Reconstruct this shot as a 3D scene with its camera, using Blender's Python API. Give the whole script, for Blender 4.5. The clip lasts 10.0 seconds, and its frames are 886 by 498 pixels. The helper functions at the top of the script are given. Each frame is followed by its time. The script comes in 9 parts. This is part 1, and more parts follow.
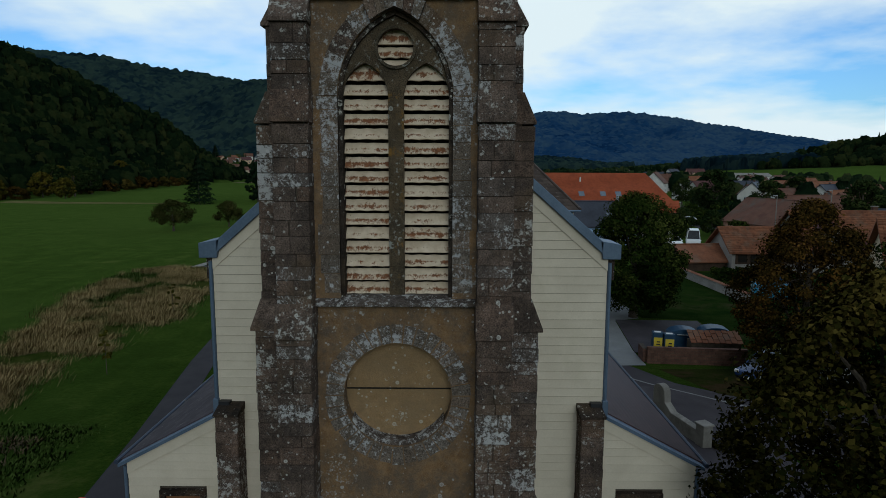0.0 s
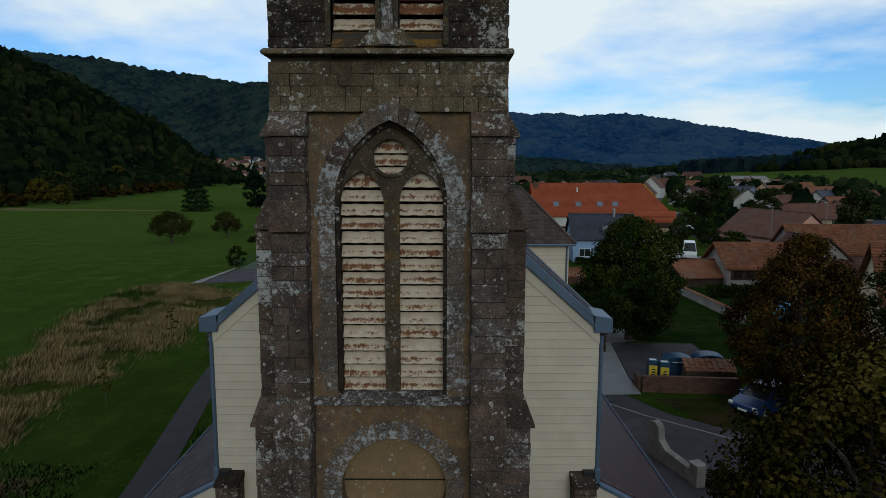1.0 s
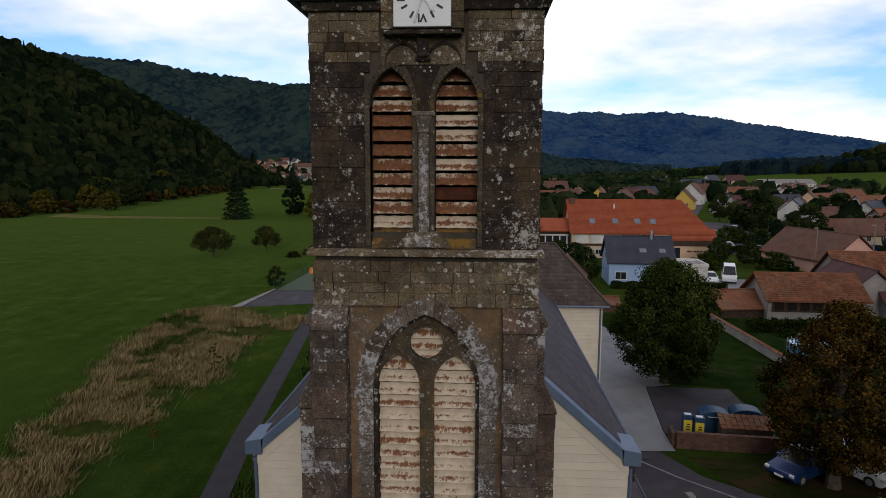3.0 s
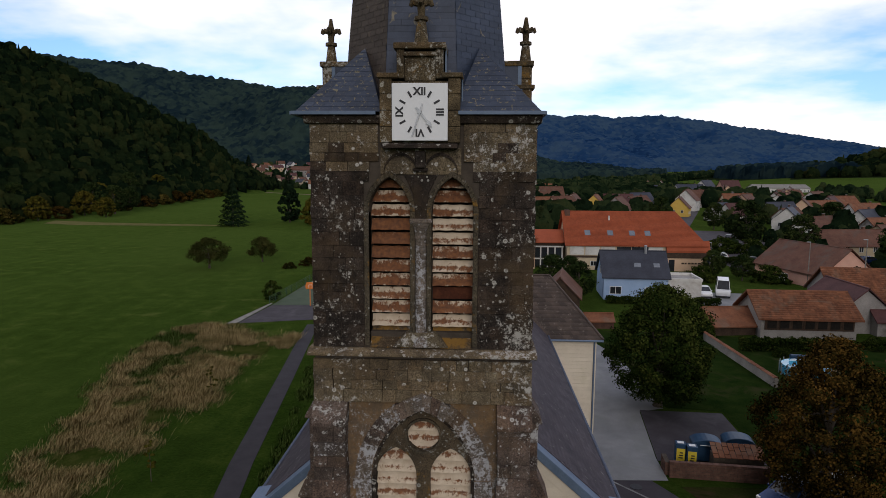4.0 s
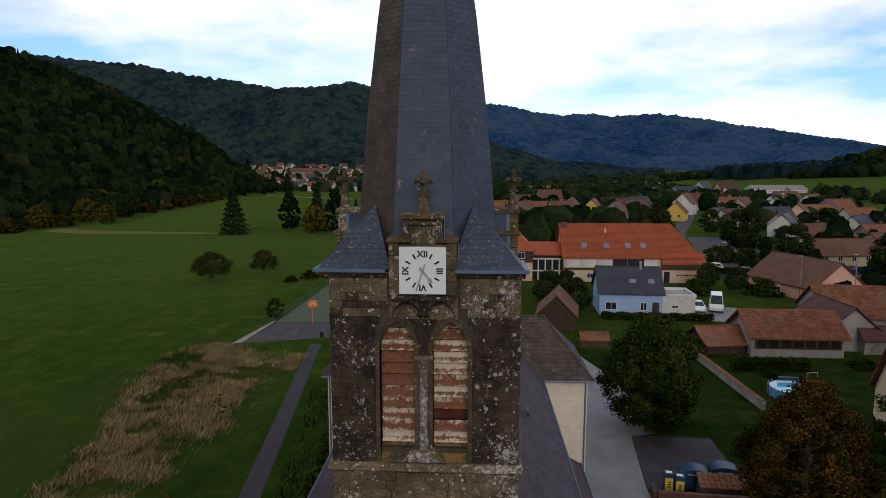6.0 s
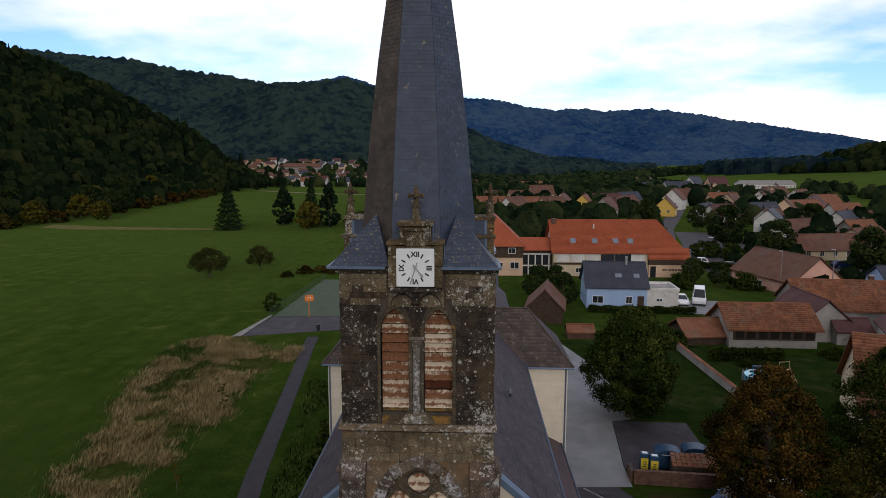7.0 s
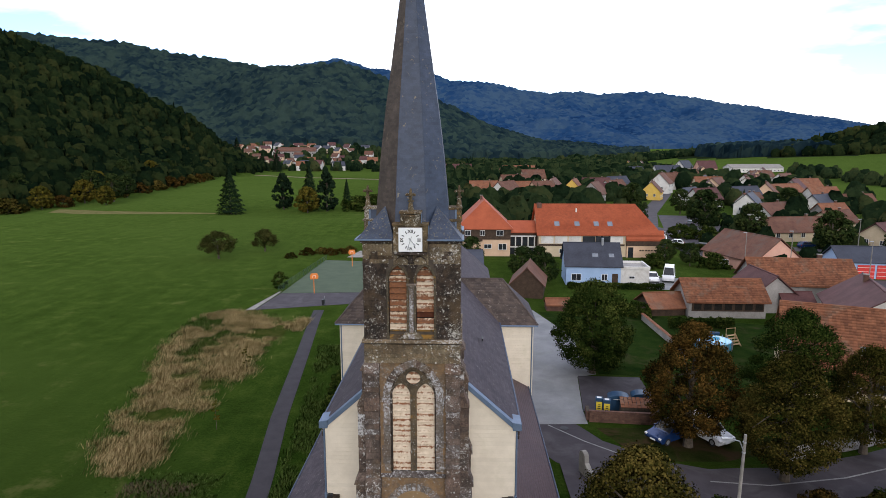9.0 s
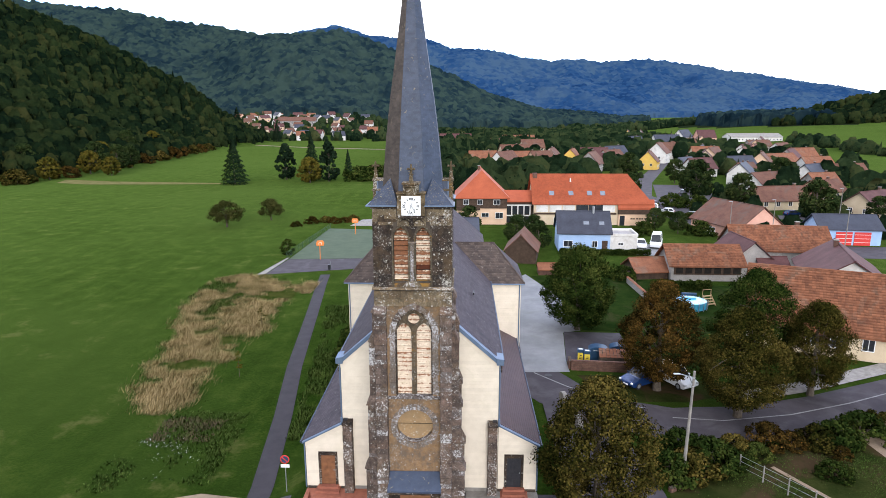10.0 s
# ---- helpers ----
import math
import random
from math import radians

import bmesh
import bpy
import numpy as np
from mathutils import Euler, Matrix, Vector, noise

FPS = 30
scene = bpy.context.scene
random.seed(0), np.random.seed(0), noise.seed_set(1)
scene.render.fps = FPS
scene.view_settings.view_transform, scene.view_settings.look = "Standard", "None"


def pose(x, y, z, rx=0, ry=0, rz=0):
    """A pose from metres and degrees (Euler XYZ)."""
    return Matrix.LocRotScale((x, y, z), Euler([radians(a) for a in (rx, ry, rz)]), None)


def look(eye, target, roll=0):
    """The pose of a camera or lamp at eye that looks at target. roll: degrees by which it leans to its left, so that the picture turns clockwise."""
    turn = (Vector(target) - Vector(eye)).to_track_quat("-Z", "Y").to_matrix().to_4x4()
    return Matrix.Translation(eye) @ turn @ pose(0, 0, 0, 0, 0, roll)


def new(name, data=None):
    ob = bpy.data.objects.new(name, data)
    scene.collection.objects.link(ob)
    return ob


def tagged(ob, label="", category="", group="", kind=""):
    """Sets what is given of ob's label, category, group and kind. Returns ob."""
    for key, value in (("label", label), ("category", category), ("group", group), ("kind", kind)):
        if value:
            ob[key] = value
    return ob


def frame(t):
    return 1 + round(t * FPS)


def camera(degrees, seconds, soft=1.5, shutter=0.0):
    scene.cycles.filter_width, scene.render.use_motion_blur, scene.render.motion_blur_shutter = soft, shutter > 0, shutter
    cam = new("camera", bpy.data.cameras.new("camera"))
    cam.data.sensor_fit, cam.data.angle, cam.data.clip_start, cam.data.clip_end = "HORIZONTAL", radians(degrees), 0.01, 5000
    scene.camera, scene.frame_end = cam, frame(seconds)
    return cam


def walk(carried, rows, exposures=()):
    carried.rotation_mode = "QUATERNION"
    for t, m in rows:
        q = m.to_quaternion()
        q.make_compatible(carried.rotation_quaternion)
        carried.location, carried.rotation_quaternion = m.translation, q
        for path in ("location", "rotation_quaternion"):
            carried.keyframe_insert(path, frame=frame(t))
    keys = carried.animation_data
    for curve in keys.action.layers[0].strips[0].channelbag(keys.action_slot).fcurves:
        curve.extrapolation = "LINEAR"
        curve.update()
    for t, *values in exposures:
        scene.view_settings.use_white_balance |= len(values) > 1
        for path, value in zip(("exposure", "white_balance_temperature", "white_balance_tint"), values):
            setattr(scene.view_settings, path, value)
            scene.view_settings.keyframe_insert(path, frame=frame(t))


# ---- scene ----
cam = camera(72.0, 10.0, soft=0.8)
PATH = [
    (0, (0.965, -10.269, 11.817), (0.952, -8.286, 11.556), 0.2),
    (0.5, (0.991, -10.299, 12.703), (0.982, -8.316, 12.443), 0.2),
    (1, (1.022, -10.355, 13.638), (1.016, -8.371, 13.381), 0.1),
    (1.5, (1.015, -10.405, 14.591), (0.97, -8.422, 14.334), 0.1),
    (2, (1.05, -10.424, 15.468), (0.926, -8.444, 15.212), 0.1),
    (2.6, (1.049, -10.458, 16.434), (0.925, -8.479, 16.172), 0.2),
    (3.8, (1.033, -10.618, 18.545), (0.924, -8.637, 18.289), 0.1),
    (4, (1.034, -10.654, 18.934), (0.927, -8.673, 18.68), 0.3),
    (4.5, (1.011, -10.722, 19.918), (0.903, -8.741, 19.666), 0.2),
    (5, (0.997, -10.782, 20.842), (0.883, -8.8, 20.598), 0.2),
    (5.5, (1.025, -11.271, 21.532), (0.913, -9.29, 21.281), 0.1),
    (6.8, (1.31, -14.5, 22.46), (1.225, -12.52, 22.189), 0.1),
    (7.5, (1.522, -17.001, 22.758), (1.448, -15.023, 22.472), 0.0),
    (8, (1.709, -19.257, 23.032), (1.641, -17.279, 22.742), 0.1),
    (8.5, (1.943, -21.685, 23.34), (1.879, -19.708, 23.042), 0.1),
    (9, (2.158, -24.352, 23.646), (2.094, -22.38, 23.317), 0.0),
    (9.5, (2.38, -27.147, 23.987), (2.316, -25.184, 23.611), 0.0),
    (10, (2.645, -30.118, 24.329), (2.58, -28.165, 23.903), -0.1),
]
EXPOSURES = [(0.0, -1.25, 5820, -2), (0.5, -1.3, 5820, -2), (1.5, -1.15, 6250, 7), (2.5, -0.9, 6620, 15), (5.5, -0.8, 6620, 16), (7.5, -0.55, 6600, 16), (8.5, 0.1, 6480, 15), (9.0, 0.22, 6380, 15), (10.0, 0.93, 6200, 15)]
walk(cam, [(t, look(eye, target, roll)) for t, eye, target, roll in PATH], EXPOSURES)

# ---- world and sun ----
world = bpy.data.worlds.new("sky")
scene.world = world
world.use_nodes = True
wn, wl = world.node_tree.nodes, world.node_tree.links
wn.clear()


def wnode(kind, **values):
    n = wn.new(kind)
    for k, v in values.items():
        n.inputs[k].default_value = v
    return n


SUN_ELEVATION, SUN_ROTATION = radians(20), radians(173)
sky = wn.new("ShaderNodeTexSky")
sky.sky_type, sky.sun_disc = "NISHITA", False
sky.sun_elevation, sky.sun_rotation = SUN_ELEVATION, SUN_ROTATION
coord = wn.new("ShaderNodeTexCoord")
sep = wn.new("ShaderNodeSeparateXYZ")
wl.new(coord.outputs["Generated"], sep.inputs[0])
lift = wn.new("ShaderNodeMath")
lift.operation = "ADD"
lift.inputs[1].default_value = 0.16
wl.new(sep.outputs["Z"], lift.inputs[0])
divs = []
for axis in "XY":
    d = wn.new("ShaderNodeMath")
    d.operation = "DIVIDE"
    wl.new(sep.outputs[axis], d.inputs[0])
    wl.new(lift.outputs[0], d.inputs[1])
    divs.append(d)
comb = wn.new("ShaderNodeCombineXYZ")
wl.new(divs[0].outputs[0], comb.inputs[0])
wl.new(divs[1].outputs[0], comb.inputs[1])
cloud = wn.new("ShaderNodeTexNoise")
cloud.inputs["Scale"].default_value = 0.55
cloud.inputs["Detail"].default_value = 7.0
cloud.inputs["Roughness"].default_value = 0.55
wl.new(comb.outputs[0], cloud.inputs["Vector"])
cover = wn.new("ShaderNodeValToRGB")
cover.color_ramp.elements[0].position, cover.color_ramp.elements[0].color = 0.375, (0, 0, 0, 1)
cover.color_ramp.elements[1].position, cover.color_ramp.elements[1].color = 0.535, (1, 1, 1, 1)
wl.new(cloud.outputs["Fac"], cover.inputs[0])
clear = wn.new("ShaderNodeMix")
clear.data_type = "RGBA"
clear.blend_type = "MULTIPLY"
clear.inputs[0].default_value = 1.0
wl.new(sky.outputs[0], clear.inputs[6])
clear.inputs[7].default_value = (0.085, 0.118, 0.17, 1)
mixed = wn.new("ShaderNodeMix")
mixed.data_type = "RGBA"
wl.new(cover.outputs[0], mixed.inputs[0])
wl.new(clear.outputs[2], mixed.inputs[6])
mixed.inputs[7].default_value = (0.97, 0.985, 1.0, 1)
# sky strength is raised ahead of the camera and falls off gently all round
toward = wn.new("ShaderNodeVectorMath")
toward.operation = "DOT_PRODUCT"
wl.new(coord.outputs["Generated"], toward.inputs[0])
toward.inputs[1].default_value = (0.26, 0.88, 0.40)
glow = wn.new("ShaderNodeMapRange")
glow.interpolation_type = "SMOOTHSTEP"
for slot, value in zip(("From Min", "From Max", "To Min", "To Max"), (-0.6, 0.8, 0.58, 2.05)):
    glow.inputs[slot].default_value = value
wl.new(toward.outputs["Value"], glow.inputs["Value"])
ground_mix = wn.new("ShaderNodeBackground")
wl.new(mixed.outputs[2], ground_mix.inputs[0])
wl.new(glow.outputs[0], ground_mix.inputs[1])
wout = wn.new("ShaderNodeOutputWorld")
wl.new(ground_mix.outputs[0], wout.inputs[0])

sun_data = bpy.data.lights.new("sun", "SUN")
sun_data.energy, sun_data.angle, sun_data.color = 1.5, radians(30), (1.0, 0.96, 0.9)
sun = new("sun", sun_data)
sun.matrix_world = look((12, -104, 46), (0, 0, 8))

# ---- materials ----
def ramp_node(nt, fac, stops):
    r = nt.nodes.new("ShaderNodeValToRGB")
    e = r.color_ramp.elements
    while len(e) < len(stops):
        e.new(0.5)
    for el, (p, c) in zip(e, stops):
        el.position, el.color = p, (*c, 1)
    nt.links.new(fac, r.inputs[0])
    return r.outputs[0]


def noise_node(nt, vec, scale, detail=4.0, rough=0.6, distort=0.0):
    n = nt.nodes.new("ShaderNodeTexNoise")
    n.inputs["Scale"].default_value, n.inputs["Detail"].default_value = scale, detail
    n.inputs["Roughness"].default_value, n.inputs["Distortion"].default_value = rough, distort
    if vec:
        nt.links.new(vec, n.inputs["Vector"])
    return n.outputs["Fac"]


def mix_node(nt, fac, a, b, mode="MIX"):
    m = nt.nodes.new("ShaderNodeMix")
    m.data_type, m.blend_type = "RGBA", mode
    for socket, value in ((m.inputs[0], fac), (m.inputs[6], a), (m.inputs[7], b)):
        if isinstance(value, (int, float)):
            socket.default_value = value
        elif isinstance(value, tuple):
            socket.default_value = (*value, 1)
        else:
            nt.links.new(value, socket)
    return m.outputs[2]


def math_node(nt, op, a, b=0.0):
    m = nt.nodes.new("ShaderNodeMath")
    m.operation = op
    for socket, value in ((m.inputs[0], a), (m.inputs[1], b)):
        if isinstance(value, (int, float)):
            socket.default_value = value
        else:
            nt.links.new(value, socket)
    return m.outputs[0]


def start_material(name, rough=0.8, metal=0.0, spec=0.3):
    m = bpy.data.materials.new(name)
    m.use_nodes = True
    nt = m.node_tree
    b = nt.nodes["Principled BSDF"]
    b.inputs["Roughness"].default_value, b.inputs["Metallic"].default_value = rough, metal
    b.inputs["Specular IOR Level"].default_value = spec
    g = nt.nodes.new("ShaderNodeNewGeometry")
    return m, nt, b, g


def add_bump(nt, b, height, strength, distance):
    n = nt.nodes.new("ShaderNodeBump")
    n.inputs["Strength"].default_value, n.inputs["Distance"].default_value = strength, distance
    nt.links.new(height, n.inputs["Height"])
    nt.links.new(n.outputs[0], b.inputs["Normal"])


def surface(name, c0, c1, scale=3.0, fine=40.0, rough=0.8, metal=0.0, spec=0.3, bump=0.3, dist=0.01, vary=0.0, island=0.0, stain=None, stain_scale=0.8, stain_lo=0.52, stain_hi=0.7):
    """A plain rough surface: two colours mingled at a coarse and a fine scale, with stains and a random tone for each piece."""
    m, nt, b, g = start_material(name, rough, metal, spec)
    pos = g.outputs["Position"]
    coarse = noise_node(nt, pos, scale, 5)
    grain = noise_node(nt, pos, fine, 3)
    both = math_node(nt, "ADD", math_node(nt, "MULTIPLY", coarse, 0.65), math_node(nt, "MULTIPLY", grain, 0.35))
    col = ramp_node(nt, both, [(0.36, c0), (0.64, c1)])
    if stain:
        spots = ramp_node(nt, noise_node(nt, pos, stain_scale, 6, 0.65, 0.6), [(stain_lo, (0, 0, 0)), (stain_hi, (1, 1, 1))])
        col = mix_node(nt, spots, col, stain)
    if vary or island:
        if island:
            rnd, amount = g.outputs["Random Per Island"], island
        else:
            rnd, amount = nt.nodes.new("ShaderNodeObjectInfo").outputs["Random"], vary
        tone = ramp_node(nt, rnd, [(0.0, (1 - amount,) * 3), (1.0, (1 + amount,) * 3)])
        col = mix_node(nt, 1.0, col, tone, "MULTIPLY")
    nt.links.new(col, b.inputs["Base Color"])
    if bump:
        add_bump(nt, b, both, bump, dist)
    return m


def stone_material(name, c0, c1, dark, lichen, lichen_amount=0.58, piece="object", vary=0.35, orange=0.70, grain=1.0):
    """Weathered sandstone: ground tone, black crusts, pits, pale lichen specks and rosettes, ochre patches, and a tone for each block."""
    m, nt, b, g = start_material(name, 0.95, 0.0, 0.15)
    pos = g.outputs["Position"]
    n1, n2, n3 = noise_node(nt, pos, 1.9, 7, 0.75), noise_node(nt, pos, 6.0, 6, 0.72), noise_node(nt, pos, 48.0, 4, 0.75)
    col = ramp_node(nt, n2, [(0.34, c0), (0.62, c1)])
    rnd = nt.nodes.new("ShaderNodeObjectInfo").outputs["Random"] if piece == "object" else g.outputs["Random Per Island"]
    tone = ramp_node(nt, rnd, [(0.0, (1 - vary,) * 3), (0.45, (1.0, 0.97, 0.94)), (0.8, (1.03, 0.9, 0.8)), (1.0, (1 + vary,) * 3)])
    col = mix_node(nt, 1.0, col, tone, "MULTIPLY")
    crust = math_node(nt, "ADD", math_node(nt, "MULTIPLY", n1, 0.7), math_node(nt, "MULTIPLY", n2, 0.3))
    col = mix_node(nt, ramp_node(nt, crust, [(0.42, (0, 0, 0)), (0.58, (0.8, 0.8, 0.8))]), col, dark)
    col = mix_node(nt, grain, col, ramp_node(nt, n3, [(0.36, (0.3, 0.3, 0.3)), (0.52, (1, 1, 1)), (0.68, (1.5, 1.5, 1.5))]), "MULTIPLY")
    rust = ramp_node(nt, noise_node(nt, pos, 1.7, 6, 0.75), [(orange, (0, 0, 0)), (orange + 0.07, (0.85, 0.85, 0.85))])
    col = mix_node(nt, rust, col, (0.25, 0.135, 0.03))
    patch = noise_node(nt, pos, 0.8, 4, 0.6)
    col = mix_node(nt, ramp_node(nt, noise_node(nt, pos, 0.75, 5, 0.7), [(0.5, (0, 0, 0)), (0.66, (0.28, 0.28, 0.28))]), col, (0.16, 0.105, 0.05))
    for scale, share, more in ((8.0, 0.66, 0.0), (26.0, 0.72, 0.025)):
        spot = math_node(nt, "ADD", math_node(nt, "MULTIPLY", noise_node(nt, pos, scale, 6, 0.75), share), math_node(nt, "MULTIPLY", patch, 1 - share))
        mask = ramp_node(nt, spot, [(lichen_amount + more, (0, 0, 0)), (lichen_amount + more + 0.04, (0.95, 0.95, 0.95))])
        col = mix_node(nt, mask, col, lichen)
    for scale, keep in ((5.2, 0.56), (10.0, 0.56)):
        v = nt.nodes.new("ShaderNodeTexVoronoi")
        v.inputs["Scale"].default_value = scale
        nt.links.new(pos, v.inputs["Vector"])
        wobble = math_node(nt, "ADD", v.outputs["Distance"], math_node(nt, "MULTIPLY", n3, 0.14))
        rosette = ramp_node(nt, wobble, [(0.18, (0.45, 0.45, 0.45)), (0.25, (1, 1, 1)), (0.31, (0, 0, 0))])
        chosen = ramp_node(nt, noise_node(nt, pos, 2.1 + scale * 0.1, 2), [(keep, (0, 0, 0)), (keep + 0.03, (1, 1, 1))])
        col = mix_node(nt, math_node(nt, "MULTIPLY", rosette, chosen), col, tuple(1.2 * c for c in lichen))
    nt.links.new(col, b.inputs["Base Color"])
    add_bump(nt, b, math_node(nt, "ADD", math_node(nt, "MULTIPLY", n2, 0.8), math_node(nt, "MULTIPLY", n3, 0.5)), 0.8, 0.03)
    return m


BROWN_STONE = ((0.034, 0.027, 0.023), (0.098, 0.076, 0.062), (0.014, 0.012, 0.011), (0.42, 0.405, 0.37))
STONE = stone_material("weathered_sandstone", *BROWN_STONE, lichen_amount=0.57, vary=0.3, orange=0.71)
LOW_STONE = stone_material("buttress_sandstone", (0.095, 0.071, 0.06), (0.215, 0.163, 0.138), (0.042, 0.034, 0.03), (0.44, 0.43, 0.41), lichen_amount=0.56, vary=0.3, orange=0.74)
STONE_JOINED = stone_material("coursed_sandstone", *BROWN_STONE, lichen_amount=0.55, piece="island", vary=0.26)
STONE_GREY = stone_material("lichened_sandstone", (0.10, 0.082, 0.074), (0.2, 0.17, 0.157), (0.042, 0.033, 0.029), (0.46, 0.455, 0.46), lichen_amount=0.522, vary=0.2)
TAN_STONE = stone_material("tan_lichened_stone", (0.14, 0.112, 0.07), (0.28, 0.225, 0.15), (0.06, 0.048, 0.035), (0.5, 0.48, 0.45), lichen_amount=0.552, vary=0.18, orange=0.68)
GABLE_STONE = stone_material("ochre_lichened_stone", (0.10, 0.075, 0.042), (0.22, 0.17, 0.10), (0.035, 0.028, 0.02), (0.4, 0.38, 0.33), lichen_amount=0.555, vary=0.2, orange=0.58)
TRACERY = stone_material("mossy_tracery_stone", (0.075, 0.062, 0.042), (0.15, 0.125, 0.09), (0.05, 0.042, 0.03), (0.3, 0.3, 0.28), lichen_amount=0.58, vary=0.1, orange=0.57)
RING_STONE = stone_material("grey_ring_stone", (0.15, 0.125, 0.105), (0.25, 0.215, 0.19), (0.095, 0.078, 0.062), (0.44, 0.44, 0.46), lichen_amount=0.525, vary=0.14, orange=0.8)
RUSTY_SILL = stone_material("rust_stained_sill", (0.09, 0.065, 0.04), (0.17, 0.12, 0.07), (0.05, 0.036, 0.025), (0.34, 0.32, 0.28), lichen_amount=0.57, vary=0.1, orange=0.47)
MORTAR = surface("dark_mortar", (0.045, 0.036, 0.028), (0.09, 0.072, 0.056), 4, 60, 0.95)
PLASTER = stone_material("ochre_plaster", (0.185, 0.118, 0.062), (0.31, 0.208, 0.118), (0.10, 0.084, 0.07), (0.36, 0.35, 0.34), lichen_amount=0.565, vary=0.0, orange=0.85, grain=0.3)
DISC = stone_material("tan_render", (0.28, 0.19, 0.1), (0.40, 0.28, 0.155), (0.25, 0.175, 0.1), (0.42, 0.38, 0.32), lichen_amount=0.6, vary=0.0, orange=0.85, grain=0.15)
SIDING = surface("cream_siding", (0.59, 0.525, 0.425), (0.68, 0.61, 0.50), 1.5, 25, 0.7, bump=0.08, vary=0.035, stain=(0.54, 0.49, 0.37), stain_scale=0.7, stain_lo=0.55, stain_hi=0.8)
ZINC = surface("grey_blue_zinc", (0.085, 0.125, 0.19), (0.13, 0.18, 0.26), 1.2, 18, 0.5, 0.2, bump=0.05)
SLATE = surface("blue_grey_slate", (0.022, 0.034, 0.062), (0.042, 0.058, 0.098), 2.0, 30, 0.55, 0.0, 0.4, bump=0.3, dist=0.004, island=0.14, stain=(0.17, 0.15, 0.11), stain_scale=4.5, stain_lo=0.62, stain_hi=0.68)
SLATE_LICHEN = surface("lichened_slate", (0.018, 0.027, 0.05), (0.038, 0.052, 0.086), 2.0, 30, 0.55, 0.0, 0.4, bump=0.3, dist=0.004, island=0.16, stain=(0.16, 0.14, 0.09), stain_scale=13.0, stain_lo=0.575, stain_hi=0.63)
SLATE_BROWN = surface("weathered_brown_slate", (0.045, 0.036, 0.032), (0.085, 0.068, 0.058), 2.0, 30, 0.7, 0.0, 0.25, bump=0.3, dist=0.004, island=0.16, stain=(0.13, 0.105, 0.075), stain_scale=2.8, stain_lo=0.58, stain_hi=0.7)
SLATE_PIECE = surface("blue_grey_slate_piece", (0.022, 0.034, 0.062), (0.042, 0.058, 0.098), 2.0, 30, 0.55, 0.0, 0.4, bump=0.3, dist=0.004, vary=0.14, stain=(0.17, 0.15, 0.11), stain_scale=4.5, stain_lo=0.62, stain_hi=0.68)
ROOF_SLATE = surface("violet_grey_roof", (0.048, 0.041, 0.052), (0.09, 0.075, 0.088), 1.0, 16, 0.75, 0.0, 0.2, island=0.2, stain=(0.2, 0.185, 0.18), stain_scale=5.0, stain_lo=0.62, stain_hi=0.68)
ROOF_TRANSEPT = surface("brown_lichened_roof", (0.04, 0.03, 0.027), (0.085, 0.062, 0.052), 1.2, 16, 0.7, island=0.3, stain=(0.2, 0.17, 0.15), stain_scale=5.5, stain_lo=0.6, stain_hi=0.68)
ROOF_AISLE = surface("red_brown_sheet_roof", (0.055, 0.032, 0.036), (0.085, 0.05, 0.052), 0.8, 12, 0.5, island=0.1)


def louvre_material():
    """Flaking pale paint over rust, the rust gathered in ragged bands along each slat."""
    m, nt, b, g = start_material("rusty_louvre", 0.7, 0.0, 0.25)
    pos = g.outputs["Position"]
    rnd = nt.nodes.new("ShaderNodeObjectInfo").outputs["Random"]
    shift = nt.nodes.new("ShaderNodeCombineXYZ")
    for k in range(3):
        nt.links.new(math_node(nt, "MULTIPLY", rnd, 31.0 + 7 * k), shift.inputs[k])
    add = nt.nodes.new("ShaderNodeVectorMath")
    nt.links.new(pos, add.inputs[0])
    nt.links.new(shift.outputs[0], add.inputs[1])
    drips = nt.nodes.new("ShaderNodeMapping")
    drips.inputs["Scale"].default_value = (22, 22, 5)
    nt.links.new(add.outputs[0], drips.inputs["Vector"])
    paint = ramp_node(nt, noise_node(nt, add.outputs[0], 6, 4), [(0.3, (0.54, 0.43, 0.31)), (0.7, (0.72, 0.61, 0.48))])
    rust = ramp_node(nt, noise_node(nt, pos, 14, 4), [(0.3, (0.085, 0.024, 0.009)), (0.7, (0.26, 0.092, 0.027))])
    local = nt.nodes.new("ShaderNodeTexCoord")
    up = nt.nodes.new("ShaderNodeSeparateXYZ")
    nt.links.new(local.outputs["Generated"], up.inputs[0])
    band = ramp_node(nt, up.outputs[2], [(0.0, (0.2, 0.2, 0.2)), (0.22, (0.7, 0.7, 0.7)), (0.45, (1, 1, 1)), (0.62, (0.4, 0.4, 0.4)), (1.0, (0.1, 0.1, 0.1))])
    level = math_node(nt, "ADD", math_node(nt, "ADD", math_node(nt, "ADD", math_node(nt, "MULTIPLY", noise_node(nt, add.outputs[0], 4.5, 6, 0.75, 0.4), 0.6), math_node(nt, "MULTIPLY", noise_node(nt, drips.outputs[0], 1.0, 5, 0.75), 0.42)), math_node(nt, "MULTIPLY", rnd, 0.12)), math_node(nt, "MULTIPLY", band, 0.2))
    mask = ramp_node(nt, level, [(0.705, (0, 0, 0)), (0.775, (0.95, 0.95, 0.95))])
    nt.links.new(mix_node(nt, mask, paint, rust), b.inputs["Base Color"])
    add_bump(nt, b, level, 0.3, 0.004)
    return m, mask


LOUVRE, _ = louvre_material()


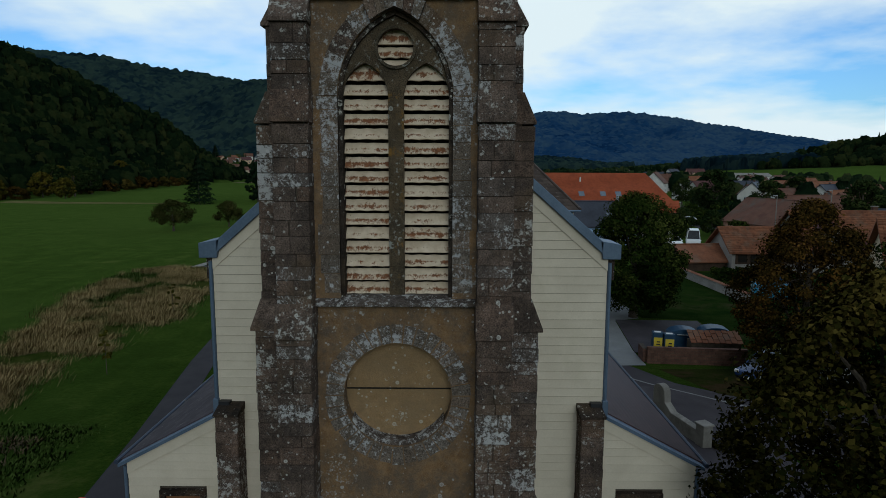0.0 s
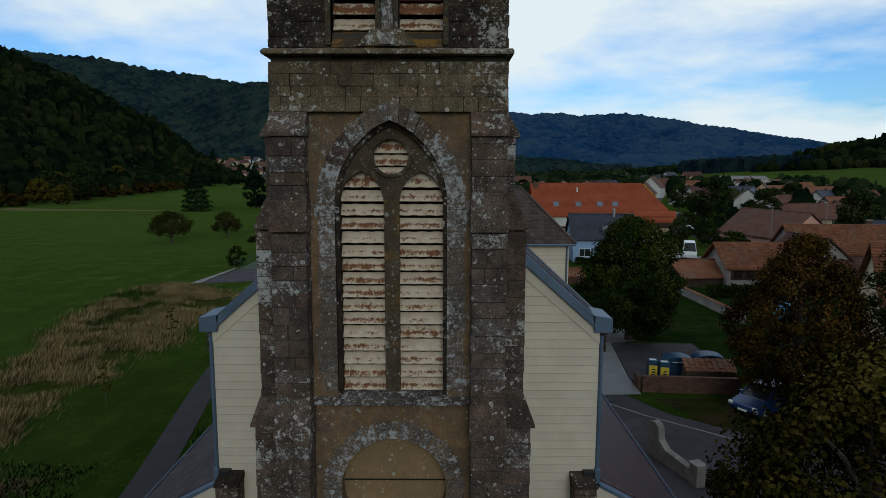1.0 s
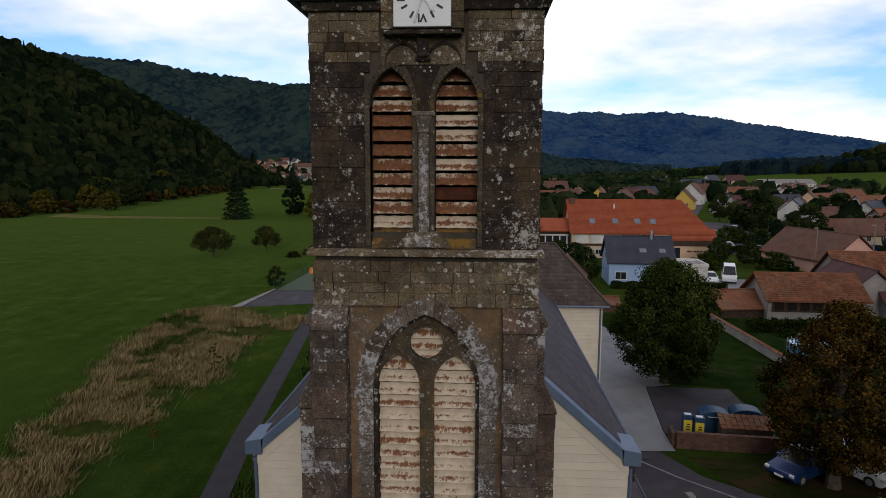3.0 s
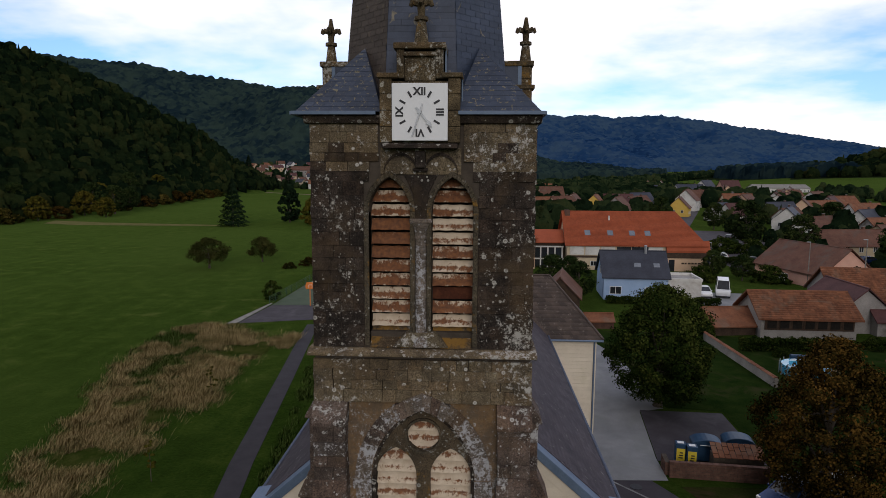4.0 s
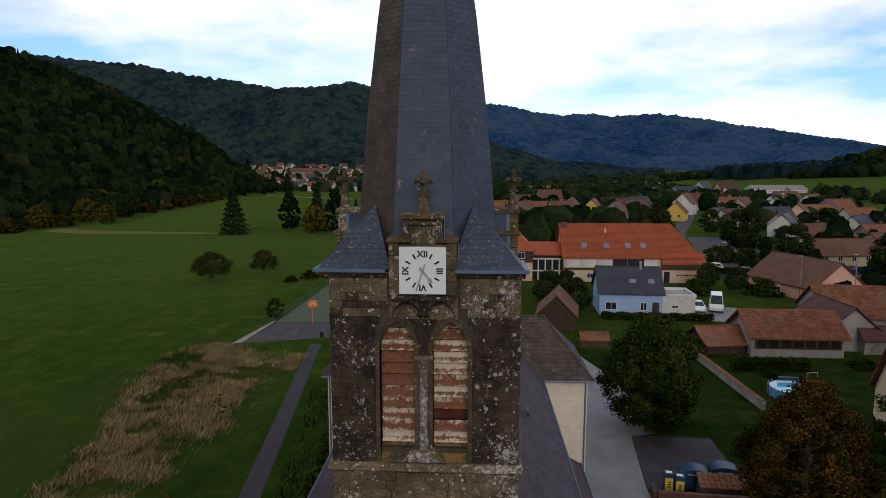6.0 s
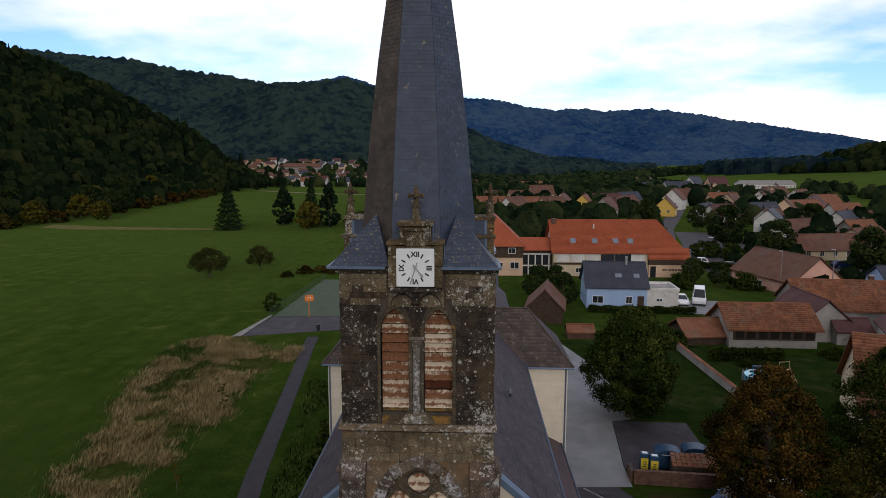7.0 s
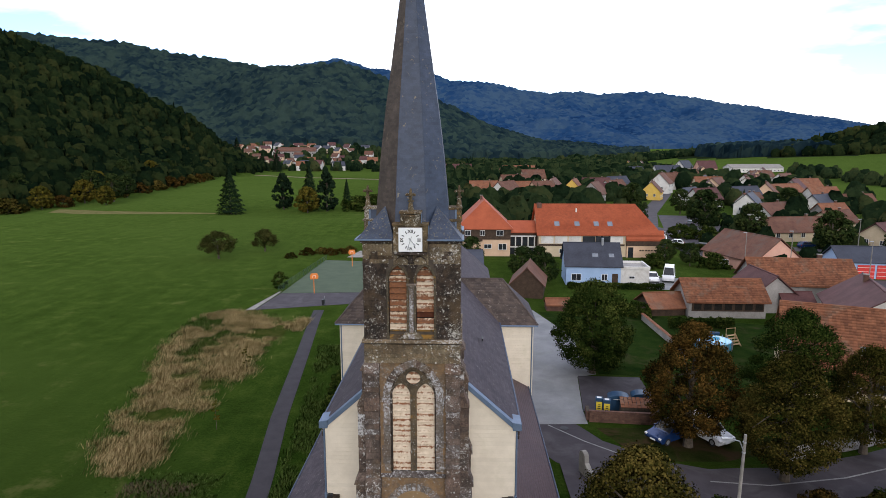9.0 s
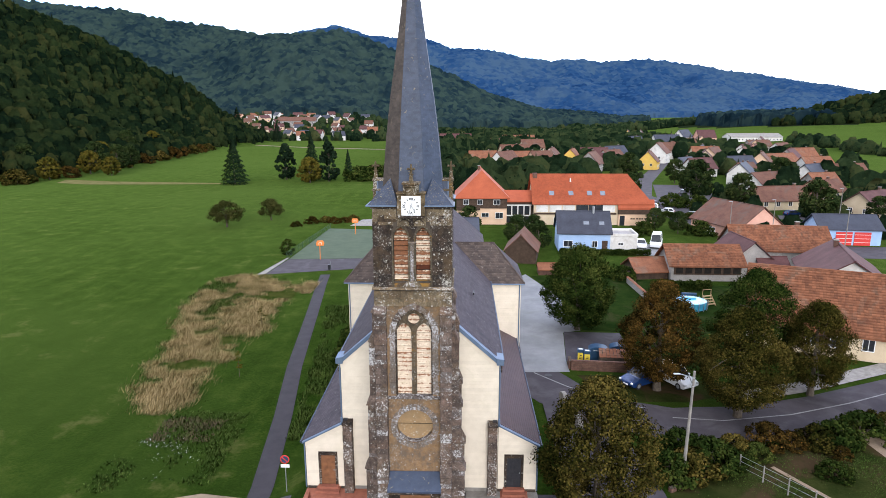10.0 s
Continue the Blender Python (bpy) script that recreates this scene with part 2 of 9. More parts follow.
def rustier(level_add):
    m = LOUVRE.copy()
    m.name = "very_rusty_louvre"
    for n in m.node_tree.nodes:
        if n.type == "VALTORGB" and abs(n.color_ramp.elements[0].position - 0.705) < 1e-4:
            n.color_ramp.elements[0].position, n.color_ramp.elements[1].position = 0.705 - level_add, 0.775 - level_add
    return m


LOUVRE_RUSTY = rustier(0.12)
LOUVRE_BARE = rustier(0.22)
RUST = surface("bare_dark_rust", (0.05, 0.014, 0.007), (0.1, 0.028, 0.012), 5, 30, 0.85, stain=(0.14, 0.05, 0.02), stain_scale=4.0)
WHITE = surface("white_enamel", (0.72, 0.74, 0.76), (0.78, 0.79, 0.8), 2, 30, 0.35, bump=0.02)
BLACK = surface("black_paint", (0.015, 0.016, 0.02), (0.03, 0.03, 0.035), 4, 40, 0.5, bump=0.05)
STEEL = surface("dull_steel", (0.28, 0.3, 0.32), (0.42, 0.44, 0.46), 6, 40, 0.45, 0.6, bump=0.05)
# near black: stands for the shade inside openings, also colours the roundel's joint
DARK = surface("shade_and_joint_black", (0.008, 0.007, 0.006), (0.02, 0.017, 0.014), 3, 30, 0.95)
WOOD = surface("brown_wood_door", (0.13, 0.055, 0.025), (0.24, 0.11, 0.05), 3, 40, 0.6, bump=0.2)
RED_TILE_FLOOR = surface("red_paving", (0.2, 0.07, 0.045), (0.32, 0.12, 0.075), 2, 30, 0.8, vary=0.15)
CONCRETE = surface("weathered_concrete", (0.17, 0.16, 0.145), (0.28, 0.265, 0.245), 1.5, 30, 0.9, stain=(0.14, 0.13, 0.11))
ASPHALT = surface("worn_asphalt", (0.033, 0.0285, 0.034), (0.055, 0.048, 0.056), 0.6, 60, 0.9, bump=0.15, stain=(0.07, 0.064, 0.071), stain_scale=0.35)
GRAVEL = surface("pale_gravel", (0.15, 0.155, 0.165), (0.25, 0.255, 0.26), 0.35, 45, 0.95, stain=(0.17, 0.18, 0.17), stain_scale=0.2)
PATH_ASPHALT = surface("grey_path", (0.022, 0.020, 0.024), (0.037, 0.033, 0.039), 0.8, 40, 0.9)
WHITE_LINE = surface("faded_road_paint", (0.13, 0.13, 0.13), (0.26, 0.26, 0.26), 2, 20, 0.8)
COURT_GREEN = surface("green_court", (0.04, 0.062, 0.034), (0.06, 0.085, 0.048), 0.4, 20, 0.9)
EARTH = surface("bare_earth", (0.14, 0.1, 0.065), (0.24, 0.18, 0.125), 0.7, 14, 0.95)
ORANGE = surface("orange_board", (0.62, 0.17, 0.03), (0.75, 0.25, 0.06), 3, 30, 0.5)


def grass_material():
    """Mown meadow: broad tone changes, mowing streaks, tufts and brownish thin spots."""
    m, nt, b, g = start_material("meadow_grass", 1.0, 0.0, 0.0)
    pos = g.outputs["Position"]
    stretch = nt.nodes.new("ShaderNodeMapping")
    stretch.inputs["Scale"].default_value = (0.5, 0.06, 0.5)
    stretch.inputs["Rotation"].default_value = (0, 0, 0.5)
    nt.links.new(pos, stretch.inputs["Vector"])
    streak = noise_node(nt, stretch.outputs[0], 1.0, 4, 0.6)
    wide, mid, fine = noise_node(nt, pos, 0.022, 5, 0.6), noise_node(nt, pos, 0.3, 6, 0.7), noise_node(nt, pos, 4.0, 4, 0.75)
    mixed_tone = math_node(nt, "ADD", math_node(nt, "ADD", math_node(nt, "MULTIPLY", mid, 0.5), math_node(nt, "MULTIPLY", fine, 0.35)), math_node(nt, "MULTIPLY", streak, 0.25))
    mixed_tone = math_node(nt, "ADD", mixed_tone, -0.05)
    col = ramp_node(nt, mixed_tone, [(0.4, (0.0018, 0.0082, 0.0006)), (0.5, (0.0082, 0.0215, 0.0026)), (0.6, (0.026, 0.041, 0.0065))])
    col = mix_node(nt, ramp_node(nt, wide, [(0.42, (0, 0, 0)), (0.6, (0.65, 0.65, 0.65))]), col, (0.019, 0.034, 0.006))
    thin = math_node(nt, "MULTIPLY", ramp_node(nt, mid, [(0.56, (0, 0, 0)), (0.68, (0.8, 0.8, 0.8))]), ramp_node(nt, noise_node(nt, pos, 0.05, 3), [(0.48, (0, 0, 0)), (0.6, (1, 1, 1))]))
    col = mix_node(nt, thin, col, (0.055, 0.056, 0.018))
    nt.links.new(col, b.inputs["Base Color"])
    # the light that long blades scatter towards a low line of sight
    b.inputs["Sheen Weight"].default_value, b.inputs["Sheen Roughness"].default_value = 0.13, 0.4
    b.inputs["Sheen Tint"].default_value = (0.5, 0.76, 0.16, 1)
    add_bump(nt, b, math_node(nt, "ADD", fine, mid), 0.45, 0.1)
    return m


GRASS = grass_material()
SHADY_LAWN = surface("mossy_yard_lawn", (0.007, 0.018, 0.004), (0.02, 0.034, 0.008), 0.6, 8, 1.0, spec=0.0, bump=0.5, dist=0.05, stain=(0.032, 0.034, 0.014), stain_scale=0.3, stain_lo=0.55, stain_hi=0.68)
ROUGH_LAWN = surface("rough_garden_lawn", (0.010, 0.017, 0.004), (0.030, 0.034, 0.010), 0.5, 7, 1.0, spec=0.0, bump=0.5, dist=0.05, stain=(0.042, 0.028, 0.015), stain_scale=0.25, stain_lo=0.5, stain_hi=0.62)
DRY_GRASS = surface("dry_tall_grass", (0.14, 0.11, 0.045), (0.42, 0.315, 0.155), 0.35, 5, 1.0, spec=0.0, island=0.3, bump=0.2)
STRAW_GROUND = surface("straw_ground", (0.013, 0.026, 0.003), (0.055, 0.055, 0.016), 0.8, 9, 1.0, spec=0.0, bump=0.5, dist=0.05, stain=(0.018, 0.032, 0.006), stain_scale=0.3, stain_lo=0.52, stain_hi=0.66)
MOWN = surface("dry_mown_strip", (0.085, 0.085, 0.028), (0.15, 0.135, 0.058), 0.3, 4, 1.0, spec=0.0, bump=0.3, dist=0.04)
GREEN_BLADE = surface("rank_green_weeds", (0.025, 0.048, 0.009), (0.062, 0.088, 0.021), 0.6, 8, 1.0, spec=0.0, island=0.35, bump=0.2)


def leaf_material(name, c0, c1, c2, patch=0.35, wide=0.05, cell=0.0, spread=1.0):
    m, nt, b, g = start_material(name, 1.0, 0.0, 0.0)
    pos = g.outputs["Position"]
    n = math_node(nt, "ADD", math_node(nt, "MULTIPLY", noise_node(nt, pos, patch, 3), 0.5), math_node(nt, "MULTIPLY", noise_node(nt, pos, wide, 4), 0.3))
    n = math_node(nt, "ADD", n, math_node(nt, "MULTIPLY", g.outputs["Random Per Island"], 0.18))
    if cell:
        v = nt.nodes.new("ShaderNodeTexVoronoi")
        v.inputs["Scale"].default_value = cell
        nt.links.new(pos, v.inputs["Vector"])
        one = nt.nodes.new("ShaderNodeSeparateColor")
        nt.links.new(v.outputs["Color"], one.inputs[0])
        n = math_node(nt, "ADD", math_node(nt, "MULTIPLY", n, 0.85), math_node(nt, "MULTIPLY", one.outputs[0], 0.15))
    if spread != 1.0:
        n = math_node(nt, "ADD", math_node(nt, "MULTIPLY", n, spread), 0.49 * (1 - spread))
    nt.links.new(ramp_node(nt, n, [(0.34, c0), (0.5, c1), (0.68, c2)]), b.inputs["Base Color"])
    return m


def crown_material(name, stops, grain=1.3, wide=0.018, depth=0.5):
    """Woods seen from afar: a tone for each tree, groves of one kind, and leafy clumps within the crowns."""
    m, nt, b, g = start_material(name, 1.0, 0.0, 0.0)
    pos = g.outputs["Position"]
    clump = noise_node(nt, pos, grain, 6, 0.8)
    n = math_node(nt, "ADD", math_node(nt, "MULTIPLY", g.outputs["Random Per Island"], 0.3), math_node(nt, "MULTIPLY", noise_node(nt, pos, wide, 4, 0.6), 0.35))
    n = math_node(nt, "ADD", n, math_node(nt, "MULTIPLY", clump, 0.4))
    n = math_node(nt, "ADD", n, -0.02)
    nt.links.new(ramp_node(nt, n, stops), b.inputs["Base Color"])
    add_bump(nt, b, clump, 1.0, depth)
    return m


LEAF_GREEN = leaf_material("green_leaves", (0.006, 0.014, 0.003), (0.021, 0.035, 0.007), (0.07, 0.082, 0.018), spread=1.15)
LEAF_OLIVE = leaf_material("olive_leaves", (0.009, 0.012, 0.0025), (0.038, 0.034, 0.0075), (0.13, 0.096, 0.023), spread=1.25)
LEAF_MEADOW = leaf_material("olive_orchard_leaves", (0.012, 0.017, 0.004), (0.036, 0.040, 0.011), (0.085, 0.078, 0.024))
LEAF_GARDEN = leaf_material("garden_leaves", (0.008, 0.017, 0.006), (0.024, 0.040, 0.012), (0.065, 0.075, 0.022), 0.5, 0.08)
LEAF_BROWN = leaf_material("browning_leaves", (0.008, 0.008, 0.0022), (0.034, 0.0235, 0.006), (0.125, 0.067, 0.016), spread=1.3)
LEAF_YELLOW = leaf_material("yellowing_leaves", (0.03, 0.038, 0.007), (0.075, 0.066, 0.011), (0.14, 0.10, 0.017))
LEAF_DARK = leaf_material("dark_fir_needles", (0.006, 0.013, 0.007), (0.011, 0.022, 0.011), (0.02, 0.034, 0.016))
FOREST = crown_material("forest_canopy", [(0.34, (0.0028, 0.007, 0.0038)), (0.48, (0.0075, 0.0145, 0.006)), (0.6, (0.017, 0.026, 0.009)), (0.76, (0.038, 0.038, 0.012))], 0.42, depth=1.2)
VALLEY_LEAF = crown_material("valley_canopy", [(0.34, (0.004, 0.010, 0.005)), (0.48, (0.012, 0.023, 0.010)), (0.6, (0.027, 0.041, 0.016)), (0.76, (0.055, 0.056, 0.02))], 0.55, 0.03, 1.0)
# distance haze is put into the blue of these three base colours
HAZY_FOREST_MID = leaf_material("hazy_ridge_canopy", (0.0032, 0.0085, 0.0125), (0.0085, 0.0185, 0.024), (0.024, 0.041, 0.035), 0.03, 0.006, 0.1, 1.25)
HAZY_FOREST_FAR = leaf_material("hazy_far_canopy", (0.006, 0.023, 0.068), (0.013, 0.040, 0.098), (0.034, 0.066, 0.112), 0.006, 0.002, 0.06, 1.5)
HAZY_FAR_FLOOR = surface("hazy_far_floor", (0.012, 0.036, 0.085), (0.022, 0.054, 0.112), 0.004, 0.03, 1.0, spec=0.0, bump=0)
# ground under the woods is coloured dark so gaps between crowns stay dark
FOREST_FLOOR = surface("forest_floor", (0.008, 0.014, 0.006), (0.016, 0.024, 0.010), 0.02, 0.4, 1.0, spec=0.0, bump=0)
BARK = surface("grey_brown_bark", (0.05, 0.04, 0.03), (0.11, 0.09, 0.07), 3, 20, 0.95, bump=0.6, dist=0.03)
GLASS_DARK = surface("dark_window_glass", (0.015, 0.018, 0.022), (0.03, 0.034, 0.04), 1, 5, 0.12, 0.0, 0.6, bump=0)

# ---- building blocks ----
class Geo:
    """Vertices and faces gathered for one mesh."""

    def __init__(self):
        self.v, self.f = [], []

    def add(self, verts, faces):
        n = len(self.v)
        self.v += [tuple(p) for p in verts]
        self.f += [tuple(n + i for i in f) for f in faces]
        return self

    def box(self, x0, x1, y0, y1, z0, z1):
        return self.add([(x0, y0, z0), (x1, y0, z0), (x1, y1, z0), (x0, y1, z0), (x0, y0, z1), (x1, y0, z1), (x1, y1, z1), (x0, y1, z1)],
                        [(3, 2, 1, 0), (4, 5, 6, 7), (0, 1, 5, 4), (1, 2, 6, 5), (2, 3, 7, 6), (3, 0, 4, 7)])

    def prism(self, pts, axis, a, b):
        """A polygon drawn out along an axis. x: points are (y, z); y: (x, z); z: (x, y)."""
        def at(p, w):
            return {"x": (w, p[0], p[1]), "y": (p[0], w, p[1]), "z": (p[0], p[1], w)}[axis]
        n = len(pts)
        return self.add([at(p, a) for p in pts] + [at(p, b) for p in pts],
                        [tuple(range(n - 1, -1, -1)), tuple(range(n, 2 * n))] + [(i, (i + 1) % n, n + (i + 1) % n, n + i) for i in range(n)])

    def strip(self, outer, inner, y0, y1):
        """A band between two open lines of (x, z) points, drawn out from y0 to y1."""
        for k in range(len(outer) - 1):
            self.prism([outer[k], outer[k + 1], inner[k + 1], inner[k]], "y", y0, y1)
        return self

    def tube(self, p0, p1, r0, r1, n=8):
        p0, p1 = Vector(p0), Vector(p1)
        d = (p1 - p0).normalized()
        u = d.orthogonal().normalized()
        w = d.cross(u)
        ring = [(math.cos(2 * math.pi * i / n), math.sin(2 * math.pi * i / n)) for i in range(n)]
        return self.add([p0 + r0 * (c * u + s * w) for c, s in ring] + [p1 + r1 * (c * u + s * w) for c, s in ring],
                        [(i, (i + 1) % n, n + (i + 1) % n, n + i) for i in range(n)] + [tuple(range(n - 1, -1, -1)), tuple(range(n, 2 * n))])

    def moved(self, m):
        self.v = [tuple(m @ Vector(p)) for p in self.v]
        return self


def mesh_of(name, geo, material, bevel=0.0, fix=True):
    me = bpy.data.meshes.new(name)
    me.from_pydata(geo.v, [], geo.f)
    if fix or bevel:
        bm = bmesh.new()
        bm.from_mesh(me)
        if fix:
            bmesh.ops.recalc_face_normals(bm, faces=bm.faces)
        if bevel:
            bmesh.ops.bevel(bm, geom=bm.edges[:], offset=bevel, segments=1, affect="EDGES", profile=0.5)
        bm.to_mesh(me)
        bm.free()
    me.materials.append(material)
    me.update()
    return me


def piece(name, geo, material, parent=None, label="", bevel=0.0, fix=True):
    """One mesh object, under a thing or a part where parent is given."""
    ob = new(name, mesh_of(name, geo, material, bevel, fix))
    if parent:
        ob.parent = parent
    if label:
        ob["label"] = label
    return ob


def thing(name, label, category, group="", at=None):
    ob = new(name)
    if at is not None:
        ob.matrix_basis = at
    return tagged(ob, label, category, group)


def fast_mesh(name, verts, quads, material, normals=None):
    """A large mesh from arrays of places and of faces with equally many corners; normals, one a corner point, round off leafy masses."""
    me = bpy.data.meshes.new(name)
    verts, quads = np.asarray(verts, np.float32), np.asarray(quads, np.int32)
    k = quads.shape[1]
    me.vertices.add(len(verts))
    me.vertices.foreach_set("co", verts.ravel())
    me.loops.add(quads.size)
    me.loops.foreach_set("vertex_index", quads.ravel())
    me.polygons.add(len(quads))
    me.polygons.foreach_set("loop_start", np.arange(0, quads.size, k, dtype=np.int32))
    me.polygons.foreach_set("loop_total", np.full(len(quads), k, np.int32))
    if normals is not None:
        a = me.attributes.new("custom_normal", "FLOAT_VECTOR", "POINT")
        a.data.foreach_set("vector", np.asarray(normals, np.float32).ravel())
    me.update(calc_edges=True)
    me.materials.append(material)
    return me


def arch(cx, half, z_spring, z_apex, n=8):
    """A pointed arch from its left spring over the apex to its right spring, as (x, z)."""
    rise = z_apex - z_spring
    r = (half * half + rise * rise) / (2 * half)
    top = math.atan2(rise, r - half)
    left = [(cx - half + r - r * math.cos(top * i / n), z_spring + r * math.sin(top * i / n)) for i in range(n + 1)]
    return left + [(2 * cx - x, z) for x, z in reversed(left[:-1])]


def circle(cx, cz, r, n=32, a0=0.0, a1=2 * math.pi):
    return [(cx + r * math.cos(a0 + (a1 - a0) * i / n), cz + r * math.sin(a0 + (a1 - a0) * i / n)) for i in range(n + 1)]


# ---- ground and hills ----
def smooth(t):
    t = np.clip(t, 0.0, 1.0)
    return t * t * (3 - 2 * t)


GRIDS = {}


def soft_field(x, y, size, seed):
    """Smooth random field between -1 and 1 with features of the given size."""
    if seed not in GRIDS:
        GRIDS[seed] = np.random.default_rng(seed).uniform(-1, 1, (64, 64))
    grid = GRIDS[seed]
    u, v = (x + 9000) / size, (y + 9000) / size
    i, j = np.floor(u).astype(int), np.floor(v).astype(int)
    f, g = u - i, v - j
    f, g = f * f * (3 - 2 * f), g * g * (3 - 2 * g)
    a, b, c, d = (grid[(i + p) % 64, (j + q) % 64] for p, q in ((0, 0), (1, 0), (0, 1), (1, 1)))
    return (a * (1 - f) + b * f) * (1 - g) + (c * (1 - f) + d * f) * g


# crests of the hills: the size and strength of the spurs on their flanks, then x, y, height and reach of the flank along each ridge
RIDGES = [
    (55, 0.16, [(-440, 120, 120, 275), (-405, 300, 114, 242), (-350, 450, 105, 164), (-328, 480, 91, 138), (-295, 500, 75, 108), (-258, 520, 56, 78), (-232, 545, 27, 50), (-218, 575, 6, 26)]),
    (150, 0.34, [(-1500, 1150, 300, 520), (-980, 1300, 256, 520), (-770, 1300, 240, 520), (-688, 1300, 224, 520), (-580, 1300, 203, 520), (-485, 1300, 187, 520), (-430, 1300, 182, 520), (-300, 1420, 150, 520)]),
    (110, 0.34, [(-442, 1150, 144, 330), (-383, 1150, 159, 330), (-313, 1150, 163, 330), (-229, 1150, 164, 330), (-177, 1150, 149, 330), (-135, 1150, 129, 330), (-41, 1150, 72, 330), (33, 1150, 43, 330), (97, 1150, 20, 330)]),
    (300, 0.3, [(-1900, 3700, 460, 900), (-1298, 3800, 500, 900), (-1000, 3800, 515, 900), (-850, 3800, 530, 900), (-782, 3800, 547, 900), (-663, 3800, 526, 900), (-562, 3800, 494, 900), (-443, 3800, 484, 900), (-223, 3800, 466, 900), (-104, 3800, 425, 900)]),
    (230, 0.5, [(-500, 2700, 350, 800), (-152, 2600, 308, 800), (-48, 2600, 286, 800), (80, 2600, 285, 800), (185, 2600, 264, 800), (325, 2600, 239, 800), (380, 2600, 231, 800), (440, 2600, 245, 800), (500, 2600, 241, 800), (556, 2600, 228, 800), (610, 2600, 237, 800), (670, 2600, 241, 800), (831, 2600, 236, 800), (993, 2600, 210, 800), (1178, 2600, 184, 800), (1341, 2600, 150, 800), (1503, 2600, 124, 800), (1619, 2600, 101, 800), (1740, 2600, 84, 800), (2100, 2600, 30, 800)]),
    (60, 0.2, [(700, 700, 82, 170), (547, 800, 44, 170), (500, 800, 32, 170), (458, 800, 24, 170), (400, 850, 8, 170)]),
    (120, 0.35, [(40, 1900, 30, 420), (180, 1900, 74, 420), (290, 1900, 104, 420), (380, 1900, 108, 420), (470, 1900, 94, 420), (600, 1880, 62, 420), (760, 1850, 36, 420), (1000, 1900, 30, 420)]),
]


def mound(x, y):
    """The slight rise on which the church stands."""
    return 1.0 * (1 - smooth((np.asarray(y, float) - 3) / 17)) * (1 - smooth((np.abs(np.asarray(x, float) - 1) - 8.2) / 3.0))


def hills(x, y):
    x, y = np.asarray(x, float), np.asarray(y, float)
    h = np.zeros_like(x)
    for size, spur, pts in RIDGES:
        best, near = np.zeros_like(x), np.zeros_like(x)
        for (ax, ay, az, ar), (bx, by, bz, br) in zip(pts, pts[1:]):
            ll = (bx - ax) ** 2 + (by - ay) ** 2
            t = np.clip(((x - ax) * (bx - ax) + (y - ay) * (by - ay)) / ll, 0, 1)
            d = np.hypot(x - ax - t * (bx - ax), y - ay - t * (by - ay))
            u = np.clip(1 - d / (ar + t * (br - ar)), 0, 1)
            best = np.maximum(best, (az + t * (bz - az)) * (0.55 * u + 0.45 * u * u * (3 - 2 * u)))
            near = np.maximum(near, u)
        # spurs and hollows run down the flanks and leave the crest as it is
        wave = soft_field(x, 0.35 * y, size, int(size)) + 0.5 * soft_field(x, 0.6 * y, 0.45 * size, int(size) + 1)
        best = best * (1 - spur * np.clip(0.5 - 0.6 * wave, 0, 1) * 4 * near * (1 - near))
        h = np.maximum(h, best)
    far = np.hypot(x, y)
    roll = (np.sin(x * 0.011 + 1.3) * np.cos(y * 0.009) + 0.5 * np.sin(x * 0.031 + y * 0.023)) * smooth((far - 260) / 500)
    return h + roll * np.minimum(h, 60) * 0.08


def terrain(x, y):
    x, y = np.asarray(x, float), np.asarray(y, float)
    h = hills(x, y)
    rise = 20 * smooth((y - 330) / 420) * smooth((x - 150) / 350) + 26.0 * smooth((y - 600) / 300) * smooth((-x - 40) / 120)
    return np.maximum(h, rise) + mound(x, y)


def gz(x, y):
    if abs(x) < 100 and y < 250:
        return float(mound(x, y))
    return float(terrain(np.array([x]), np.array([y]))[0])


def build_ground():
    radii = np.concatenate([[0], 3 * 1.045 ** np.arange(0, 168)])
    radii = radii[radii < 4700]
    angles = np.concatenate([np.radians(np.arange(28, 152, 0.8)), np.radians(np.arange(152, 388, 6.0))])
    rr, aa = np.meshgrid(radii, angles, indexing="ij")
    x, y = rr * np.cos(aa), rr * np.sin(aa)
    z = terrain(x, y)
    verts = np.stack([x, y, z], -1).reshape(-1, 3)
    n, m = len(radii), len(angles)
    i, j = np.meshgrid(np.arange(n - 1), np.arange(m), indexing="ij")
    k = (j + 1) % m
    quads = np.stack([i * m + j, (i + 1) * m + j, (i + 1) * m + k, i * m + k], -1).reshape(-1, 4)
    me = fast_mesh("ground", verts, quads, GRASS)
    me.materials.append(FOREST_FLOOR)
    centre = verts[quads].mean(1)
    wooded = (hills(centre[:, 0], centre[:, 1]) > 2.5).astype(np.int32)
    # ground of the far ridges takes the haze-blue colour
    me.materials.append(HAZY_FAR_FLOOR)
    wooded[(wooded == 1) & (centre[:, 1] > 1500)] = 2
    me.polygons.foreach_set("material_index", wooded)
    me.polygons.foreach_set("use_smooth", np.ones(len(quads), bool))
    return tagged(new("ground", me), "wide green meadow of the valley floor with wooded slopes", "meadow", kind="structure")


build_ground()


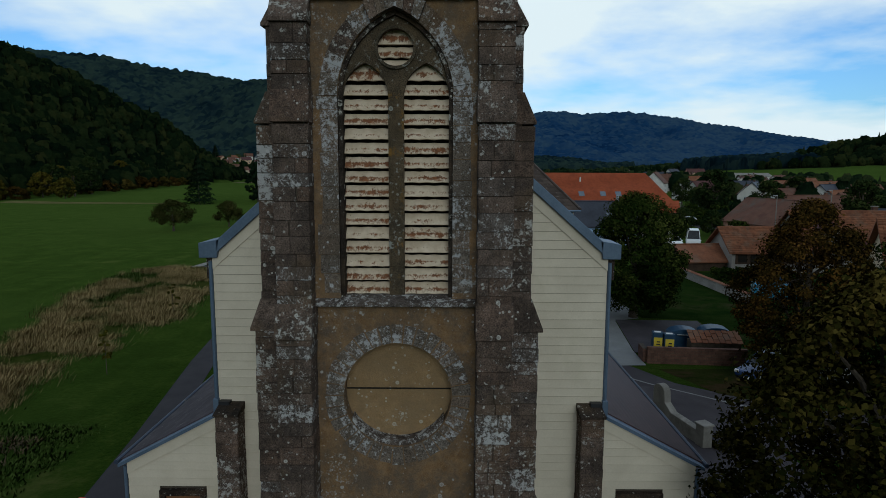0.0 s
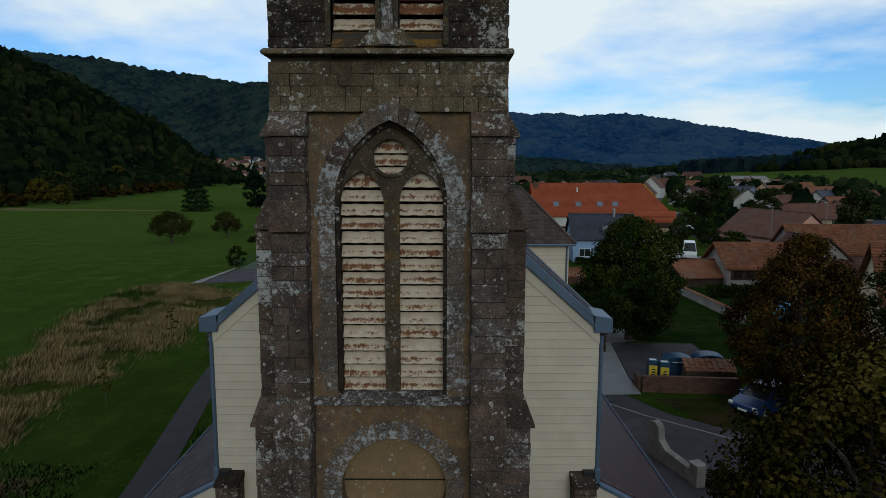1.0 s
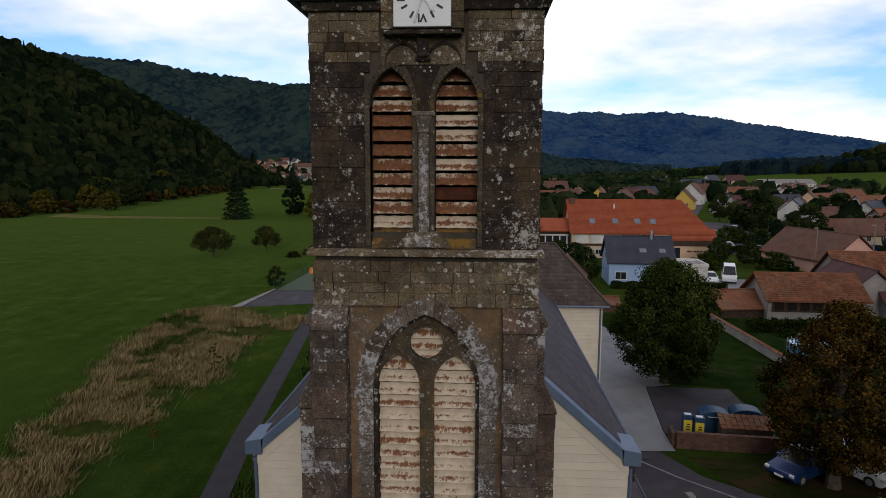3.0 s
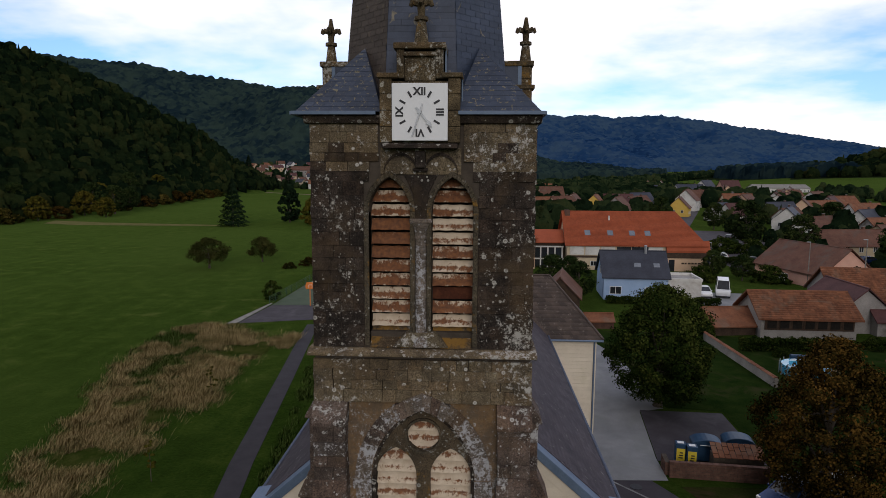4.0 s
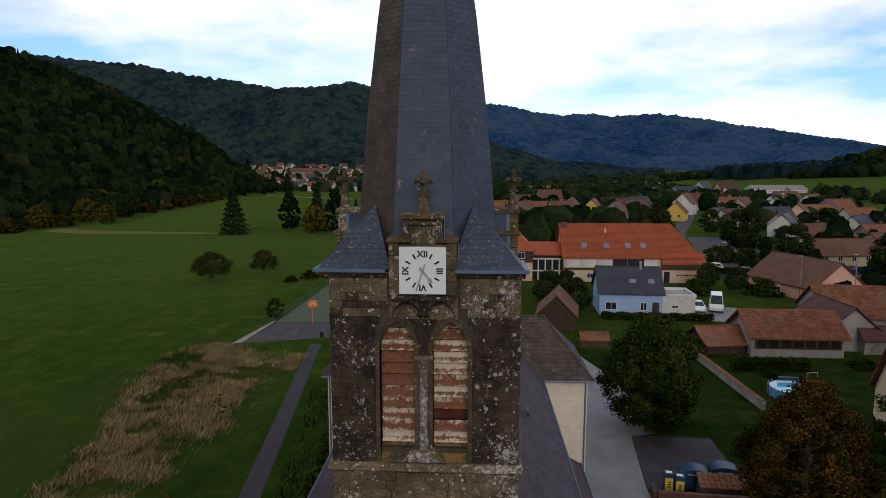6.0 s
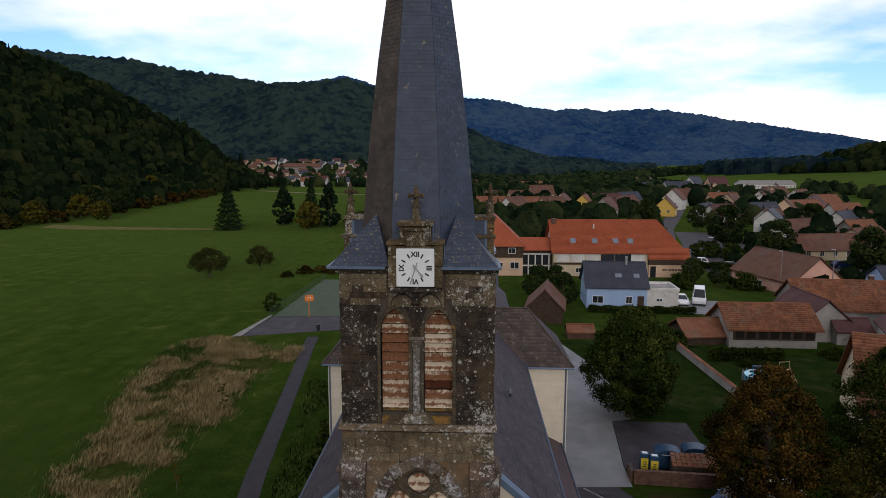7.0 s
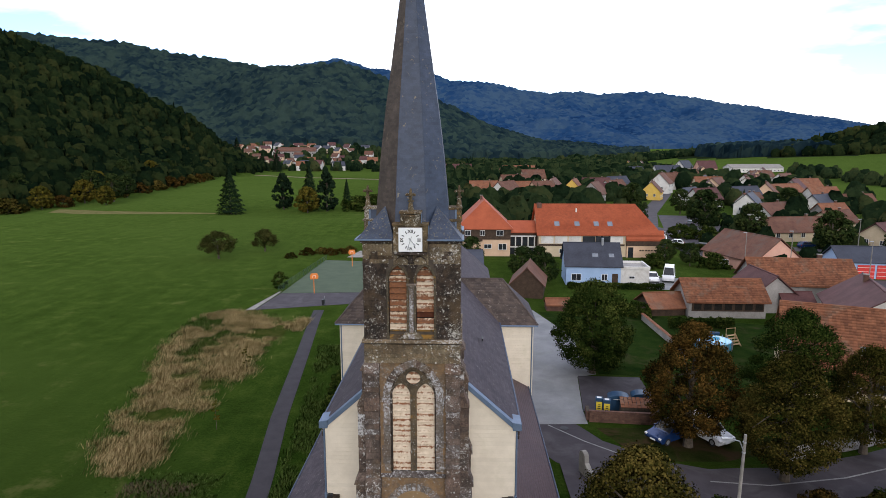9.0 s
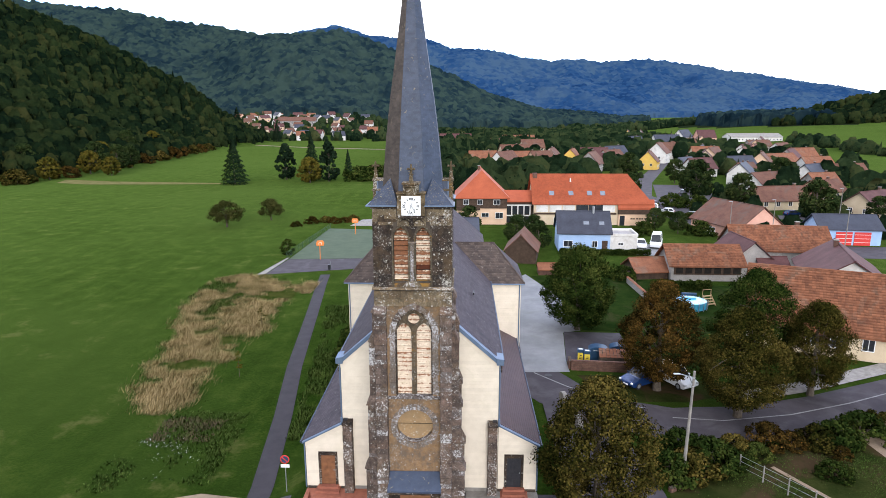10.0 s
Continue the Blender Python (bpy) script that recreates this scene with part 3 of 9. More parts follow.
def lay(name, outline, material, label, category, lift=0.03, step=2.0, kind="structure"):
    """A thin surface laid on the ground within an outline of (x, y) points."""
    bm = bmesh.new()
    vs = [bm.verts.new((x, y, 0)) for x, y in outline]
    bm.faces.new(vs)
    xs, ys = [p[0] for p in outline], [p[1] for p in outline]
    for axis, lo, hi in ((0, min(xs), max(xs)), (1, min(ys), max(ys))):
        count = int((hi - lo) / step)
        for c in range(1, min(count, 60) + 1):
            co, no = [0, 0, 0], [0, 0, 0]
            co[axis], no[axis] = lo + (hi - lo) * c / (min(count, 60) + 1), 1
            bmesh.ops.bisect_plane(bm, geom=bm.verts[:] + bm.edges[:] + bm.faces[:], plane_co=co, plane_no=no)
    for v in bm.verts:
        v.co.z = gz(v.co.x, v.co.y) + lift
    bmesh.ops.recalc_face_normals(bm, faces=bm.faces)
    if sum(f.normal.z for f in bm.faces) < 0:
        bmesh.ops.reverse_faces(bm, faces=bm.faces[:])
    me = bpy.data.meshes.new(name)
    bm.to_mesh(me)
    bm.free()
    me.materials.append(material)
    return tagged(new(name, me), label, category, kind=kind)


def ribbon(name, line, width, material, label, category, lift=0.03, kind="structure"):
    """A road or path of even width along a line of (x, y) points."""
    pts = []
    for (ax, ay), (bx, by) in zip(line, line[1:]):
        n = max(1, int(math.hypot(bx - ax, by - ay) / 2))
        pts += [(ax + (bx - ax) * i / n, ay + (by - ay) * i / n) for i in range(n)]
    pts.append(line[-1])
    g = Geo()
    rows = []
    for i, (x, y) in enumerate(pts):
        a, b = pts[max(i - 3, 0)], pts[min(i + 3, len(pts) - 1)]
        d = Vector((b[0] - a[0], b[1] - a[1], 0)).normalized()
        nx, ny = -d.y * width / 2, d.x * width / 2
        rows.append([(x + nx, y + ny, gz(x + nx, y + ny) + lift), (x - nx, y - ny, gz(x - nx, y - ny) + lift)])
    g.add([p for r in rows for p in r], [(2 * i + 1, 2 * i + 3, 2 * i + 2, 2 * i) for i in range(len(rows) - 1)])
    return tagged(piece(name, g, material, fix=False), label, category, kind=kind)

# ---- roads, paths, yards ----
ribbon("path", [(-10.6, -6), (-10.4, 2), (-10.7, 6), (-12.2, 16), (-14.0, 26), (-16.2, 42), (-18.4, 57.5), (-18.9, 62)], 1.5, PATH_ASPHALT, "narrow grey asphalt footpath through the meadow", "path")
lay("gravel_yard", [(8.6, 25.4), (8.8, 30), (9.3, 44), (10.4, 60), (12.5, 63), (15.6, 52), (16.6, 42), (16.3, 37.4), (14.2, 36.6), (13.2, 28.6), (13.1, 25.6)], GRAVEL, "pale grey gravel yard beside the church", "yard", 0.03)
lay("bin_yard", [(14.3, 36.9), (20.6, 36.6), (20.2, 28), (13.2, 28.2)], ASPHALT, "dark asphalt patch for the waste containers", "yard", 0.045)
ribbon("road", [(8.6, 60), (8.9, 25.5), (11.5, 20.8), (16, 17.0), (20, 15.6), (27, 16.0), (34, 18.2), (44, 22.4), (60, 31), (90, 48)], 5.6, ASPHALT, "worn grey asphalt village street", "road", 0.015)
ribbon("road_marking", [(9.6, 25.3), (12.2, 22.4), (15.8, 19.3), (18.2, 18.2)], 0.14, WHITE_LINE, "faded white line along the street", "road marking", 0.035)
ribbon("road_marking", [(20.0, 16.6), (24, 16.2), (30, 17.4), (36, 19.6), (44, 23.2)], 0.14, WHITE_LINE, "faded white line along the street", "road marking", 0.035)
ribbon("pavement", [(27, 20.4), (34, 22.8), (44, 27.2), (58, 34)], 1.9, CONCRETE, "pale concrete pavement beside the street", "pavement", 0.11)
ribbon("road", [(52, 140), (60, 128), (70, 122), (88, 118), (120, 122)], 6.5, ASPHALT, "grey village street in front of houses", "road", 0.02)
ribbon("road", [(62, 126), (58, 160), (70, 200), (105, 290), (135, 380), (160, 460)], 6.0, ASPHALT, "grey village street between houses", "road", 0.022)
lay("front_court", [(-10.5, -12), (-10.2, 4.2), (9.4, 4.2), (9.6, 19), (12, 20), (15, 15), (16, 6), (16, -12)], ASPHALT, "asphalt forecourt before the church", "forecourt", 0.09)
lay("sports_court", [(-28.4, 61.8), (-12.0, 66.6), (-12.2, 73.5), (-27.6, 72.2)], ASPHALT, "grey asphalt sports court", "court", 0.04)
lay("court_green", [(-27.6, 72.3), (-12.2, 73.6), (-14.5, 100.5), (-26.8, 102)], COURT_GREEN, "dull green play surface of the court", "court", 0.045)
lay("court_edge", [(-29.6, 61.2), (-28.4, 61.7), (-27.7, 73), (-28.1, 73)], CONCRETE, "pale concrete kerb along the court", "kerb", 0.12)
lay("mown_strip", [(-154, 206), (-132, 199.5), (-110, 197), (-87, 194.5), (-87, 191.0), (-110, 189.5), (-135, 189), (-150, 194)], MOWN, "pale strip of dry mown grass across the meadow", "strip", 0.05, 6.0)
lay("rough_lawn", [(16.3, -14), (16.3, 6), (17.5, 11.5), (22, 12.2), (28, 12.4), (34, 14.2), (44, 18.6), (60, 26), (66, 10), (50, -14)], ROUGH_LAWN, "rough mossy garden lawn with brown patches", "lawn", 0.02)
lay("tree_verge", [(13.6, 24.9), (19.6, 25.1), (24, 24.0), (29, 23.4), (33.5, 25.6), (34.5, 24.6), (28, 21.4), (22, 19.4), (18, 19.4), (15.4, 21.0)], ROUGH_LAWN, "worn earth and moss under the street trees", "verge", 0.025)
lay("yard_lawn", [(16.6, 37.6), (16.0, 50), (13.2, 62), (27.0, 61), (34, 59), (44, 56), (50, 48), (38, 40), (33, 31), (27, 26.5), (20.4, 27.5), (20.8, 37.0)], SHADY_LAWN, "dark mossy lawn of the yard", "lawn", 0.022)
lay("parking_lot", [(52, 110), (59, 104), (66, 112), (74, 122), (80, 150), (85, 190), (71, 192), (62, 158), (54, 132)], ASPHALT, "grey asphalt parking lot beside the school", "parking lot", 0.03)
lay("driveway", [(33.5, 77), (35, 87), (43, 86), (44, 76)], GRAVEL, "pale gravel drive beside the garage", "driveway", 0.03)
lay("station_yard", [(68, 76), (72, 86), (90, 84), (98, 72)], ASPHALT, "asphalt yard before the red doors", "yard", 0.03)
lay("bare_ground", [(33.5, 10), (33.2, 15.2), (38, 17), (44, 17), (46, 10), (40, 6)], EARTH, "bare trampled earth of a garden plot", "ground", 0.03)
ribbon("road", [(-235, 560), (-180, 500), (-120, 455), (-60, 430), (10, 420)], 5, EARTH, "pale road before the far village", "road", 0.1)
lay("football_pitch", [(-150, 540), (-92, 455), (-25, 445), (-40, 560)], GRASS, "mown green football pitch of the far village", "pitch", 0.2, 12)

# ---- the bell tower ----
TX, TY = 0.06, 2.25
BASE = 1.0
tower = thing("bell_tower", "weathered sandstone church bell tower with slate spire", "tower")

# stages, each a hollow core a little behind the face of its stones
LOUV_Y, LOWER_Y, UPPER_Y = 0.62, 0.38, 0.27
PANEL_L, PANEL_R = TX - 1.46, TX + 1.46


def lower_wall():
    g = Geo()
    a = arch(TX + 0.01, 0.99, 13.05, 14.48, 10)
    # side strips, the part over the arch and the part under the sill
    g.prism([(PANEL_L, 9.4)] + [(a[0][0], 9.4)] + a[:11] + [(TX + 0.01, 15.5), (PANEL_L, 15.5)], "y", LOWER_Y, LOWER_Y + 0.5)
    g.prism([(PANEL_R, 9.4), (PANEL_R, 15.5), (TX + 0.01, 15.5)] + a[10:] + [(a[-1][0], 9.4)], "y", LOWER_Y, LOWER_Y + 0.5)
    # below the sill: a wall with the round recess
    c = circle(TX + 0.02, 7.72, 0.98, 32, -math.pi / 2, 1.5 * math.pi)
    g.prism([(PANEL_L, 5.0), (c[0][0], 5.0)] + [p for p in reversed(c[16:])] + [(c[16][0], 9.4), (PANEL_L, 9.4)], "y", LOWER_Y, LOWER_Y + 0.5)
    g.prism([(PANEL_R, 5.0), (PANEL_R, 9.4), (c[16][0], 9.4)] + [p for p in reversed(c[:17])] + [(c[0][0], 5.0)], "y", LOWER_Y, LOWER_Y + 0.5)
    return g


piece("panel_wall", lower_wall(), PLASTER, tower, "ochre plaster with grey weathering")
core = Geo()
core.box(TX - 2.0, TX + 2.0, 0.95, 4.25, BASE, 15.5)
core.box(TX - 2.0, PANEL_L, 0.3, 0.95, BASE, 15.5)
core.box(PANEL_R, TX + 2.0, 0.3, 0.95, BASE, 15.5)
core.box(PANEL_L, PANEL_R, 0.32, 0.96, 14.62, 15.5)
piece("lower_core", core, MORTAR, tower)
# near-black sheet puts the shade behind the louvres into colour
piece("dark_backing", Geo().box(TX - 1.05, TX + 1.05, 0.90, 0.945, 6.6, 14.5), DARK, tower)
disc = Geo().prism(circle(TX + 0.02, 7.72, 0.985, 40)[:-1], "y", LOWER_Y + 0.30, LOWER_Y + 0.4)
piece("blind_disc", disc, DISC, tower, "tan rendered blind roundel with a dark joint")
piece("disc_joint", Geo().box(TX - 0.95, TX + 0.99, LOWER_Y + 0.285, LOWER_Y + 0.31, 7.74, 7.765), DARK, tower)
low = circle(TX + 0.02, 7.72, 0.985, 14, math.radians(212), math.radians(328))
piece("disc_ledge", Geo().strip(low, [(x, z + 0.1) for x, z in low], LOWER_Y + 0.05, LOWER_Y + 0.3), STONE_GREY, tower)

# voussoirs round the roundel and the pointed arch
n_v = 34
for k in range(n_v):
    a0, a1 = 2 * math.pi * k / n_v + 0.012, 2 * math.pi * (k + 1) / n_v - 0.012
    w = 0.30 + 0.05 * random.random()
    q = [(TX + 0.02 + r * math.cos(a), 7.72 + r * math.sin(a)) for r, a in ((0.99, a0), (0.99 + w, a0), (0.99 + w, a1), (0.99, a1))]
    piece("voussoir", Geo().prism(q, "y", LOWER_Y - 0.022 + 0.012 * random.random(), LOWER_Y + 0.3), RING_STONE, tower)
inner, outer = arch(TX + 0.01, 0.99, 13.05, 14.48, 12), arch(TX + 0.01, 1.31, 13.05, 14.82, 12)
for k in range(24):
    q = [Vector(inner[k]), Vector(outer[k]), Vector(outer[k + 1]), Vector(inner[k + 1])]
    mid = sum(q, Vector((0, 0))) / 4
    q = [tuple(mid + (p - mid) * 0.965) for p in q]
    front = 0.222 if max(z for _, z in q) > 14.6 else LOWER_Y - 0.03
    piece("voussoir", Geo().prism(q, "y", front + 0.02 * random.random(), LOWER_Y + 0.25), RING_STONE if random.random() < 0.75 else LOW_STONE, tower)
for side in (-1, 1):
    z = 9.62
    while z < 13.0:
        h = 0.24 + 0.16 * random.random()
        h = min(h, 13.04 - z)
        x0, x1 = TX + 0.01 + side * 0.99, TX + 0.01 + side * (1.27 + 0.1 * random.random())
        piece("jamb_stone", Geo().box(min(x0, x1), max(x0, x1), LOWER_Y - 0.025 + 0.015 * random.random(), LOWER_Y + 0.25, z + 0.006, z + h - 0.006), RING_STONE, tower)
        z += h


def sunk_reveal(cx, half, z0, zs, za, y0, y1, t):
    """A moulded band inside a pointed opening."""
    a, b = arch(cx, half, zs, za, 10), arch(cx, half - t, zs, za - t * 1.15, 10)
    g = Geo().strip([(a[0][0], z0)] + a + [(a[-1][0], z0)], [(b[0][0], z0)] + b + [(b[-1][0], z0)], y0, y1)
    return g


piece("reveal", sunk_reveal(TX + 0.01, 0.99, 9.5, 13.05, 14.48, LOWER_Y + 0.06, LOWER_Y + 0.45, 0.07), STONE, tower)
# tracery: two lancets and a round light cut from one plate
CX = TX + 0.01
LW, LC = 0.395, 0.53
la, ra = arch(CX - LC, LW, 13.05, 13.62, 7), arch(CX + LC, LW, 13.05, 13.62, 7)
oc = circle(CX, 13.87, 0.315, 24, -math.pi / 2, 1.5 * math.pi)
plate = arch(CX, 0.93, 13.05, 14.40, 10)
g = Geo()
left = [(plate[0][0], 9.5), (la[0][0], 9.5)] + la + [(la[-1][0], 9.5), (CX, 9.5), oc[0]] + list(reversed(oc[12:]))[0:0]
left += [p for p in reversed(oc[12:])] + [plate[10]] + [p for p in reversed(plate[:10])]
g.prism(left, "y", LOUV_Y - 0.10, LOUV_Y + 0.02)
right = [(plate[-1][0], 9.5)] + [p for p in reversed(plate[10:])] + [p for p in reversed(oc[:13])] + [(CX, 9.5), (ra[0][0], 9.5)] + ra + [(ra[-1][0], 9.5)]
g.prism(right, "y", LOUV_Y - 0.10, LOUV_Y + 0.02)
piece("tracery", g, TRACERY, tower, "stone window tracery with orange lichen")
piece("oculus_ring", Geo().strip(circle(CX, 13.87, 0.36, 28), circle(CX, 13.87, 0.31, 28), LOUV_Y - 0.15, LOUV_Y - 0.09), TRACERY, tower)


def louvre(cx, half, z, h, y, tilt, material):
    """One sloping slat: its top leans back into the opening."""
    g = Geo()
    n = 6
    pts = [(y, z), (y - 0.022, z + 0.01), (y - 0.022 + tilt, z + h), (y + tilt, z + h)]
    for k in range(n):
        xa, xb = cx - half + 2 * half * k / n, cx - half + 2 * half * (k + 1) / n
        da, db = (0.006 * math.sin(3.1 * k + z * 7), 0.006 * math.sin(3.1 * (k + 1) + z * 7))
        g.add([(xa, p[0], p[1] + da) for p in pts] + [(xb, p[0], p[1] + db) for p in pts], [(i, (i + 1) % 4, 4 + (i + 1) % 4, 4 + i) for i in range(4)])
    g.add([(cx - half, *p) for p in pts] + [(cx + half, *p) for p in pts], [(3, 2, 1, 0), (4, 5, 6, 7)])
    return piece("louvre", g, material, tower)


for side in (-1, 1):
    step = (13.45 - 9.56) / 15.5
    for k in range(16):
        z = 9.56 + step * k - (0 if k else 0.0)
        h = step * 0.80
        # the uppermost slat fills the point of the lancet
        louvre(CX + side * LC, LW + 0.01, z, h if k < 15 else 0.3, LOUV_Y + 0.0, 0.13, LOUVRE)
for z, h in ((13.5, 0.19), (13.71, 0.2), (13.93, 0.3)):
    louvre(CX, 0.33, z, h, LOUV_Y + 0.0, 0.1, LOUVRE)

# sill of the great window
piece("window_sill", Geo().prism([(0.22, 9.40), (0.22, 9.47), (0.5, 9.56), (0.7, 9.56), (0.7, 9.40)], "x", PANEL_L, PANEL_R), STONE_GREY, tower, bevel=0.01)


def stone_block(parent, x0, x1, y0, y1, z0, z1, material, name="stone", shrink=0.003):
    """One squared block with worn edges; alike blocks share their mesh."""
    me = BLOCKS[material.name][random.randrange(5)]
    ob = new(name, me)
    ob.parent = parent
    j = [random.uniform(-0.008, 0.008) for _ in range(3)]
    ob.location = ((x0 + x1) / 2 + j[0], (y0 + y1) / 2 + j[1], (z0 + z1) / 2)
    ob.scale = (x1 - x0 - shrink, y1 - y0 - shrink, z1 - z0 - 1.4 * shrink)
    return ob


def unit_block(material, k):
    g = Geo().box(-0.5, 0.5, -0.5, 0.5, -0.5, 0.5)
    me = mesh_of("stone_block", g, material, bevel=0.035)
    rnd = random.Random(k)
    for v in me.vertices:
        v.co += Vector([rnd.uniform(-0.012, 0.012) for _ in range(3)])
    return me


BLOCKS = {m.name: [unit_block(m, k) for k in range(5)] for m in (STONE, LOW_STONE, STONE_GREY, TAN_STONE)}

# buttresses: front pair and side pair at the two front corners, stepping out downwards
#           z0    z1    front y  outer half width of side pair
LEVELS = [(BASE, 5.0, -0.32, 2.76), (5.0, 8.9, -0.13, 2.57), (8.9, 12.55, 0.0, 2.42), (12.55, 14.2, 0.10, 2.20)]
for side in (-1, 1):
    for z0, z1, fy, hx in LEVELS:
        inner_x, outer_x = TX + side * 1.42, TX + side * 2.03
        xa, xb = min(inner_x, outer_x), max(inner_x, outer_x)
        piece("buttress_core", Geo().box(xa + 0.02, xb - 0.02, fy + 0.03, 0.4, z0, z1), MORTAR, tower)
        sa, sb = sorted((TX + side * 1.9, TX + side * hx))
        piece("buttress_core", Geo().box(sa + (0.02 if side < 0 else 0), sb - (0.02 if side > 0 else 0), 0.45, 1.1, z0, z1), MORTAR, tower)
        z = z0
        while z < z1 - 0.05:
            h = min(random.uniform(0.2, 0.34), z1 - z)
            if z1 - z - h < 0.12:
                h = z1 - z
            pale = random.random() < (0.62 if 9.0 < z < 12.3 else 0.3)
            m = STONE_GREY if pale else LOW_STONE
            if random.random() < 0.45:
                c = random.uniform(xa + 0.2, xb - 0.2)
                stone_block(tower, xa, c, fy, 0.42, z, z + h, m)
                stone_block(tower, c, xb, fy, 0.42, z, z + h, LOW_STONE if random.random() < 0.5 else m)
            else:
                stone_block(tower, xa, xb, fy, 0.42, z, z + h, m)
            stone_block(tower, sa, sb, 0.43, 1.12, z, z + h * 1.0, STONE_GREY if random.random() < 0.25 else LOW_STONE)
            z += h
    # weathered cap stones, front and side
    for zb, zt, y_low, y_high, hx_low, hx_high in ((14.2, 14.62, 0.03, 0.25, 2.27, 2.06), (12.58, 13.12, -0.04, 0.08, 2.44, 2.22), (8.9, 9.5, -0.17, -0.01, 2.64, 2.43), (5.05, 5.6, -0.37, -0.14, 2.83, 2.58)):
        xa, xb = sorted((TX + side * 1.40, TX + side * 2.05))
        piece("cap_stone", Geo().prism([(y_low, zb), (y_low, zb + 0.07), (y_high, zt), (0.42, zt), (0.42, zb)], "x", xa, xb), LOW_STONE, tower, bevel=0.008)
        lo, hi = TX + side * hx_low, TX + side * hx_high
        piece("cap_stone", Geo().prism([(TX + side * 1.95, zb), (lo, zb), (lo, zb + 0.05), (hi, zt), (TX + side * 1.95, zt)], "y", 0.41, 1.16), LOW_STONE, tower, bevel=0.008)
        piece("cap_stone", Geo().prism([(TX + side * 1.95, zb), (lo, zb), (lo, zb + 0.05), (hi, zt), (TX + side * 1.95, zt)], "y", 3.3, 4.1), LOW_STONE, tower)
    for z0, z1, fy, hx in LEVELS:
        sa, sb = sorted((TX + side * 1.9, TX + side * (hx - 0.01)))
        piece("rear_buttress", Geo().box(sa, sb, 3.35, 4.05, z0, z1), LOW_STONE, tower)

# coursed rubble of the frieze and of the belfry
piece("belfry_core", Geo().box(TX - 1.98, TX + 1.98, 0.85, 4.25, 15.5, 19.9), MORTAR, tower)
WIN = [(TX - 0.02 - 0.57, 0.375), (TX - 0.02 + 0.57, 0.375)]
WB, WS, WA = 15.95, 18.2, 18.82


def belfry_front():
    g = Geo()
    y0, y1 = UPPER_Y + 0.03, 0.85
    (cl, h), (cr, _) = WIN
    al, ar = arch(cl, h, WS, WA, 8), arch(cr, h, WS, WA, 8)
    x0, x1, xm = TX - 1.98, TX + 1.98, (cl + cr) / 2
    g.prism([(x0, 15.5), (cl - h, 15.5), (cl - h, WB)] + al[:9] + [(cl, 19.9), (x0, 19.9)], "y", y0, y1)
    g.prism([(cl, 19.9)] + al[8:] + [(cl + h, WB), (cl + h, 15.5), (cr - h, 15.5), (cr - h, WB)] + ar[:9] + [(cr, 19.9)], "y", y0, y1)
    g.prism([(cr, 19.9)] + ar[8:] + [(cr + h, WB), (cr + h, 15.5), (x1, 15.5), (x1, 19.9)], "y", y0, y1)
    g.box(cl - h, cl + h, y0 + 0.1, y1, 15.5, WB)
    g.box(cr - h, cr + h, y0 + 0.1, y1, 15.5, WB)
    return g


piece("belfry_wall", belfry_front(), MORTAR, tower)
joined = Geo()


def chamfered(g, x0, x1, y, depth, z0, z1):
    """A block face standing proud of the wall, with sloped edges."""
    c = 0.012
    j = [random.uniform(-0.006, 0.006) for _ in range(8)]
    g.add([(x0 + j[0], y + depth, z0), (x1 + j[1], y + depth, z0), (x1 + j[2], y + depth, z1), (x0 + j[3], y + depth, z1),
           (x0 + c + j[4], y, z0 + c), (x1 - c + j[5], y, z0 + c), (x1 - c + j[6], y, z1 - c), (x0 + c + j[7], y, z1 - c)],
          [(4, 5, 6, 7), (0, 1, 5, 4), (1, 2, 6, 5), (2, 3, 7, 6), (3, 0, 4, 7)])


def blocked(x0, x1, z0, z1, holes):
    for hx0, hx1, hz0, hz1 in holes:
        if x0 < hx1 and x1 > hx0 and z0 < hz1 and z1 > hz0:
            return True
    return False


def coursed(x0, x1, z0, z1, y, holes=(), single=True, low=0.15, high=0.25):
    z = z0
    while z < z1 - 0.04:
        h = min(random.uniform(low, high), z1 - z)
        if z1 - z - h < 0.08:
            h = z1 - z
        cuts = sorted({x0, x1} | {c for hx0, hx1, hz0, hz1 in holes if z < hz1 and z + h > hz0 for c in (hx0, hx1) if x0 < c < x1})
        for a, b in zip(cuts, cuts[1:]):
            x = a
            while x < b - 0.03:
                w = random.uniform(0.18, 0.42)
                if b - x - w < 0.14:
                    w = b - x
                if not blocked(x + 0.01, x + w - 0.01, z + 0.01, z + h - 0.01, holes):
                    yy = y + random.uniform(-0.015, 0.012)
                    if single:
                        stone_block(tower, x, x + w, yy, yy + 0.09, z, z + h, TAN_STONE if z < 15.5 or z > 19.3 or random.random() < (0.7 if z > 18.9 else 0.0) else STONE)
                    else:
                        chamfered(joined, x + 0.006, x + w - 0.006, yy, 0.06, z + 0.006, z + h - 0.006)
                x += w
        z += h


GAP = [(WIN[0][0] - 0.47, WIN[1][0] + 0.47, 15.7, 18.55), (WIN[0][0] - 0.36, WIN[0][0] + 0.36, 18.5, 18.93), (WIN[1][0] - 0.36, WIN[1][0] + 0.36, 18.5, 18.93), (TX - 0.78, TX + 0.74, 18.85, 19.95)]
coursed(TX - 2.02, TX + 2.02, 15.68, 19.86, UPPER_Y, GAP)
coursed(TX - 2.04, TX + 2.04, 14.62, 15.45, 0.25, [(TX - 0.02 - 0.72 * 0 - 0.0, TX + 0.0, 0, 1)], True)
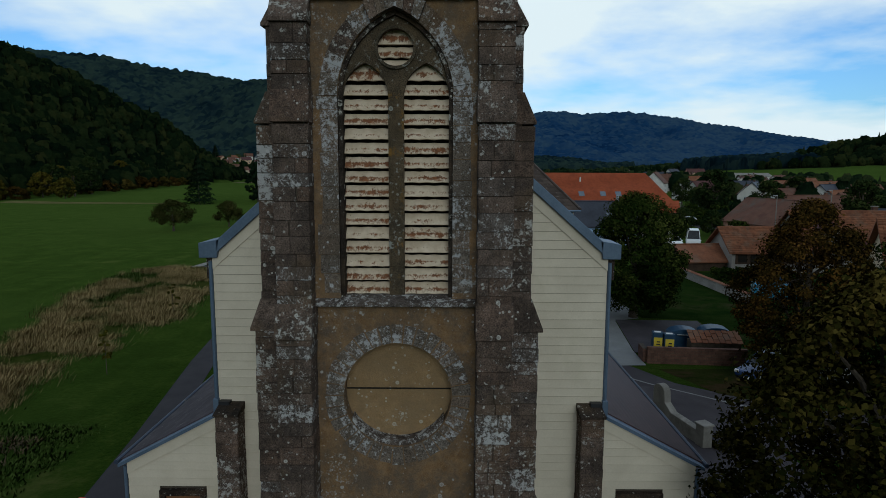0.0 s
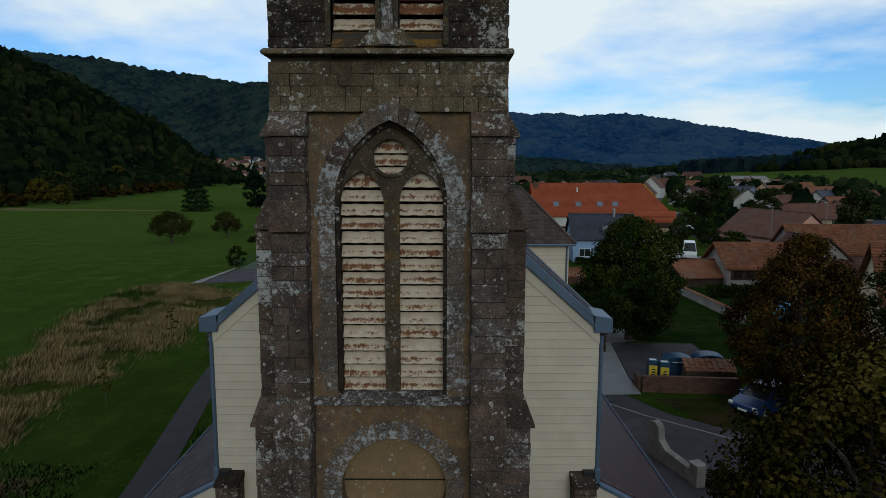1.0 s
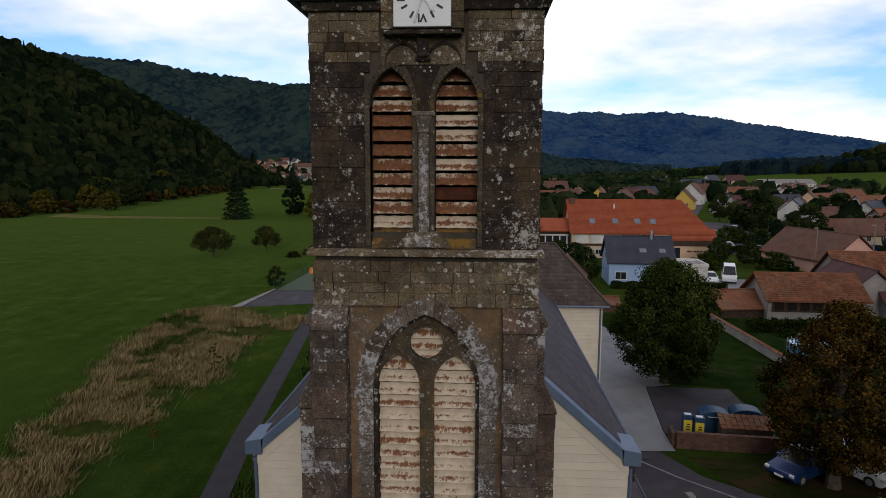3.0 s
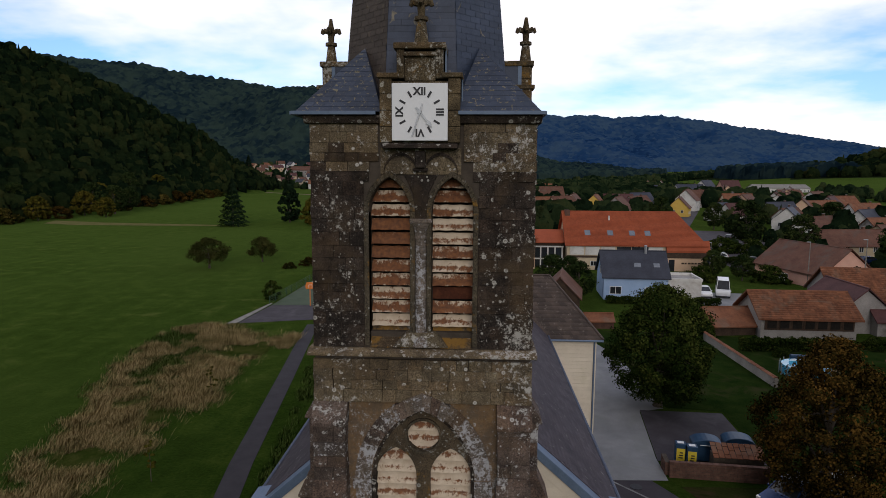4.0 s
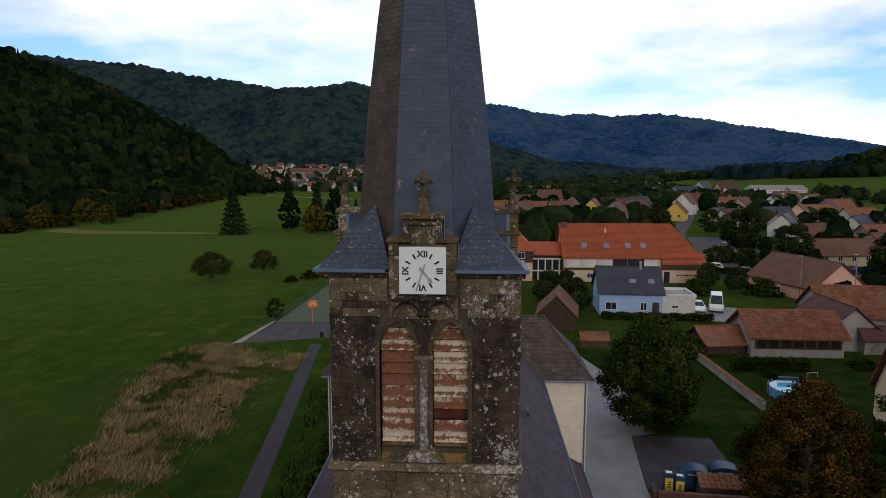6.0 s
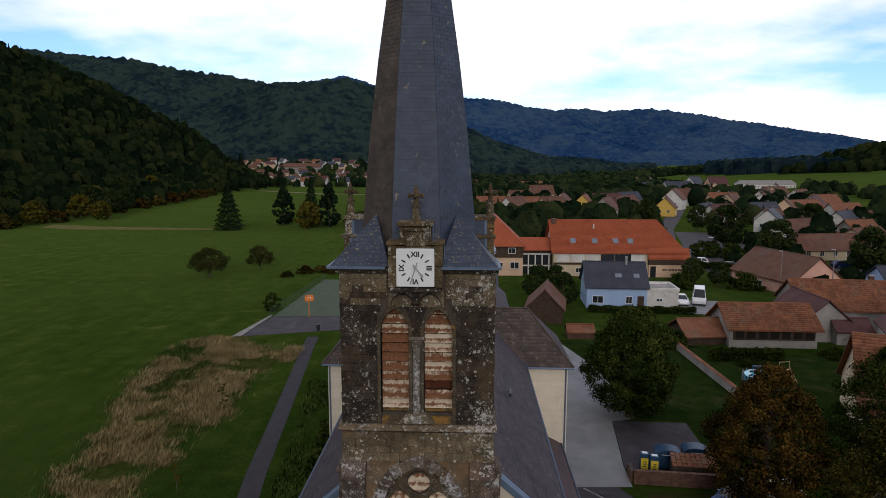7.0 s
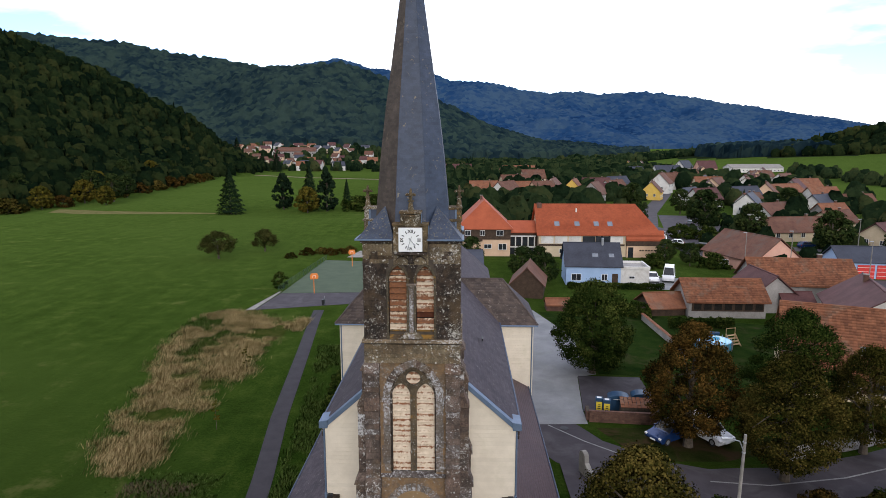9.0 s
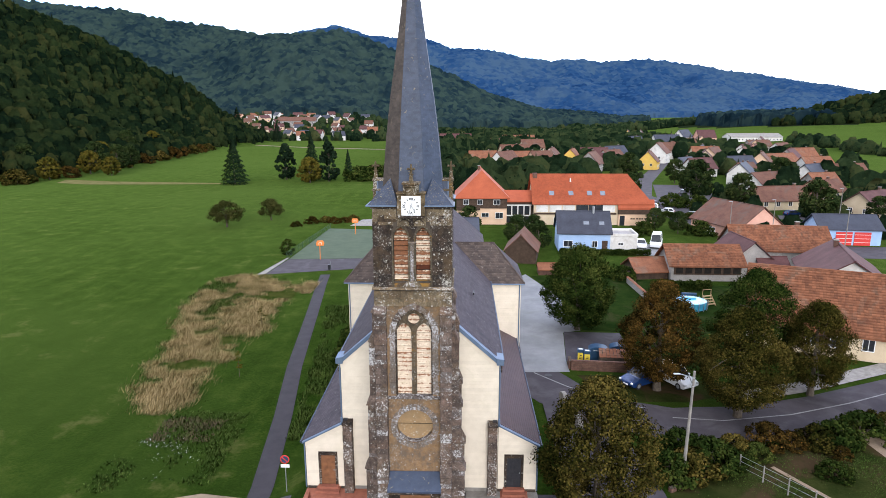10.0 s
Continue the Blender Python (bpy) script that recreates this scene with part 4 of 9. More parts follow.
# side faces, joined
for side in (-1, 1):
    mark = len(joined.v)
    coursed(0.3, 4.2, 15.68, 19.86, 0.0, (), False)
    coursed(0.3, 4.2, 14.62, 15.45, 0.0, (), False)
    joined.v[mark:] = [(TX + side * (2.03 - p[1]), p[0], p[2]) for p in joined.v[mark:]]
mark = len(joined.v)
coursed(-2.0, 2.0, 14.62, 19.86, 0.0, (), False)
joined.v[mark:] = [(TX - p[0], 4.28 - p[1], p[2]) for p in joined.v[mark:]]
for side in (-1, 1):
    mark = len(joined.v)
    coursed(1.12, 4.2, BASE, 14.6, 0.0, (), False, 0.22, 0.34)
    joined.v[mark:] = [(TX + side * (2.03 - p[1]), p[0], p[2]) for p in joined.v[mark:]]
tagged(piece("rubble", joined, STONE_JOINED, tower), kind="stuff")

# string course between the stages and the eaves course
piece("string_course", Geo().prism([(0.08, 15.55), (0.08, 15.61), (0.24, 15.67), (4.42, 15.67), (4.42, 15.55)], "x", TX - 2.11, TX + 2.11), TAN_STONE, tower, "lichened drip course", bevel=0.01)
piece("eaves_course", Geo().prism([(0.12, 19.86), (0.2, 19.76), (4.3, 19.76), (4.38, 19.86), (4.38, 19.9), (0.12, 19.9)], "x", TX - 2.1, TX + 2.1), STONE, tower, bevel=0.01)

# belfry windows
for cx, h in WIN:
    piece("window_surround", Geo().strip([(cx - h - 0.09, 15.72)] + arch(cx, h + 0.09, WS, WA + 0.11, 9) + [(cx + h + 0.09, 15.72)], [(cx - h, 15.72)] + arch(cx, h, WS, WA, 9) + [(cx + h, 15.72)], UPPER_Y - 0.03, 0.5), TRACERY, tower, bevel=0.012)
    # near-black sheet as the shade behind the belfry slats
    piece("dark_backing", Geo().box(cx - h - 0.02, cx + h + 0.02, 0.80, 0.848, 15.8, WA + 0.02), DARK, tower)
    step = (18.62 - 16.02) / 10
    for k in range(11):
        z = 16.02 + step * k
        hh = h
        right = cx > TX
        if right and k == 2:
            louvre(cx, hh, z + 0.02, step * 0.9, 0.66, 0.02, RUST).location.z = -0.03
            continue
        louvre(cx, hh, z, step * (0.82 if k < 10 else 1.0), 0.55, 0.13, LOUVRE_BARE if not right and k in (5, 6, 7) else LOUVRE_RUSTY if (not right and 2 <= k <= 9) or random.random() < 0.45 else LOUVRE)
    piece("sloped_sill", Geo().prism([(UPPER_Y - 0.02, 15.68), (UPPER_Y + 0.0, 15.74), (0.6, 16.02), (0.6, 15.68)], "x", cx - h + 0.01, cx + h - 0.01), RUSTY_SILL, tower)
cm = TX - 0.02
colonnette = Geo()
for z0, z1, r0, r1 in ((15.72, 15.86, 0.2, 0.18), (15.86, 15.95, 0.17, 0.12), (15.95, 17.72, 0.115, 0.115), (17.72, 17.78, 0.15, 0.15), (17.78, 18.0, 0.125, 0.2)):
    colonnette.tube((cm, UPPER_Y + 0.08, z0), (cm, UPPER_Y + 0.08, z1), r0, r1, 14)
piece("colonnette", colonnette, RING_STONE, tower)
piece("capital", Geo().box(cm - 0.2, cm + 0.2, UPPER_Y - 0.09, 0.5, 18.0, 18.08), RING_STONE, tower, bevel=0.015)
piece("pier", Geo().box(cm - 0.19, cm + 0.19, UPPER_Y + 0.2, 0.55, 15.7, 18.0), STONE, tower)
piece("spandrel_stone", Geo().prism([(cm - 0.19, 18.08), (cm + 0.19, 18.08), (cm + 0.13, 18.5), (cm + 0.3, 18.86), (cm - 0.3, 18.86), (cm - 0.13, 18.5)], "y", UPPER_Y, 0.5), STONE, tower, bevel=0.01)
piece("colonnette_foot", Geo().prism([(cm - 0.52, 15.7), (cm + 0.52, 15.7), (cm + 0.26, 15.98), (cm - 0.26, 15.98)], "y", UPPER_Y - 0.06, 0.4), TAN_STONE, tower, bevel=0.01)
piece("clock_corbel", Geo().box(cm - 0.09, cm + 0.09, UPPER_Y - 0.16, 0.4, 18.98, 19.28), STONE, tower, bevel=0.02)
piece("corbel_base", Geo().box(cm - 0.13, cm + 0.13, UPPER_Y - 0.1, 0.4, 18.92, 18.99), STONE, tower, bevel=0.02)
for side in (-1, 1):
    curve = arch(cm + side * 0.36, 0.3, 18.92, 19.26, 7)
    piece("blind_arch", Geo().strip(curve, [(x, z - 0.055) for x, z in curve], UPPER_Y - 0.05, 0.4), STONE, tower)
piece("blind_panel", Geo().box(cm - 0.72, cm + 0.72, UPPER_Y - 0.01, 0.4, 18.87, 19.34), TAN_STONE, tower)
piece("clock_ledge", Geo().prism([(-0.02, 19.32), (-0.02, 19.38), (0.12, 19.42), (0.4, 19.42), (0.4, 19.32)], "x", cm - 0.66, cm + 0.66), STONE, tower, bevel=0.008)


def gable(with_clock):
    """The blocks and copings of the stepped gable in the middle of a side, facing -y about the middle of the tower."""
    c = -0.02 if with_clock else 0.0
    y0, y1 = -2.19, -1.35
    blocks = []
    z = 19.42
    while z < 20.5:
        h = min(0.275, 20.52 - z)
        for a, b in ((-0.70, -0.49), (0.49, 0.70)):
            blocks.append(("gable_stone", (c + a, c + b, y0 + random.uniform(0, 0.012), y1, z + 0.003, z + h - 0.003)))
        z += h
    blocks.append(("gable_back_stone", (c - 0.49, c + 0.49, y0 + (0.1 if with_clock else 0.02), y1, 19.42, 20.48)))
    for a, b in ((-0.40, -0.27), (0.27, 0.40)):
        blocks += [("gable_stone", (c + a, c + b, y0, y1, 20.52, 20.76)), ("gable_stone", (c + a, c + b, y0 + 0.006, y1, 20.765, 21.0))]
    blocks += [("gable_panel", (c - 0.27, c + 0.27, y0 + 0.06, y1, 20.48, 20.97)), ("gable_lintel", (c - 0.30, c + 0.30, y0 - 0.02, y1, 20.88, 20.95))]
    for a, b, z0, z1 in ((-0.74, -0.36, 20.52, 20.6), (0.36, 0.74, 20.52, 20.6), (-0.45, 0.45, 21.0, 21.1)):
        blocks.append(("gable_coping", (c + a, c + b, y0 - 0.05, y1, z0, z1)))
    for a, b in ((-0.36, -0.33), (0.33, 0.36)):
        blocks.append(("gable_fillet", (c + a, c + b, y0 - 0.02, y1, 20.6, 21.0)))
    return blocks


EX = TX - 0.07


def finial():
    g = Geo()
    y = -2.1
    g.tube((0, y, 21.08), (0, y, 21.48), 0.13, 0.075, 8)
    g.tube((0, y, 21.48), (0, y, 21.54), 0.12, 0.12, 8)
    g.tube((0, y, 21.54), (0, y, 21.8), 0.06, 0.075, 8)
    for k in range(4):
        d = Vector((math.cos(k * math.pi / 2), math.sin(k * math.pi / 2), 0))
        p = Vector((0, y, 21.74))
        g.tube(p, p + 0.15 * d + Vector((0, 0, 0.05)), 0.05, 0.055, 6)
        g.tube(p + 0.14 * d + Vector((0, 0, 0.06)), p + 0.19 * d + Vector((0, 0, -0.02)), 0.06, 0.035, 6)
    g.tube((0, y, 21.8), (0, y, 22.02), 0.07, 0.03, 8)
    return g


for k in range(4):
    m = Matrix.Translation((TX - (0.06 if k else 0.0), TY, 0)) @ Matrix.Rotation(k * math.pi / 2, 4, "Z") @ Matrix.Translation((0, 0.1 if k else 0.0, 0))
    eaves = Matrix.Translation((EX, TY, 0)) @ Matrix.Rotation(k * math.pi / 2, 4, "Z")
    for part_name, dims in gable(k == 0):
        piece(part_name, Geo().box(*dims).moved(m), GABLE_STONE, tower, bevel=0.01)
    piece("finial", finial().moved(m), GABLE_STONE, tower)
    for s in (-1, 1):
        piece("flashing", Geo().box(s * 0.71 - 0.012, s * 0.71 + 0.012, -2.0, -1.93, 19.95, 20.52).moved(m), ZINC, tower)
        piece("flashing", Geo().box(s * 0.42 - 0.012, s * 0.42 + 0.012, -2.0, -1.93, 20.6, 21.02).moved(m), ZINC, tower)
        piece("slate_cheek", Geo().box(s * 0.70 - 0.01, s * 0.70 + 0.01, -1.93, -1.2, 19.95, 20.5).moved(m), SLATE, tower)
        piece("slate_cheek", Geo().box(s * 0.41 - 0.01, s * 0.41 + 0.01, -1.93, -1.0, 20.5, 21.0).moved(m), SLATE, tower)
    if k:
        roof = Geo().prism([(-0.4, 20.3), (0.4, 20.3), (0.4, 20.95), (-0.4, 20.95)], "y", -1.6, -1.0).moved(m)
        piece("gable_back", roof, SLATE, tower)
    piece("zinc_gutter", Geo().box(-2.2, -0.72, -2.235, -2.14, 19.9, 19.96).moved(eaves), ZINC, tower)
    piece("zinc_gutter", Geo().box(0.72, 2.2, -2.235, -2.14, 19.9, 19.96).moved(eaves), ZINC, tower)

# clock
CLOCK_Y = 0.04
clock = piece("clock", Geo().box(cm - 0.485, cm + 0.485, CLOCK_Y, CLOCK_Y + 0.12, 19.45, 20.43), WHITE, tower, "white square clock face with Roman numerals", bevel=0.01)
cz = 19.94


def numeral_bar(x0, z0, x1, z1, w):
    d = Vector((x1 - x0, z1 - z0))
    n = Vector((-d.y, d.x)).normalized() * w / 2
    q = [(x0 + n.x, z0 + n.y), (x1 + n.x, z1 + n.y), (x1 - n.x, z1 - n.y), (x0 - n.x, z0 - n.y)]
    return Geo().prism(q, "y", CLOCK_Y - 0.006, CLOCK_Y + 0.01)


for h in range(12):
    a = math.pi / 2 - h * math.pi / 6
    u = Vector((math.cos(a), math.sin(a)))
    if h % 3:
        p, q = 0.285 * u, 0.40 * u
        piece("hour_mark", numeral_bar(cm + p.x, cz + p.y, cm + q.x, cz + q.y, 0.036), BLACK, clock)
for text, x, z, turn in (("XII", 0, 0.345, 0), ("III", 0.345, 0, -90), ("VI", 0, -0.345, 180), ("IX", -0.345, 0, 90)):
    cu = bpy.data.curves.new("numeral", "FONT")
    cu.body, cu.align_x, cu.align_y, cu.size, cu.extrude = text, "CENTER", "CENTER", 0.18, 0.004
    cu.offset = 0.006
    cu.materials.append(BLACK)
    ob = new("numeral", cu)
    ob.parent = clock
    ob.matrix_basis = pose(cm + x, CLOCK_Y - 0.006, cz + z, 90, 0, 0) @ pose(0, 0, 0, 0, 0, turn)
piece("hour_pointer", numeral_bar(cm - 0.06, cz + 0.08, cm + 0.19, cz - 0.235, 0.035).moved(Matrix.Translation((0, -0.012, 0))), STEEL, clock)
piece("hour_pointer_tip", Geo().prism([(cm + 0.13, cz - 0.13), (cm + 0.2, cz - 0.18), (cm + 0.21, cz - 0.26), (cm + 0.11, cz - 0.2)], "y", CLOCK_Y - 0.02, CLOCK_Y - 0.008), STEEL, clock)
piece("minute_pointer", numeral_bar(cm + 0.05, cz + 0.14, cm - 0.13, cz - 0.42, 0.028).moved(Matrix.Translation((0, -0.024, 0))), STEEL, clock)
piece("pointer_boss", Geo().tube((cm, CLOCK_Y, cz), (cm, CLOCK_Y - 0.04, cz), 0.04, 0.035, 12), STEEL, clock)

# spire: an octagon with corner broaches
PROFILE = [(19.92, 1.63), (21.3, 1.515), (23.3, 1.335), (25.3, 1.10), (26.9, 0.87), (29.94, 0.455), (33.3, 0.02)]
SX = TX - 0.05


def apothem(z):
    for (z0, a0), (z1, a1) in zip(PROFILE, PROFILE[1:]):
        if z <= z1:
            return a0 + (a1 - a0) * (z - z0) / (z1 - z0)
    return 0.02


K8 = math.tan(math.pi / 8)
spire_core = Geo()
rings = []
for z, a in PROFILE:
    a -= 0.015
    rings.append([(SX + a / math.cos(math.pi / 8) * math.cos(math.pi / 8 + k * math.pi / 4), TY + a / math.cos(math.pi / 8) * math.sin(math.pi / 8 + k * math.pi / 4), z) for k in range(8)])
spire_core.add([p for r in rings for p in r], [(8 * i + k, 8 * i + (k + 1) % 8, 8 * i + 8 + (k + 1) % 8, 8 * i + 8 + k) for i in range(len(rings) - 1) for k in range(8)])
spire = piece("spire", spire_core, SLATE, tower, "tall octagonal spire of blue-grey slate")


def slate_quad(g, c, u, w, nrm, x0, x1, s0, s1):
    """A thin slate on a plane with origin c, axes u (across) and w (up the slope), its lower edge lifted."""
    low, high = 0.006, 0.002
    p = [c + u * x0 + w * s0 + nrm * low, c + u * x1 + w * s0 + nrm * low, c + u * x1 + w * s1 + nrm * high, c + u * x0 + w * s1 + nrm * high]
    q = [c + u * x0 + w * s0, c + u * x1 + w * s0]
    g.add(p + q, [(0, 1, 2, 3), (4, 5, 1, 0), (4, 0, 3), (5, 2, 1)])


slates, brown_slates = Geo(), Geo()
single = 0
for k in range(8):
    ang = -math.pi / 2 + k * math.pi / 4
    out = Vector((math.cos(ang), math.sin(ang), 0))
    u = Vector((-math.sin(ang), math.cos(ang), 0))
    z = 20.2
    row = 0
    while z < 33.0:
        step = 0.112
        a0, a1 = apothem(z), apothem(z + step)
        c = Vector((SX, TY, 0)) + out * a0 + Vector((0, 0, z))
        w = (out * (a1 - a0) + Vector((0, 0, step)))
        nrm = u.cross(w).normalized()
        if nrm.dot(out) < 0:
            nrm = -nrm
        wn_ = w.normalized()
        half0 = a0 * K8 - 0.004
        x = -half0 - (0.125 if row % 2 else 0.0)
        while x < half0 - 0.02:
            x0, x1 = max(x, -half0), min(x + 0.247, half0)
            if x1 - x0 > 0.02:
                if k == 0 and 21.2 < z < 24.2 and single < 150:
                    s = Geo()
                    slate_quad(s, c, u, wn_, nrm, x0 + 0.0015, x1 - 0.0015, 0, w.length * 1.04)
                    piece("slate", s, SLATE_PIECE, spire, fix=False)
                    single += 1
                else:
                    slate_quad(slates if k not in (5, 6, 7) else brown_slates, c, u, wn_, nrm, x0 + 0.0015, x1 - 0.0015, 0, w.length * 1.04)
            x += 0.25
        z += step
        row += 1
tagged(piece("slating", slates, SLATE, spire, fix=False), kind="stuff")
tagged(piece("slating", brown_slates, SLATE_BROWN, spire, "slates weathered brown", fix=False), kind="stuff")

broach_slates = Geo()
for sx in (-1, 1):
    for sy in (-1, 1):
        tip = Vector((EX + sx * 1.08, TY + sy * 1.12, 21.22))
        E = 2.15
        a = Vector((EX + sx * E, TY + sy * E, 19.95))
        b = Vector((EX + sx * 0.62, TY + sy * E, 19.95))
        d = Vector((EX + sx * E, TY + sy * 0.62, 19.95))
        e = Vector((EX + sx * 0.62, TY + sy * 0.62, 19.95))
        g = Geo().add([a, b, e, d, tip], [(0, 1, 4), (3, 0, 4), (1, 2, 4), (2, 3, 4), (0, 3, 2, 1)])
        broach = piece("broach", g, SLATE, tower, "slate corner broach spotted with lichen")
        for p, q in ((a, b), (d, a)):
            base = (q - p)
            up = tip - (p + q) / 2
            nrm = base.cross(up).normalized()
            if nrm.z < 0:
                nrm = -nrm
            rows = 13
            for r in range(rows):
                t0, t1 = r / rows, (r + 1) / rows
                l0, r0 = p.lerp(tip, t0), q.lerp(tip, t0)
                l1, r1 = p.lerp(tip, t1), q.lerp(tip, t1)
                n = max(1, round((r0 - l0).length / 0.2))
                for i in range(n):
                    f0, f1 = (i + 0.01) / n, (i + 0.99) / n
                    quad = [l0.lerp(r0, f0) + nrm * 0.009, l0.lerp(r0, f1) + nrm * 0.009, l1.lerp(r1, f1) + nrm * 0.004, l1.lerp(r1, f0) + nrm * 0.004, l0.lerp(r0, f0), l0.lerp(r0, f1)]
                    broach_slates.add(quad, [(0, 1, 2, 3), (4, 5, 1, 0), (4, 0, 3), (5, 2, 1)])
tagged(piece("slating", broach_slates, SLATE_LICHEN, tower), kind="stuff")

# porch roof at the foot of the tower
piece("porch_roof", Geo().prism([(0.3, 4.95), (0.3, 5.05), (-0.62, 4.38), (-0.62, 4.28)], "x", PANEL_L, PANEL_R), SLATE, tower, "slate lean-to over the church door")
piece("porch_beam", Geo().box(PANEL_L, PANEL_R, -0.5, -0.35, 4.08, 4.3), STONE, tower)
piece("portal", Geo().box(TX - 0.85, TX + 0.85, 0.2, 0.3, 1.2, 4.1), WOOD, tower, "brown wooden church door")
piece("portal_wall", Geo().box(PANEL_L, PANEL_R, 0.25, 0.9, BASE, 5.0), STONE, tower)

# ---- nave, aisles and transept ----
NY, NH = 4.45, 4.82
EAVE, SLOPE = 9.66, 0.885
RIDGE = EAVE + 0.42 + NH * SLOPE
church = thing("church_nave", "church nave with cream board siding and slate roofs", "church")
TRY0, TRY1, TRX = 23.2, 29.8, 7.8
AX, AI, A_OUT, A_IN = 7.25, 4.85, 4.35, 5.66


def roof_z(x):
    return EAVE + (NH - abs(x - TX)) * SLOPE


body = Geo()
body.prism([(TX - NH + 0.03, 0.6), (TX + NH - 0.03, 0.6), (TX + NH - 0.03, EAVE), (TX, RIDGE - 0.42), (TX - NH + 0.03, EAVE)], "y", NY + 0.03, 45)
piece("nave_wall", body, MORTAR, church)
trans = Geo().box(TX - TRX, TX + TRX, TRY0, TRY1, 0.0, 9.6)
piece("transept_wall", trans, MORTAR, church)
for side in (-1, 1):
    g = Geo().prism([(TX + side * (NH - 0.1), 0.6), (TX + side * (AX - 0.02), 0.6), (TX + side * (AX - 0.02), A_OUT), (TX + side * (NH - 0.1), A_IN)], "y", NY + 0.03, TRY0)
    piece("aisle_wall", g, MORTAR, church)


def board_row(x0, x1, z0, z1, y, limit, parent):
    """Siding boards of one course, cut off under a sloping edge given by limit(x)."""
    x = x0
    while x < x1 - 0.02:
        w = random.choice((3.0, 4.0))
        if x1 - x - w < 0.6:
            w = x1 - x
        a, b = x + 0.003, x + w - 0.003
        za, zb = min(z1, limit(a)), min(z1, limit(b))
        pts = [(a, z0)]
        if limit(b) > z0:
            pts.append((b, z0))
            pts.append((b, zb))
        else:
            t = (limit(a) - z0) / max(limit(a) - limit(b), 1e-6)
            pts.append((a + (b - a) * t, z0))
        if limit(a) > z0:
            if (za < z1 - 1e-4) != (zb < z1 - 1e-4):
                t = (limit(a) - z1) / (limit(a) - limit(b))
                pts.append((a + (b - a) * t, z1))
            pts.append((a, za))
        else:
            t = (z0 - limit(a)) / max(limit(b) - limit(a), 1e-6)
            pts[0] = (a + (b - a) * t, z0)
            if zb >= z1 - 1e-4:
                t = (z1 - limit(a)) / (limit(b) - limit(a))
                pts.append((a + (b - a) * t, z1))
        if len(pts) >= 3:
            n = len(pts)
            low = {p: (0.026 if p[1] <= z0 + 1e-6 else 0.012) for p in pts}
            g = Geo().add([(p[0], y - low[p], p[1]) for p in pts] + [(p[0], y, p[1]) for p in pts], [tuple(range(n))] + [(i, (i + 1) % n, n + (i + 1) % n, n + i) for i in range(n)])
            piece("siding_board", g, SIDING, parent)
        x += w


